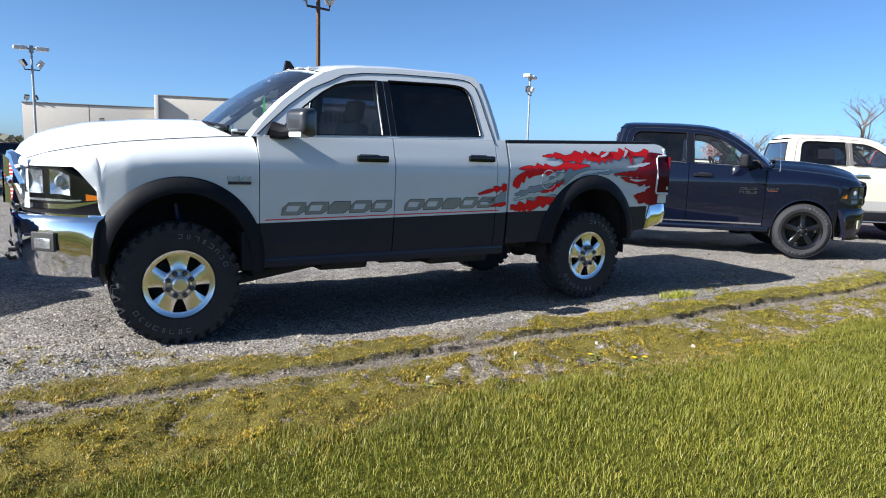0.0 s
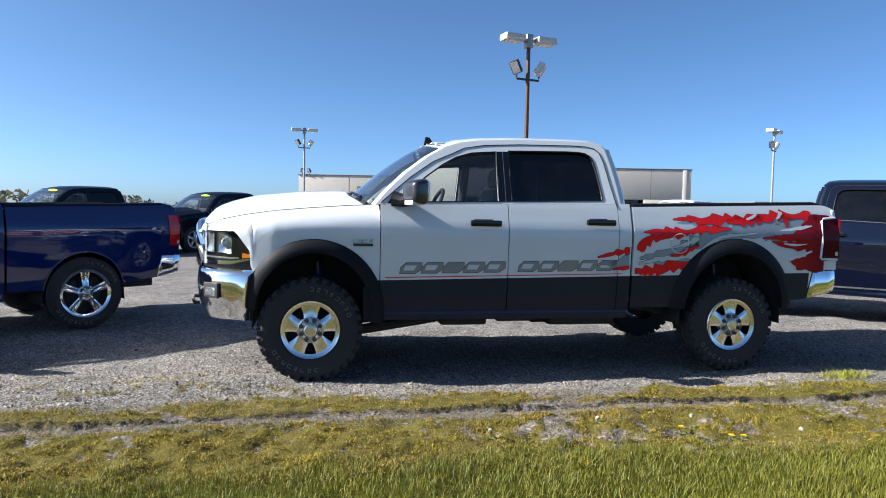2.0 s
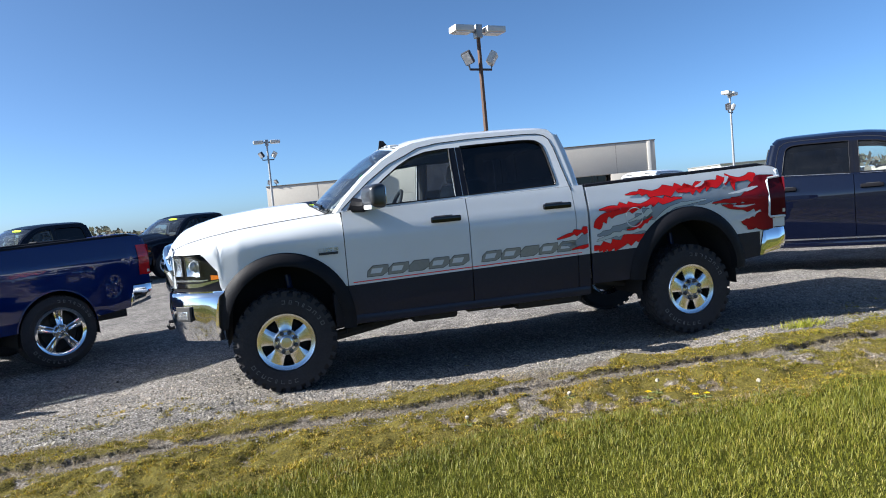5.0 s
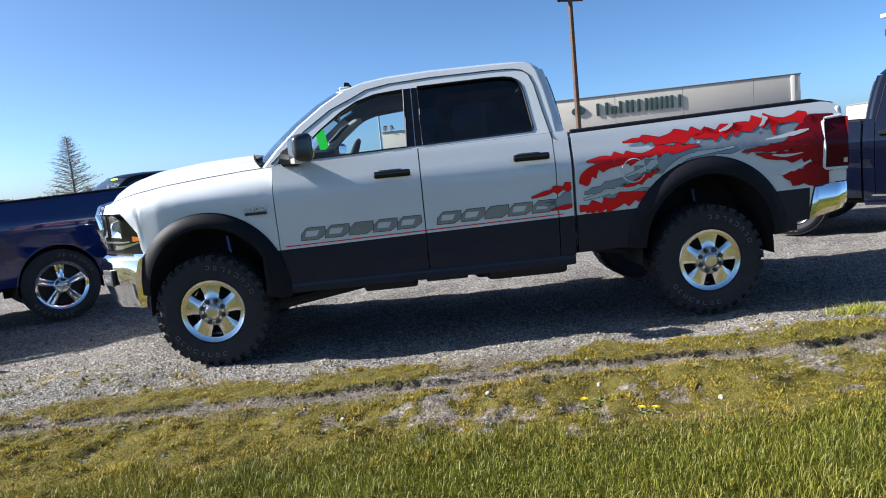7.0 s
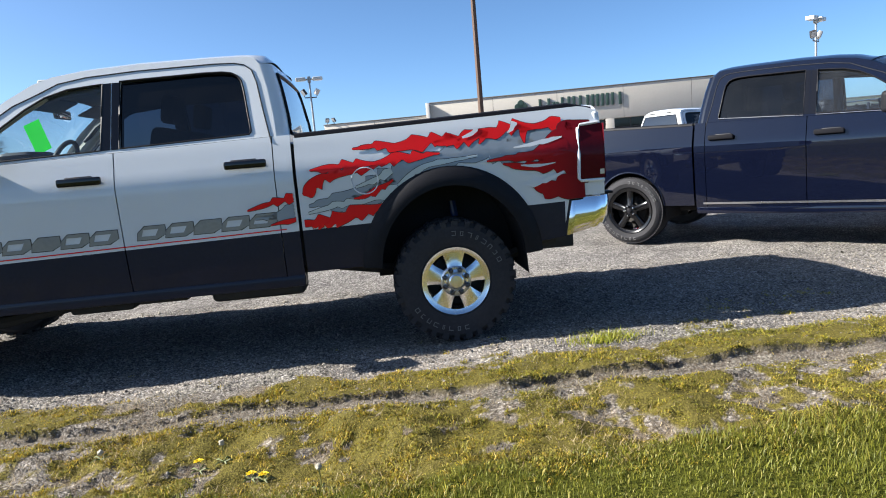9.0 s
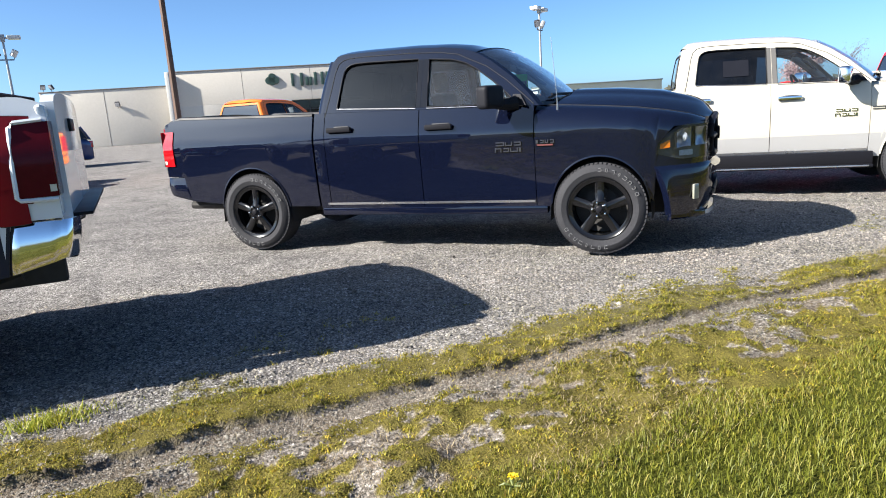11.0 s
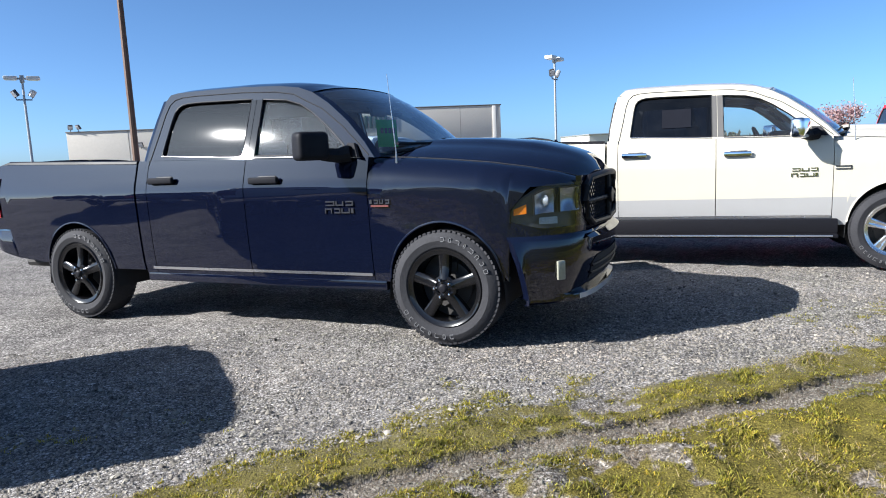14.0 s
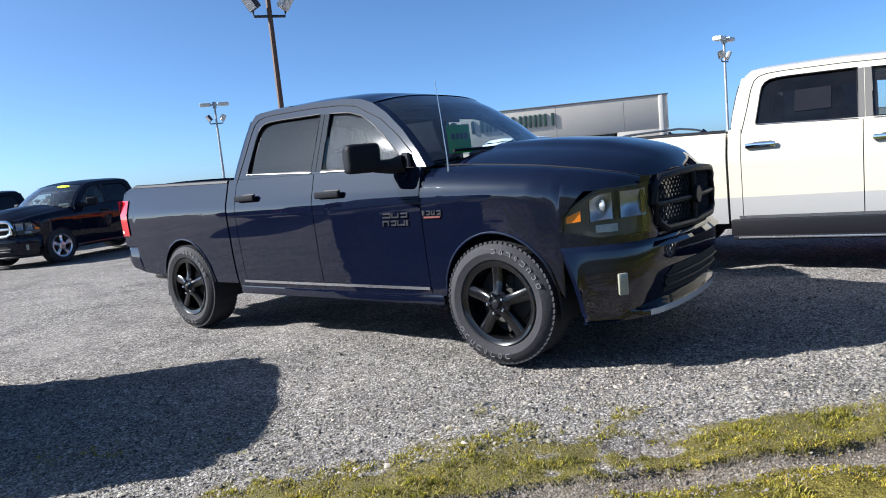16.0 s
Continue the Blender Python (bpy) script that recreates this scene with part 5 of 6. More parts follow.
# ---- more vehicles further back ----
_, P = pickup(placed(-7.85, 14.0, 48), DARK, "black pickup with a yellow sale sticker, parked behind", "pickup trucks on the lot", wheels="split", metal=ALLOY, simple=True, sticker=True, dz=-0.18)
_, P = pickup(placed(10.4, 18.2, 218), ORANGE, "bright orange pickup parked behind the front row", "pickup trucks on the lot", wheels="split", metal=ALLOY, simple=True)
_, P = pickup(placed(14.6, 16.2, 200), WHITE, "white pickup parked behind the front row", "pickup trucks on the lot", wheels="split", metal=ALLOY, simple=True)
_, P = pickup(placed(20.9, 2.8, 150), RED, "bright red pickup beside the cream-white one", "pickup trucks on the lot", wheels="split", metal=ALLOY, simple=True)


def car(at, body, label, tall=1.70):
    """A small estate car: lower body, glasshouse with panes, wheels, lamps and bumpers."""
    root = thing("car", at, label, "car", "cars by the building")
    plan = [(-0.9, 0.62), (-0.8, 0.74), (-0.5, 0.85), (0.2, 0.90), (2.6, 0.90), (3.3, 0.86), (3.6, 0.74), (3.66, 0.6)]

    def w(x):
        return curve_at(plan, x)
    deck = [(-0.9, 0.72), (-0.75, 0.86), (0.3, 1.0), (0.75, 1.05), (3.3, 1.10), (3.66, 0.95)]
    for s in (-1, 1):
        def low(x):
            for c in (0.0, 2.75):
                if abs(x - c) < 0.38:
                    return 0.33 + 0.36 * math.sqrt(1 - ((x - c) / 0.38) ** 2)
            return 0.28
        bm = grid(lambda x, v: (x, s * (w(x) * (1 - 0.08 * (1 - v) ** 2 - 0.1 * max(0, v - 0.85) / 0.15)), low(x) + (curve_at(deck, x) - low(x)) * v), lin(-0.9, 3.66, 60), lin(0, 1, 8))
        part("body_side", flange(bm, lambda co: Vector((0, -s * 0.03, 0))), body, root)
    part("body_top", grid(lambda x, t: (x, t * w(x) * 0.9, curve_at(deck, x) + 0.05 * (1 - t * t)), lin(-0.9, 3.66, 30), lin(-1, 1, 10)), body, root)
    for x, n in ((-0.9, "front_end"), (3.66, "rear_end")):
        part(n, grid(lambda y, z: (x + (0.06 if x > 0 else -0.06) * (1 - (y / 0.62) ** 2), y, z), lin(-0.62, 0.62, 8), lin(0.3, 0.95, 4)), body, root)
    roofline = [(0.62, 1.05), (1.25, tall - 0.08), (1.7, tall), (2.8, tall - 0.03), (3.25, tall - 0.12), (3.55, 1.1)]

    def tw(z):
        return 0.86 - 0.36 * (z - 1.05) * 0.55 / max(0.4, tall - 1.05)
    part("roof", grid(lambda x, t: (x, t * tw(tall - 0.05), curve_at(roofline, x) + 0.03 * (1 - t * t)), lin(1.2, 3.28, 12), lin(-1, 1, 8)), body, root)
    for x0, x1, n in ((0.66, 1.24, "windshield"), (3.53, 3.26, "rear_window")):
        part(n, grid(lambda u, t: (x0 + (x1 - x0) * u, t * tw(1.05 + (tall - 1.1) * u), 1.06 + (curve_at(roofline, x1) - 1.06) * u), lin(0, 1, 3), lin(-1, 1, 6)), TINT if x0 > 1 else GLASS, root)
    for s in (-1, 1):
        for pts in ([(0.85, 1.08), (1.32, tall - 0.14), (1.85, tall - 0.09), (1.85, 1.08)], [(1.95, 1.08), (1.95, tall - 0.09), (2.65, tall - 0.1), (2.68, 1.08)], [(2.76, 1.10), (2.74, tall - 0.11), (3.15, tall - 0.16), (3.38, 1.12)]):
            part("side_window", slab(pts, lambda x, z: (x, s * tw(z), z), (0, -s * 0.006, 0)), TINT, root)
        for a, b in (((0.72, 1.06), (1.26, tall - 0.08)), ((1.9, 1.06), (1.9, tall - 0.06)), ((2.71, 1.08), (2.70, tall - 0.07)), ((3.48, 1.1), (3.24, tall - 0.12))):
            part("pillar", tube([(a[0], s * tw(a[1]), a[1]), (b[0], s * tw(b[1]), b[1])], 0.035, 6), body, root)
        part("headlight", box((-0.86, s * 0.58 - 0.12, 0.66), (-0.72, s * 0.58 + 0.12, 0.80), 0.03), LAMP_CLEAR, root)
        part("tail_light", box((3.5, s * 0.68 - 0.08, 0.75), (3.64, s * 0.68 + 0.08, 1.02), 0.03), LAMP_RED, root)
        part("wheel_well", grid(lambda u, v: (2.75 * (u > 1) + 0.37 * math.cos(math.pi * (u % 1.0001)), s * (0.8 - 0.3 * v), 0.33 + 0.35 * math.sin(math.pi * (u % 1.0001))), lin(0, 0.999, 10), lin(0, 1, 1)), LINER, root)
        for cx in (0.0, 2.75):
            m = Matrix.Translation((cx, s * 0.87, 0.33)) @ Matrix.Diagonal((0.8, 0.8, 0.8, 1))
            if s > 0:
                m = m @ Matrix.Rotation(math.pi, 4, "Z")
            wheel("split", root, m, ALLOY, True)
    part("underbody", box((-0.8, -0.7, 0.25), (3.55, 0.7, 0.45), 0.05), UNDER, root)
    return root


car(placed(0.3, 26.2, 30), STEEL_BLUE, "dark blue estate car parked on the lot", 1.72)
car(placed(16.6, 9.6, 152), DARK, "black estate car parked behind the cream-white truck", 1.66)
for cx, cy, yaw, m, lb in ((14, 48, 80, STEEL_BLUE, "blue car parked by the building"), (18, 47, 82, WHITE, "white car parked by the building"), (22, 46, 84, DARK, "black car parked by the building"),
                           (26.5, 45, 80, SILVER, "silver car parked by the building"), (31, 44, 78, RED, "red car parked by the building"), (37, 42, 78, WHITE, "white car parked by the building"), (48, 46, 70, SILVER, "silver car parked by the building"), (58, 50, 70, WHITE, "white car parked by the building")):
    car(placed(cx, cy, yaw), m, lb, 1.6)

# ---- the dealership building ----
BU, BN = Vector((0.968, -0.25, 0)).normalized(), Vector((-0.25, -0.968, 0)).normalized()
BO = Vector((9.2, 62.0, 0))
BM = Matrix((( BU.x, -BN.x, 0, BO.x), (BU.y, -BN.y, 0, BO.y), (0, 0, 1, 0), (0, 0, 0, 1)))
hall = thing("dealership_building", BM, "long low beige stucco building with dark green sign letters", "building")
part("wall", box((0, 0, 3.1), (28.60, 0.35, 6.1), 0.02), STUCCO, hall)
for a, b in ((0, 5.2), (9.6, 10.5), (16.8, 17.6), (24.0, 28.6)):
    part("pier", box((a, 0.002, 0), (b, 0.352, 3.1), 0.02), STUCCO, hall)
part("side_wall", box((28.25, 0.35, 0), (28.60, 24, 6.1)), STUCCO, hall)
part("side_wall", box((0, 0.35, 0), (0.35, 24, 6.1)), STUCCO, hall)
part("back_wall", box((0, 24, 0), (28.60, 24.35, 6.1)), STUCCO, hall)
part("roof", box((0.3, 0.3, 5.4), (28.30, 24.1, 5.55)), CAPPING, hall)
part("coping", box((-0.06, -0.06, 6.1), (28.66, 0.41, 6.2), 0.02), CAPPING, hall)
part("fin_wall", box((-0.35, -0.45, 0), (0.0, 0.4, 6.15), 0.02), STUCCO_LIGHT, hall)
part("corner_trim", box((27.80, -0.05, 0), (28.15, 0.0, 6.1), 0.01), STUCCO_LIGHT, hall)
for a, b in ((5.2, 9.6), (10.5, 16.8), (17.6, 24.0)):
    sh = part("shopfront", box((a, 1.2, 0), (b, 1.25, 3.1)), TINT, hall, "dark recessed shop glazing")
    n = int((b - a) / 1.4)
    for i in range(n + 1):
        xx = a + (b - a) * i / n
        part("mullion", box((xx - 0.04, 1.15, 0), (xx + 0.04, 1.28, 3.1)), FLOOD, sh)
    part("transom", box((a, 1.16, 2.2), (b, 1.27, 2.28)), FLOOD, sh)
    # near-black sheet closes the room; its darkness indoors is put into the colour
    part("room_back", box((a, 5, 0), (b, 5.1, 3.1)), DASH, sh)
    part("soffit", box((a, 0.3, 3.08), (b, 5, 3.14)), STUCCO, sh)
    part("shop_floor", box((a, 0.1, 0.0), (b, 5, 0.06)), GALV, sh)
for i in range(4):
    part("panel_joint", box((6.2 + 6.15 * i, -0.004, 3.12), (6.23 + 6.15 * i, 0.0, 6.08)), CAPPING, hall)
widths = [1.1, 0.6, 0.9, 0.4, 0.95, 0.72, 0.72, 0.95]
xx = 10.6
for i, wd in enumerate(widths):
    tall = 0.75 if i == 1 else 1.15
    zz = 4.35
    k = 0.27
    part("sign_bar", box((xx, -0.12, zz), (xx + k, 0.0, zz + tall), 0.02), SIGN, hall)
    if i != 3:
        part("sign_bar", box((xx + wd - k, -0.12, zz), (xx + wd, 0.0, zz + tall), 0.02), SIGN, hall)
    xx += wd + 0.2
bm = bmesh.new()
for dx, dz_ in ((-0.3, 0), (0.3, 0), (0, 0.32), (0, -0.1)):
    bmesh.ops.create_cone(bm, cap_ends=True, segments=18, radius1=0.34, radius2=0.3, depth=0.12, matrix=Matrix.Translation((8.9 + dx, -0.06, 4.95 + dz_)) @ Matrix.Rotation(radians(90), 4, "X"))
part("emblem", bm, SIGN, hall)

wing = thing("building_wing", BM, "lower beige stucco wing beside the main hall", "building")
part("wall", box((-11.3, 0.9, 0), (-0.35, 1.2, 5.0), 0.02), STUCCO, wing)
part("side_wall", box((-11.3, 1.2, 0), (-11.0, 20, 5.0)), STUCCO, wing)
part("roof", box((-11.1, 1.1, 4.6), (-0.3, 20, 4.7)), CAPPING, wing)
part("coping", box((-11.36, 0.84, 5.0), (-0.35, 1.26, 5.09), 0.02), CAPPING, wing)
part("panel_joint", box((-6.0, 0.89, 0), (-5.97, 0.9, 5.0)), CAPPING, wing)


def flood(parent, at, yaw):
    m = Matrix.Translation(at) @ Matrix.Rotation(radians(yaw), 4, "Z")
    b = part("flood_lamp", tube([(0, 0, 0), (0, 0, 0.25)], 0.03, 6), FLOOD, parent, "", m)
    h = Matrix.Translation((0, 0, 0.4)) @ Matrix.Rotation(radians(35), 4, "X")
    part("housing", box((-0.2, -0.12, -0.22), (0.2, 0.08, 0.22), 0.04), FLOOD, b, "", h)
    part("lamp_glass", box((-0.17, -0.135, -0.19), (0.17, -0.12, 0.19)), LENS, b, "", h)


flood(wing, (-10.9, 0.9, 5.09), 30)
flood(wing, (-10.2, 0.9, 5.09), -30)
flood(wing, (-4.9, 0.7, 3.3), 0)

far_hall = thing("far_warehouse", placed(86, 112, -8), "low pale warehouse in the distance", "building")
part("wall", box((0, 0, 0), (24, 0.3, 4.6)), STUCCO_LIGHT, far_hall)
part("side_wall", box((0, 0.3, 0), (0.3, 14, 4.6)), STUCCO_LIGHT, far_hall)
part("roof", box((-0.2, -0.2, 4.6), (24.2, 14, 4.85), 0.05), GALV, far_hall)
for i in range(5):
    part("window", box((2 + 4.4 * i, -0.06, 1.2), (4 + 4.4 * i, 0.02, 2.6)), TINT, far_hall)

# ---- light poles ----
def light_pole(x, y, turn, label, material, k=1.0):
    o = thing("street_lamp", placed(x, y, turn) @ Matrix.Diagonal((k, k, k, 1)), label, "street lamp", "lot light poles")
    part("pole", tube([(0, 0, 0), (0, 0, 6.6)], [0.085, 0.06], 10), material, o)
    part("foot", revolve([(0.0001, 0.7), (0.22, 0.7), (0.25, 0.66), (0.25, 0)], 16), GALV, o, "grey concrete foot", Matrix.Rotation(radians(90), 4, "X"))
    part("head_arm", box((-0.3, -0.05, 6.62), (0.3, 0.05, 6.72), 0.01), GALV, o)
    part("pole_cap", box((-0.11, -0.11, 6.45), (0.11, 0.11, 6.85), 0.02), GALV, o)
    for s in (-1, 1):
        hd = part("lamp_head", box((s * 0.55 - 0.33, -0.24, 6.60), (s * 0.55 + 0.33, 0.24, 6.80), 0.05), LAMP_BODY, o)
        part("lamp_glass", box((s * 0.55 - 0.25, -0.18, 6.585), (s * 0.55 + 0.25, 0.18, 6.60)), LENS, hd)
    part("bracket", tube([(-0.4, 0, 5.62), (-0.38, 0, 5.5), (0.38, 0, 5.5), (0.4, 0, 5.62)], 0.035, 8), FLOOD, o)
    for s in (-1, 1):
        m = Matrix.Translation((s * 0.42, 0, 5.85)) @ Matrix.Rotation(radians(s * 40), 4, "Z") @ Matrix.Rotation(radians(28), 4, "X") @ Matrix.Rotation(radians(s * 18), 4, "Y")
        fl = part("flood_housing", box((-0.15, -0.10, -0.20), (0.15, 0.09, 0.20), 0.035), FLOOD if s < 0 else LAMP_BODY, o, "", m)
        part("flood_glass", box((-0.12, -0.115, -0.17), (0.12, -0.10, 0.17)), LENS, fl)
    return o


light_pole(6.4, 14.2, 12, "rusty brown light pole with twin lamp heads and floodlights", POLE)
light_pole(30.7, 34.8, 35, "grey light pole with twin lamp heads and floodlights", GALV, 1.1)
light_pole(-0.66, 43.3, 5, "grey light pole with twin lamp heads and floodlights", GALV, 1.055)


# ---- trees ----
def tree(x, y, tall, spread, seed, label, leaf, dense, trunk_r=0.14, conifer=False, leaf_size=0.16):
    rnd = random.Random(seed)
    o = thing("tree", placed(x, y, rnd.uniform(0, 360)), label, "tree")
    wood = bmesh.new()
    tips = []

    def limb(p, d, length, r, depth):
        pts, rs = [p], [r]
        for i in range(4):
            d = (d + Vector((rnd.uniform(-1, 1), rnd.uniform(-1, 1), rnd.uniform(-0.4, 0.9))) * 0.16).normalized()
            pts.append(pts[-1] + d * length / 4)
            rs.append(r * (1 - 0.14 * (i + 1)))
        tube(pts, rs, 5 if depth else 8, wood)
        tips.extend(pts[2:])
        if depth < 3:
            for k in range(4 if depth else 7):
                i = rnd.randint(1, 4)
                a, up = rnd.uniform(0, 6.283), rnd.uniform(0.15, 0.8)
                nd = (Vector((math.cos(a), math.sin(a), up)) + d * 0.5).normalized()
                limb(pts[i], nd, length * rnd.uniform(0.45, 0.7), rs[i] * 0.66, depth + 1)
    if conifer:
        tube([(0, 0, 0), (0, 0, tall)], [trunk_r, 0.02], 8, wood)
        for i in range(150):
            h = tall * (0.16 + 0.82 * i / 150)
            a = i * 2.4
            ln = spread * (1 - (h / tall)) ** 0.8 * rnd.uniform(0.7, 1.1) + 0.15
            e = Vector((ln * math.cos(a), ln * math.sin(a), ln * rnd.uniform(0.1, 0.45)))
            tube([(0, 0, h), Vector((0, 0, h)) + e * 0.6, Vector((0, 0, h)) + e], [0.03, 0.02, 0.008], 4, wood)
            for k in range(6):
                q = Vector((0, 0, h)) + e * rnd.uniform(0.35, 0.95)
                tube([q, q + Vector((rnd.uniform(-1, 1), rnd.uniform(-1, 1), rnd.uniform(-0.1, 0.9))) * 0.22 * max(0.5, ln)], [0.014, 0.006], 3, wood)
            for k in range(3):
                tips.append(Vector((0, 0, h)) + e * rnd.uniform(0.3, 1))
    else:
        limb(Vector((0, 0, 0)), Vector((0, 0, 1)), tall * 0.5, trunk_r, 0)
    part("trunk", wood, BARK, o)
    pts = np.array([t[:] for t in tips])
    r = np.random.default_rng(seed)
    c = np.repeat(pts, dense, 0)
    c = c + r.normal(0, 1, c.shape) * spread * 0.09
    n = len(c)
    e1, e2 = r.normal(0, 1, (n, 3)), r.normal(0, 1, (n, 3))
    e1 *= (leaf_size * r.uniform(0.4, 1.0, n) / np.linalg.norm(e1, axis=1))[:, None]
    e2 *= (leaf_size * 0.6 / np.linalg.norm(e2, axis=1))[:, None]
    v = np.stack([c, c + e1 * 0.5 + e2 * 0.5, c + e1, c + e1 * 0.5 - e2 * 0.5], 1).reshape(-1, 3)
    k = np.arange(n)[:, None] * 4
    cr = bulk("crown", v, k + np.array([[0, 1, 2, 3]]), leaf, "", "", "stuff")
    cr.parent = o
    return o


PINK = leafy("pink_blossom", [(0.40, 0.24, 0.28), (0.48, 0.31, 0.35), (0.33, 0.19, 0.22), (0.42, 0.33, 0.33)])
BUDS = leafy("brown_buds", [(0.16, 0.10, 0.08), (0.11, 0.07, 0.05), (0.20, 0.13, 0.09), (0.16, 0.15, 0.06)])
SPRING = leafy("young_leaves", [(0.16, 0.18, 0.06), (0.22, 0.22, 0.09), (0.12, 0.13, 0.05)])
# grey-brown woods, with the haze of distance mixed into the leaf colours
WOODS = leafy("far_wood_leaves", [(0.10, 0.10, 0.085), (0.14, 0.13, 0.11), (0.09, 0.105, 0.075), (0.17, 0.15, 0.13)])
tree(-31.0, 60, 7.3, 3.0, 5, "small leafless conical tree beside the lot", BUDS, 3, 0.12, True, 0.13)
tree(117, 80, 9.6, 6, 11, "round tree in full pink blossom", PINK, 14, 0.25, False, 0.5)
tree(147, 70, 20, 9, 12, "tall nearly bare tree with thin spring leaves", SPRING, 2, 0.6, False, 0.3)
tree(158, 66, 17, 8, 14, "tall nearly bare tree with thin spring leaves", SPRING, 2, 0.55, False, 0.3)
tree(-46, 30, 11, 6, 15, "bare spring tree behind the blue truck", BUDS, 1, 0.3, False, 0.2)
tree(150, 95, 11, 7, 16, "spring tree with brown buds", BUDS, 2, 0.4, False, 0.3)


def far_woods():
    """A ragged belt of woods all round, far off."""
    r = np.random.default_rng(3)
    a = r.uniform(0, 2 * np.pi, 15000)
    d = 620 + 120 * np.sin(3 * a + 1) + r.normal(0, 14, len(a))
    top = 7.0 + 3.0 * np.sin(17 * a) + 2.5 * np.sin(41 * a + 2) + 2 * np.sin(97 * a + 1)
    top = np.where(np.sin(a) < -0.2, top + 4, top)
    z = r.uniform(0, 1, len(a)) ** 0.7 * np.clip(top, 2, 20)
    c = np.stack([4 + d * np.cos(a), d * np.sin(a), z], 1)
    n = len(c)
    e1, e2 = r.normal(0, 1, (n, 3)), r.normal(0, 1, (n, 3))
    e1 *= (4.2 * r.uniform(0.5, 1, n) / np.linalg.norm(e1, axis=1))[:, None]
    e2 *= (2.8 * r.uniform(0.5, 1, n) / np.linalg.norm(e2, axis=1))[:, None]
    v = np.stack([c - e1, c + e2, c + e1, c - e2], 1).reshape(-1, 3)
    k = np.arange(n)[:, None] * 4
    return v, k + np.array([[0, 1, 2, 3]])


v, f = far_woods()
bulk("far_woods", v, f, WOODS, "belt of dark woods on the horizon", "woods")

# ---- ground: gravel lot, weedy verge with a rut, lawn, fields to the horizon ----
rng = np.random.default_rng(7)


def waves(x, y, scale, seed, octaves=4):
    """Smooth random relief from sums of sines, between about -1 and 1."""
    r = np.random.default_rng(seed)
    out, amp = 0, 1.0
    for o in range(octaves):
        k = scale * 2 ** o
        for _ in range(4):
            a, p = r.uniform(0, 2 * np.pi), r.uniform(0, 2 * np.pi)
            out = out + amp * 0.32 * np.sin(k * (np.cos(a) * x + np.sin(a) * y) + p + 1.3 * np.sin(0.7 * k * (np.sin(a) * x - np.cos(a) * y) + 2 * p))
        amp *= 0.55
    return out


def cloud(x, y, scale, seed, octaves=3):
    """Lattice noise, between about -1 and 1, with no direction of its own."""
    out, amp = 0, 0.9
    for o in range(octaves):
        u, v = x * scale * 2.03 ** o + 3.7 * seed, y * scale * 2.03 ** o - 5.3 * seed
        i, j = np.floor(u), np.floor(v)
        a, b = u - i, v - j
        a, b = a * a * (3 - 2 * a), b * b * (3 - 2 * b)

        def knot(p, q):
            h = np.sin(p * 127.1 + q * 311.7 + seed * 7.13) * 43758.5453
            return 2 * (h - np.floor(h)) - 1
        out = out + amp * ((knot(i, j) * (1 - a) + knot(i + 1, j) * a) * (1 - b) + (knot(i, j + 1) * (1 - a) + knot(i + 1, j + 1) * a) * b)
        amp *= 0.6
    return out


def step(a, b, v):
    t = np.clip((v - a) / (b - a), 0, 1)
    return t * t * (3 - 2 * t)


def verge_shift(x):
    """How far the verge's lines wander to and fro along the lot."""
    return 0.09 * np.sin(0.9 * x + 0.5) + 0.06 * np.sin(2.3 * x + 1.7) + 0.03 * np.sin(6.1 * x)


def lip(x, y):
    """Distance from the rut's broken upper edge, which wanders and crumbles along the lot."""
    return y - 0.4 * verge_shift(x) + 0.03 * cloud(x, 0.4 * y, 1.8, 51) + 0.014 * cloud(x, y, 13.0, 52, 2)


def weed_cover(x, y):
    """How thickly matted weeds and moss cover the verge, from 0 to 1."""
    s, e = verge_shift(x), lip(x, y)
    tufty = step(1.2, 3.4, x + 0.6 * cloud(x, y, 0.9, 59, 2)) * (1 - 0.6 * step(5.5, 7.5, x)) * step(-2.0, -1.75, y)
    blot = (0.6 - 0.25 * tufty) * cloud(x, y, 1.3, 31) + (0.7 + 0.2 * tufty) * cloud(x, y, 5.5, 38) + (0.45 + 0.35 * tufty) * cloud(x, y, 15.0, 39, 2)
    strip = step(-1.01, -1.09, y - 0.5 * s + 0.03 * waves(x, y, 9.0, 55, 2)) * step(-2.2, -2.0, y)
    strip = strip * step(-0.3, 0.35, blot + 0.5 - 0.36 * tufty + 0.5 * step(-1.5, -1.85, y))
    band = step(-0.93, -0.905, e) * step(-0.40, -0.62, y - s + 0.16 * cloud(x, y, 1.6, 33) + 0.09 * cloud(x, y, 8.0, 54, 2))
    band = band * step(-0.2, 0.2, 0.9 * cloud(x, y, 1.1, 34) + 0.6 * cloud(x, y, 7.0, 56, 2) + 0.60 - 0.15 * step(6.0, 8.5, x) - 0.5 * step(0.6, 1.2, x) * step(2.9, 2.2, x))
    fray = 0.75 * step(0.55, -0.5, y) * (y > -0.9) * step(0.5, 0.8, cloud(x, y, 1.4, 35) + 0.6 * cloud(x, y, 9.0, 57, 2))
    return np.maximum(strip, np.maximum(band, fray))


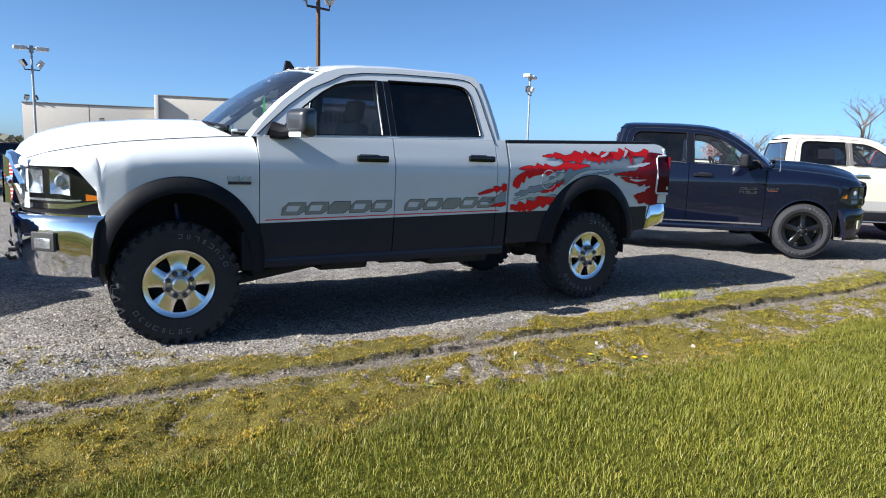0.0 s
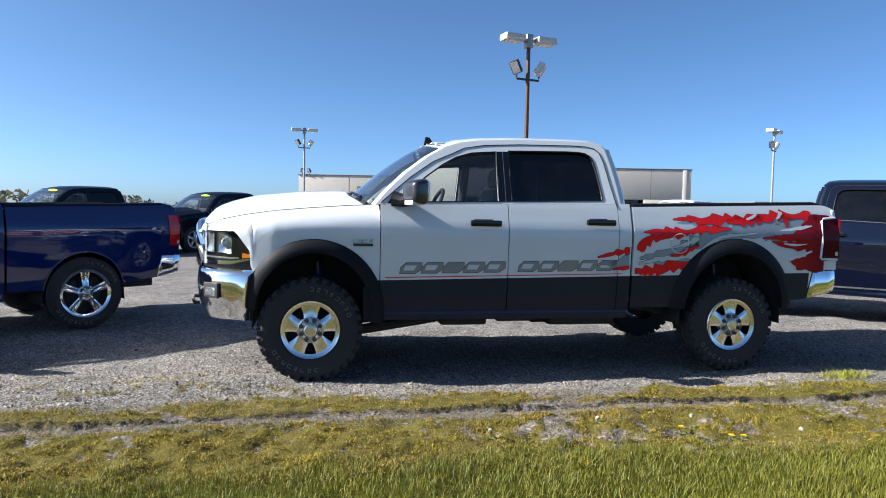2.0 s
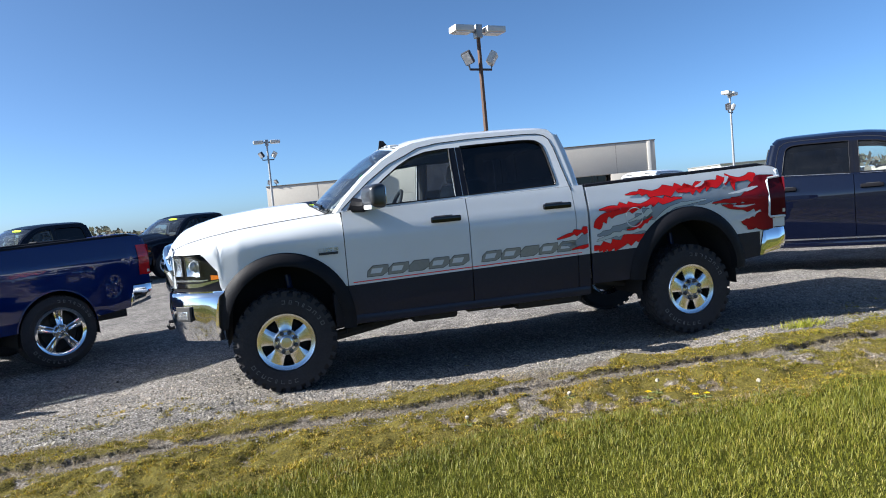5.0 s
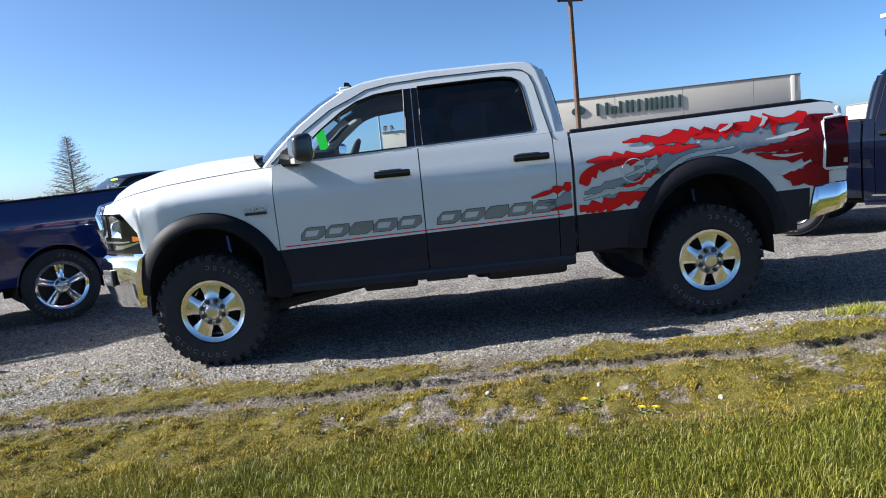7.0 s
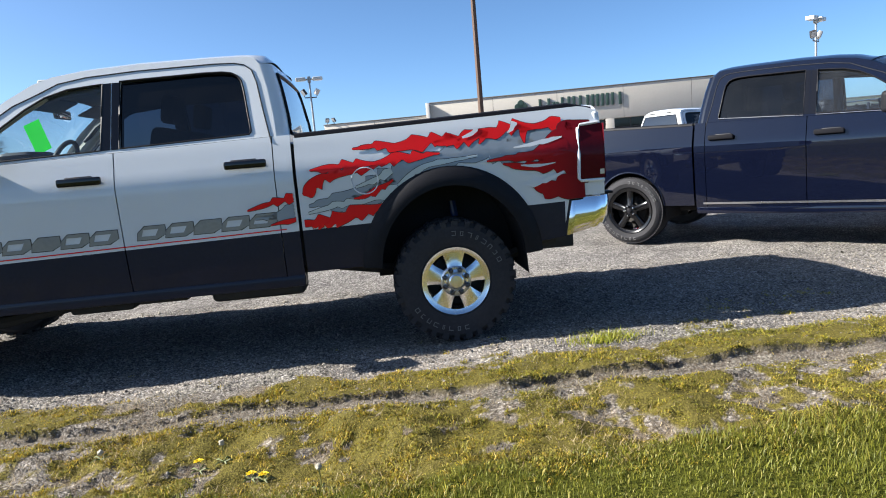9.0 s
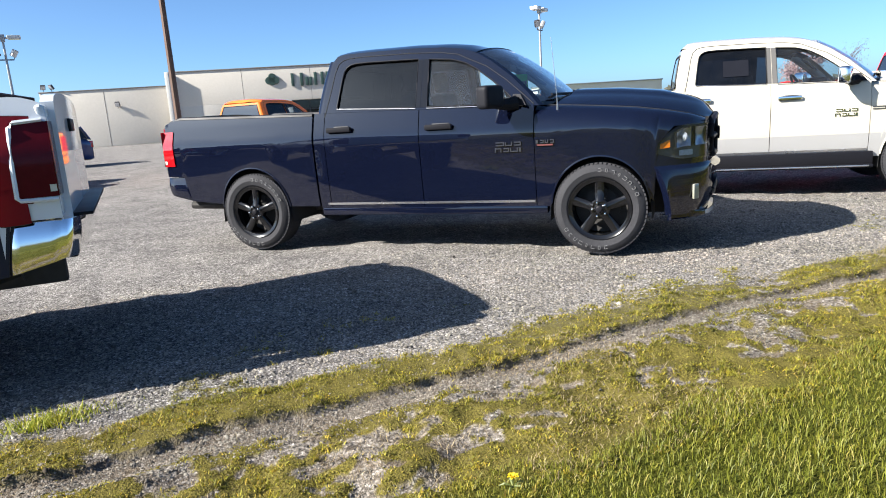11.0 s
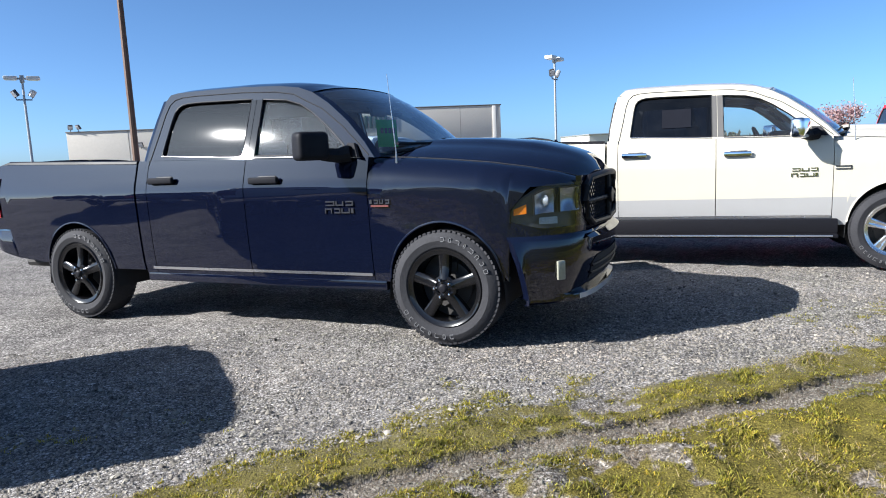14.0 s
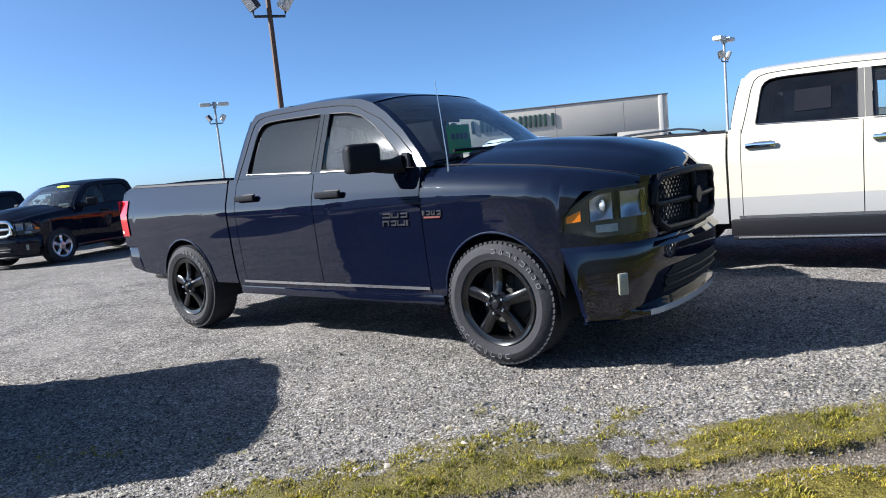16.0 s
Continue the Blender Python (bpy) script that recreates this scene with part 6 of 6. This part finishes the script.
def height(x, y):
    x, y = np.asarray(x, float), np.asarray(y, float)
    s, e = verge_shift(x), lip(x, y)
    keen = 0.55 + 0.45 * np.clip(waves(x, 0 * x, 1.7, 53, 3), -1, 1)
    near = step(40, 12, np.abs(x - 4)) * step(9, 4.4, np.abs(y + 1))
    h = 0.009 * waves(x, y, 9.0, 3) + 0.016 * waves(x, y, 1.3, 4, 3)
    band = step(-0.925, -0.900, e) * step(-0.42, -0.62, y - s)
    rut = step(-1.14, -0.97, y - 0.5 * s) * step(-0.900, -0.925, e)
    weeds = step(-1.05, -1.2, y - 0.5 * s) * step(-2.0, -1.8, y)
    h = h + band * (0.006 + 0.024 * keen + 0.008 * waves(x, y, 7, 8)) - rut * (0.006 + 0.014 * keen) + weeds * (0.008 + 0.024 * waves(x, y, 5, 9) + 0.012 * waves(x, y, 17, 10)) + 0.028 * step(-1.75, -2.05, y)
    h = h + weed_cover(x, y) * (0.010 + 0.006 * waves(x, y, 31, 58, 2))
    return h * near - 0.012


def ground_stuff():
    xs = np.concatenate([-np.geomspace(2500, 6, 40), np.arange(-5.6, 14.4, 0.03), np.geomspace(14.6, 2500, 40)])
    ys = np.concatenate([-np.geomspace(2500, 6, 34), np.arange(-5.6, -2.1, 0.06), np.arange(-2.06, -1.2, 0.03), np.arange(-1.18, -0.75, 0.0125), np.arange(-0.74, 3.0, 0.04), np.geomspace(3.1, 2500, 44)])
    X, Y = np.meshgrid(xs, ys, indexing="ij")
    Z = height(X, Y)
    v = np.stack([X, Y, Z], -1).reshape(-1, 3)
    n, m = len(xs), len(ys)
    i = np.arange((n - 1) * m).reshape(n - 1, m)[:, :-1].ravel()
    f = np.stack([i, i + m, i + m + 1, i + 1], 1)
    return v, f


def ground_material():
    m, t, b = nodes_of("gravel_verge_and_lawn")
    co = t.nodes.new("ShaderNodeTexCoord")
    sep = t.nodes.new("ShaderNodeSeparateXYZ")
    t.links.new(co.outputs["Object"], sep.inputs[0])

    def math_(op, a, c, clamp=False):
        n = t.nodes.new("ShaderNodeMath")
        n.operation, n.use_clamp = op, clamp
        for s, v in zip(n.inputs, (a, c)):
            if isinstance(v, (int, float)):
                s.default_value = v
            else:
                t.links.new(v, s)
        return n.outputs[0]
    cell = tex(t, "ShaderNodeTexVoronoi", 62.0)
    small = tex(t, "ShaderNodeTexVoronoi", 150.0)
    patch = tex(t, "ShaderNodeTexNoise", 0.45, Detail=6.0, Roughness=0.6)
    mid = tex(t, "ShaderNodeTexNoise", 3.5, Detail=6.0)
    fine = tex(t, "ShaderNodeTexNoise", 45.0, Detail=4.0)
    bw = t.nodes.new("ShaderNodeSeparateColor")
    t.links.new(cell.outputs["Color"], bw.inputs[0])
    bw2 = t.nodes.new("ShaderNodeSeparateColor")
    t.links.new(small.outputs["Color"], bw2.inputs[0])
    stones = mix(t, 0.45, ramp(t, bw.outputs[0], [(0.0, (0.05, 0.047, 0.045)), (0.35, (0.19, 0.18, 0.172)), (0.75, (0.36, 0.345, 0.33)), (1.0, (0.74, 0.72, 0.69))]),
                 ramp(t, bw2.outputs[0], [(0.0, (0.035, 0.033, 0.032)), (0.5, (0.25, 0.24, 0.23)), (1.0, (0.74, 0.72, 0.68))]))
    # shade in the crevices between stones, multiplied into the gravel colour
    crevice_shade = ramp(t, cell.outputs["Distance"], [(0.30, (1.15, 1.15, 1.15)), (0.7, (0.38, 0.37, 0.36))])
    gravel = mix(t, 1.0, stones, crevice_shade, "MULTIPLY")
    gravel = mix(t, ramp(t, patch.outputs[0], [(0.38, (0, 0, 0)), (0.68, (0.4, 0.4, 0.4))]), gravel, mix(t, 0.5, gravel, (0.50, 0.475, 0.44)))
    crumb = tex(t, "ShaderNodeTexNoise", 130.0, Detail=5.0, Roughness=0.7)
    grit = ramp(t, crumb.outputs[0], [(0.36, (0, 0, 0)), (0.64, (1, 1, 1))])
    blotch = tex(t, "ShaderNodeTexNoise", 1.6, Detail=7.0, Roughness=0.62)
    clump = tex(t, "ShaderNodeTexNoise", 11.0, Detail=5.0, Roughness=0.6)
    gravel = mix(t, 1.0, gravel, ramp(t, blotch.outputs[0], [(0.33, (0.54, 0.535, 0.55)), (0.5, (0.735, 0.73, 0.74)), (0.68, (0.85, 0.845, 0.84))]), "MULTIPLY")
    gravel = mix(t, 1.0, gravel, ramp(t, clump.outputs[0], [(0.32, (0.72, 0.71, 0.71)), (0.5, (1.02, 1.01, 1.0)), (0.7, (1.14, 1.13, 1.11))]), "MULTIPLY")
    dirt = mix(t, grit, (0.045, 0.034, 0.023), (0.19, 0.15, 0.105))
    moss = mix(t, grit, (0.035, 0.029, 0.010), (0.17, 0.145, 0.035))
    straw = mix(t, grit, (0.085, 0.066, 0.038), (0.32, 0.265, 0.18))
    matted = t.nodes.new("ShaderNodeAttribute")
    matted.attribute_name = "cover"
    soil = mix(t, ramp(t, matted.outputs["Fac"], [(0.15, (0, 0, 0)), (0.6, (1, 1, 1))]), mix(t, ramp(t, mid.outputs[0], [(0.36, (0.2, 0.2, 0.2)), (0.54, (0.7, 0.7, 0.7))]), dirt, gravel), moss)
    soil = mix(t, ramp(t, patch.outputs[0], [(0.62, (0, 0, 0)), (0.74, (0.35, 0.35, 0.35))]), soil, straw)
    lumps = tex(t, "ShaderNodeTexNoise", 28.0, Detail=5.0, Roughness=0.65)
    soil = mix(t, 1.0, soil, ramp(t, lumps.outputs[0], [(0.36, (0.5, 0.48, 0.45)), (0.62, (1.5, 1.48, 1.45))]), "MULTIPLY")
    turf = mix(t, fine.outputs[0], (0.03, 0.033, 0.007), (0.09, 0.095, 0.013))
    lip_at = t.nodes.new("ShaderNodeAttribute")
    lip_at.attribute_name = "lip"
    cut = math_("ADD", lip_at.outputs["Fac"], math_("MULTIPLY", math_("SUBTRACT", fine.outputs[0], 0.5), 0.02))
    wob = math_("ADD", sep.outputs["Y"], math_("MULTIPLY", math_("SUBTRACT", mid.outputs[0], 0.5), 0.35))
    m_weed = math_("MULTIPLY", math_("SUBTRACT", -0.50, wob), 6.0, True)
    thin = math_("MULTIPLY", math_("MULTIPLY", math_("SUBTRACT", sep.outputs["X"], 6.0), 0.5, True), math_("MULTIPLY", math_("ADD", sep.outputs["Y"], 0.9), 30.0, True))
    m_weed = math_("MULTIPLY", m_weed, math_("SUBTRACT", 1.0, math_("MULTIPLY", thin, 0.55)))
    m_rut = math_("MULTIPLY", math_("MULTIPLY", math_("SUBTRACT", -0.90, cut), 40.0, True), math_("MULTIPLY", math_("ADD", 1.06, wob), 12.0, True))
    m_lawn = math_("MULTIPLY", math_("SUBTRACT", -1.88, wob), 7.0, True)
    far = math_("MAXIMUM", math_("MULTIPLY", math_("SUBTRACT", sep.outputs["Y"], 95.0), 0.2, True), math_("MULTIPLY", math_("SUBTRACT", math_("ABSOLUTE", math_("SUBTRACT", sep.outputs["X"], 10.0), 0), 140.0), 0.05, True))
    field = mix(t, patch.outputs[0], (0.10, 0.12, 0.03), (0.20, 0.18, 0.08))
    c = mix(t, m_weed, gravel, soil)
    c = mix(t, ramp(t, matted.outputs["Fac"], [(0.3, (0, 0, 0)), (0.8, (0.85, 0.85, 0.85))]), c, moss)
    c = mix(t, m_rut, c, mix(t, 0.35, dirt, gravel))
    # dark soil line under the rut's lip, with the lip's shade painted in
    m_lip_shade = math_("MULTIPLY", math_("MULTIPLY", math_("SUBTRACT", -0.903, cut), 140.0, True), math_("MULTIPLY", math_("ADD", 0.919, cut), 140.0, True))
    m_lip_shade = math_("MULTIPLY", m_lip_shade, math_("ADD", 0.25, math_("MULTIPLY", math_("MULTIPLY", math_("SUBTRACT", sep.outputs["X"], 2.0), 0.7, True), 0.75)))
    m_lip_shade = math_("MULTIPLY", m_lip_shade, math_("ADD", 0.3, math_("MULTIPLY", math_("MULTIPLY", math_("SUBTRACT", 9.2, sep.outputs["X"]), 0.5, True), 0.7)))
    m_lip_shade = math_("MULTIPLY", m_lip_shade, ramp(t, mid.outputs[0], [(0.36, (0.25, 0.25, 0.25)), (0.52, (1, 1, 1))]))
    c = mix(t, math_("MULTIPLY", m_lip_shade, 0.6), c, mix(t, grit, (0.05, 0.04, 0.03), (0.15, 0.125, 0.10)))
    c = mix(t, m_lawn, c, turf)
    c = mix(t, far, c, field)
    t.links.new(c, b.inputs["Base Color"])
    b.inputs["Roughness"].default_value = 0.92
    b.inputs["Specular IOR Level"].default_value = 0.06
    bump(t, b, mix(t, 0.5, cell.outputs["Distance"], small.outputs["Distance"]), 0.9, 0.008)
    return m


GROUND = ground_material()
gv, gf = ground_stuff()
ground = bulk("ground", gv, gf, GROUND, "grey gravel lot with weedy verge and green lawn", "ground", "structure")
ground.data.shade_smooth()
for field, values in (("lip", lip(gv[:, 0], gv[:, 1])), ("cover", weed_cover(gv[:, 0], gv[:, 1]))):
    ground.data.attributes.new(field, "FLOAT", "POINT").data.foreach_set("value", values.astype(np.float32))


def blades(x, y, length, width, lean, dirs=None, droop=0.35):
    """Bent blades of grass, three triangles each, rooted on the ground."""
    n = len(x)
    a = rng.uniform(0, 2 * np.pi, n)
    d = rng.uniform(0, 2 * np.pi, n) if dirs is None else dirs
    z = height(x, y) - 0.003
    wx, wy = np.cos(a) * width / 2, np.sin(a) * width / 2
    lx, ly = np.cos(d) * lean * length, np.sin(d) * lean * length
    p = np.zeros((n, 5, 3))
    p[:, 0] = np.stack([x - wx, y - wy, z], 1)
    p[:, 1] = np.stack([x + wx, y + wy, z], 1)
    p[:, 2] = np.stack([x + lx * droop - wx * 0.8, y + ly * droop - wy * 0.8, z + length * 0.6], 1)
    p[:, 3] = np.stack([x + lx * droop + wx * 0.8, y + ly * droop + wy * 0.8, z + length * 0.6], 1)
    p[:, 4] = np.stack([x + lx, y + ly, z + length * np.sqrt(np.clip(1 - lean ** 2, 0.05, 1))], 1)
    k = np.arange(n)[:, None] * 5
    f = np.concatenate([k + [0, 1, 3], k + [0, 3, 2], k + [2, 3, 4]], 1).reshape(-1, 3)
    return p.reshape(-1, 3), f


def scatter(n, x0, x1, y0, y1):
    return rng.uniform(x0, x1, n), rng.uniform(y0, y1, n)


# lawn: dense where the camera passes near, thinner further off
LAWN = leafy("lawn_blades", [(0.0835, 0.1, 0.00739), (0.144, 0.161, 0.00979), (0.203, 0.201, 0.0164), (0.0994, 0.121, 0.00739), (0.231, 0.221, 0.0246), (0.127, 0.145, 0.00902), (0.175, 0.181, 0.0123), (0.286, 0.249, 0.0617)], 0.6, 0.18)
x, y = scatter(300000, -4.0, 13.0, -3.9, -1.6)
edge = -1.88 + 0.16 * waves(x, y, 2.2, 21) + 0.06 * waves(x, y, 9, 22)
keep = (y < edge) & (rng.uniform(0, 1, len(x)) < np.clip(1.25 - np.abs(x - 4) / 11, 0.25, 1))
x, y = x[keep], y[keep]
tall = 0.8 + 0.35 * waves(x, y, 3.0, 23)
v, f = blades(x, y, np.clip(rng.normal(0.048, 0.013, len(x)) * tall, 0.02, 0.09), rng.uniform(0.0020, 0.0042, len(x)), rng.uniform(0.15, 0.85, len(x)))
bulk("lawn_grass", v, f, LAWN, "dense green mown lawn grass with uneven tips", "grass")
x, y = scatter(60000, -9, 26, -6.0, -1.8)
keep = ((x < -3.5) | (x > 12.0) | (y < -3.7)) & (y < -1.9)
x, y = x[keep], y[keep]
v, f = blades(x, y, rng.uniform(0.05, 0.09, len(x)), rng.uniform(0.006, 0.012, len(x)), rng.uniform(0.15, 0.7, len(x)))
bulk("lawn_grass_further", v, f, LAWN, "green lawn grass further along the verge", "grass")

# weeds and moss on the verge
WEED = leafy("verge_weeds", [(0.297, 0.305, 0.0265), (0.399, 0.374, 0.0373), (0.158, 0.177, 0.0182), (0.435, 0.404, 0.0623), (0.25, 0.28, 0.0265), (0.408, 0.374, 0.108), (0.277, 0.266, 0.0292)], 0.7, 0.4, True)
OCHRE = leafy("ochre_moss", [(0.353, 0.274, 0.0242), (0.446, 0.33, 0.0316), (0.186, 0.153, 0.0167), (0.465, 0.358, 0.0465), (0.298, 0.256, 0.0242), (0.419, 0.321, 0.0884), (0.26, 0.195, 0.026)], 0.7, 0.25, True)


x, y = scatter(62000, -5.0, 14.5, -2.15, 0.5)
keep = rng.uniform(0, 1, len(x)) < weed_cover(x, y)
x, y = x[keep], y[keep]
reps = 11
x, y = np.repeat(x, reps), np.repeat(y, reps)
x, y = x + rng.normal(0, 0.013, len(x)), y + rng.normal(0, 0.012, len(y))
tall = np.clip(0.85 + 0.3 * waves(x, y, 3, 36, 3) + 0.75 * waves(x, y, 16, 42, 3), 0.3, 2.6)
v, f = blades(x, y, np.clip(rng.normal(0.0145, 0.006, len(x)), 0.005, 0.04) * tall, rng.uniform(0.0026, 0.006, len(x)), rng.uniform(0.45, 0.97, len(x)), None, 0.6)
warm = rng.uniform(0, 1, len(x)) < 0.12 + 0.60 * step(6.0, 2.0, x + 0.6 * waves(x, y, 1.5, 37))
tri = np.repeat(warm, 3)
bulk("verge_weeds", v, f[~tri], WEED, "low yellow-green weeds on the gravel verge", "weeds")
bulk("verge_moss", v, f[tri], OCHRE, "low ochre moss on the gravel verge", "moss")
STRAW = leafy("dry_straw", [(0.34, 0.28, 0.16), (0.22, 0.17, 0.10), (0.44, 0.37, 0.24), (0.15, 0.11, 0.07)], 0.8, 0.1)
x, y = scatter(60000, -5, 14, -2.1, -0.5)
keep = (waves(x, y, 2.1, 41, 3) + step(-1.4, -1.9, y) * 0.5 > 0.62) | ((weed_cover(x, y) < 0.2) & (y < -1.3)) | (rng.uniform(0, 1, len(x)) < 0.06)
x, y = x[keep], y[keep]
v, f = blades(x, y, rng.uniform(0.015, 0.05, len(x)), rng.uniform(0.0015, 0.003, len(x)), rng.uniform(0.8, 0.98, len(x)), None, 0.6)
bulk("dry_grass", v, f, STRAW, "dead straw-coloured grass on bare soil patches", "dry grass")
x, y = rng.normal(4.70, 0.13, 520), rng.normal(-0.40, 0.05, 520)
TUFT = leafy("tuft_blades", [(0.20, 0.25, 0.02), (0.30, 0.33, 0.03), (0.38, 0.36, 0.05)])
v, f = blades(x, y, rng.uniform(0.02, 0.09, len(x)), rng.uniform(0.003, 0.006, len(x)), rng.uniform(0.3, 0.95, len(x)), None, 0.5)
bulk("grass_tuft", v, f, TUFT, "taller tuft of yellow-green grass on the gravel edge", "grass tuft")

# crumbling dark soil along the lip of the rut
LIP = leafy("damp_soil", [(0.045, 0.034, 0.022), (0.07, 0.055, 0.038), (0.03, 0.023, 0.016), (0.11, 0.09, 0.065)], 0.95, 0.0)

# loose stones: squashed, tilted lumps bedded in the ground
STONE = leafy("loose_stones", [(0.0595, 0.055, 0.0521), (0.153, 0.14, 0.13), (0.216, 0.199, 0.186), (0.104, 0.0958, 0.0899), (0.283, 0.262, 0.246), (0.179, 0.165, 0.154), (0.327, 0.305, 0.286)], 0.9, 0.0)

EARTHY = leafy("earthy_stones", [(0.0557, 0.0493, 0.0437), (0.119, 0.109, 0.0995), (0.175, 0.162, 0.15), (0.246, 0.228, 0.211), (0.0795, 0.0684, 0.0589)], 0.9, 0.0)


def stones(x, y, size):
    n = len(x)
    base = np.array([[1, 0, -0.25], [0, 1, -0.25], [-1, 0, -0.25], [0, -1, -0.25], [0.15, 0.1, 1]], float)
    p = np.repeat(base[None], n, 0) * rng.uniform(0.55, 1.15, (n, 5, 1)) * np.stack([np.ones(n), rng.uniform(0.5, 0.9, n), rng.uniform(0.4, 0.75, n)], 1)[:, None]
    a, q = rng.uniform(0, 6.283, n), rng.normal(0, 0.4, n)
    cq, sq = np.cos(q)[:, None], np.sin(q)[:, None]
    p = np.stack([p[..., 0] * cq - p[..., 2] * sq, p[..., 1], p[..., 0] * sq + p[..., 2] * cq], -1)
    ca, sa = np.cos(a)[:, None], np.sin(a)[:, None]
    p = np.stack([p[..., 0] * ca - p[..., 1] * sa, p[..., 0] * sa + p[..., 1] * ca, p[..., 2]], -1) * size[:, None, None]
    p += np.stack([x, y, height(x, y) + size * 0.12], 1)[:, None]
    k = np.arange(n)[:, None] * 5
    f = np.concatenate([k + t for t in ([0, 1, 4], [1, 2, 4], [2, 3, 4], [3, 0, 4])], 1).reshape(-1, 3)
    return p.reshape(-1, 3), f


x = rng.uniform(-4.0, 10.5, 9000)
y = -0.912 + 0.4 * verge_shift(x) - 0.03 * cloud(x, 0 * x - 0.36, 1.8, 51) - 0.014 * cloud(x, 0 * x - 0.9, 13.0, 52, 2) + rng.normal(0, 0.008, len(x))
keep = rng.uniform(0, 1, len(x)) < (0.1 + 0.9 * step(-0.3, 0.3, waves(x, 0 * x, 2.6, 44))) * (1 - 0.75 * step(6.0, 8.0, x)) * (1 - 0.6 * step(2.5, 0.5, x))
x, y = x[keep], y[keep]
v, f = stones(x, y, np.clip(rng.lognormal(-5.1, 0.35, len(x)), 0.003, 0.014))
bulk("soil_crumbs", v, f, LIP, "dark damp soil crumbs along the rut's broken lip", "soil")
x, y = scatter(200000, -4.0, 13.5, -1.2, 2.2)
s = verge_shift(x)
keep = rng.uniform(0, 1, len(x)) < np.where(y > -0.55, np.clip(1.0 - 0.28 * (y + 0.5), 0.2, 1), np.where(y - 0.4 * s > -0.9, 0.15, np.where(y - 0.4 * s > -0.915, 0.3, 0.9)))
x, y = x[keep], y[keep]
low = y < -0.5
xl, yl = x[low], y[low]
x, y = x[~low], y[~low]
v, f = stones(x, y, np.clip(rng.lognormal(-4.78, 0.42, len(x)), 0.004, 0.030))
bulk("gravel_stones", v, f, STONE, "loose grey limestone gravel", "gravel")
x, y = scatter(95000, -4.0, 13.5, -2.0, -0.55)
keep = rng.uniform(0, 0.8, len(x)) > weed_cover(x, y) + 0.12 * step(1.5, 0.0, x)
x, y = np.concatenate([x[keep], xl]), np.concatenate([y[keep], yl])
v, f = stones(x, y, np.clip(rng.lognormal(-5.05, 0.35, len(x)), 0.003, 0.02))
bulk("verge_stones", v, f, EARTHY, "loose stones among the verge weeds", "gravel")

# dandelions
YELLOW = plain("dandelion_yellow", (0.85, 0.62, 0.01), 0.7, 0, 0.15, 300)
PUFF = plain("dandelion_seed", (0.36, 0.33, 0.26), 0.9, 0, 0.2, 300)
STEM = plain("dandelion_stem", (0.11, 0.13, 0.03), 0.6, 0, 0.2, 100)


def dandelion(x, y, tall, seeds):
    z = float(height(x, y))
    o = thing("dandelion", (x, y, z), "dandelion with a pale round seed head" if seeds else "dandelion with a bright yellow flower", "flower", "dandelions on the verge")
    part("stem", tube([(0, 0, 0), (0.004, 0.003, tall * 0.5), (0, 0, tall)], 0.002, 5), STEM, o)
    bm = bmesh.new()
    if seeds:
        bmesh.ops.create_icosphere(bm, subdivisions=2, radius=0.014, matrix=Matrix.Translation((0, 0, tall + 0.008)))
        for vv in bm.verts:
            vv.co += Vector((random.uniform(-1, 1), random.uniform(-1, 1), random.uniform(-1, 1))) * 0.003
        part("seed_head", bm, PUFF, o)
    else:
        for i in range(22):
            a, r = i * 2.4, 0.006 + 0.016 * (i / 22)
            c, s_ = math.cos(a), math.sin(a)
            q = [bm.verts.new(p) for p in ((0, 0, tall), (r * c - 0.004 * s_, r * s_ + 0.004 * c, tall + 0.012 - 0.3 * r), (1.25 * r * c, 1.25 * r * s_, tall + 0.010 - 0.35 * r), (r * c + 0.004 * s_, r * s_ - 0.004 * c, tall + 0.012 - 0.3 * r))]
            bm.faces.new(q)
        part("flower_head", bm, YELLOW, o)
    for i in range(5):
        a = i * 1.3
        part("leaf", tube([(0, 0, 0.004), (0.03 * math.cos(a), 0.03 * math.sin(a), 0.014), (0.05 * math.cos(a), 0.05 * math.sin(a), 0.006)], [0.003, 0.005, 0.001], 4), STEM, o)


for dx, dy, tl, sd in ((2.40, -1.545, 0.05, False), (2.50, -1.50, 0.09, True), (2.98, -1.93, 0.10, True), (2.72, -1.74, 0.03, False), (2.66, -1.70, 0.03, False), (1.1, -1.55, 0.05, True), (6.3, -2.0, 0.04, False), (1.9, -1.35, 0.03, True)):
    dandelion(dx, dy, tl, sd)
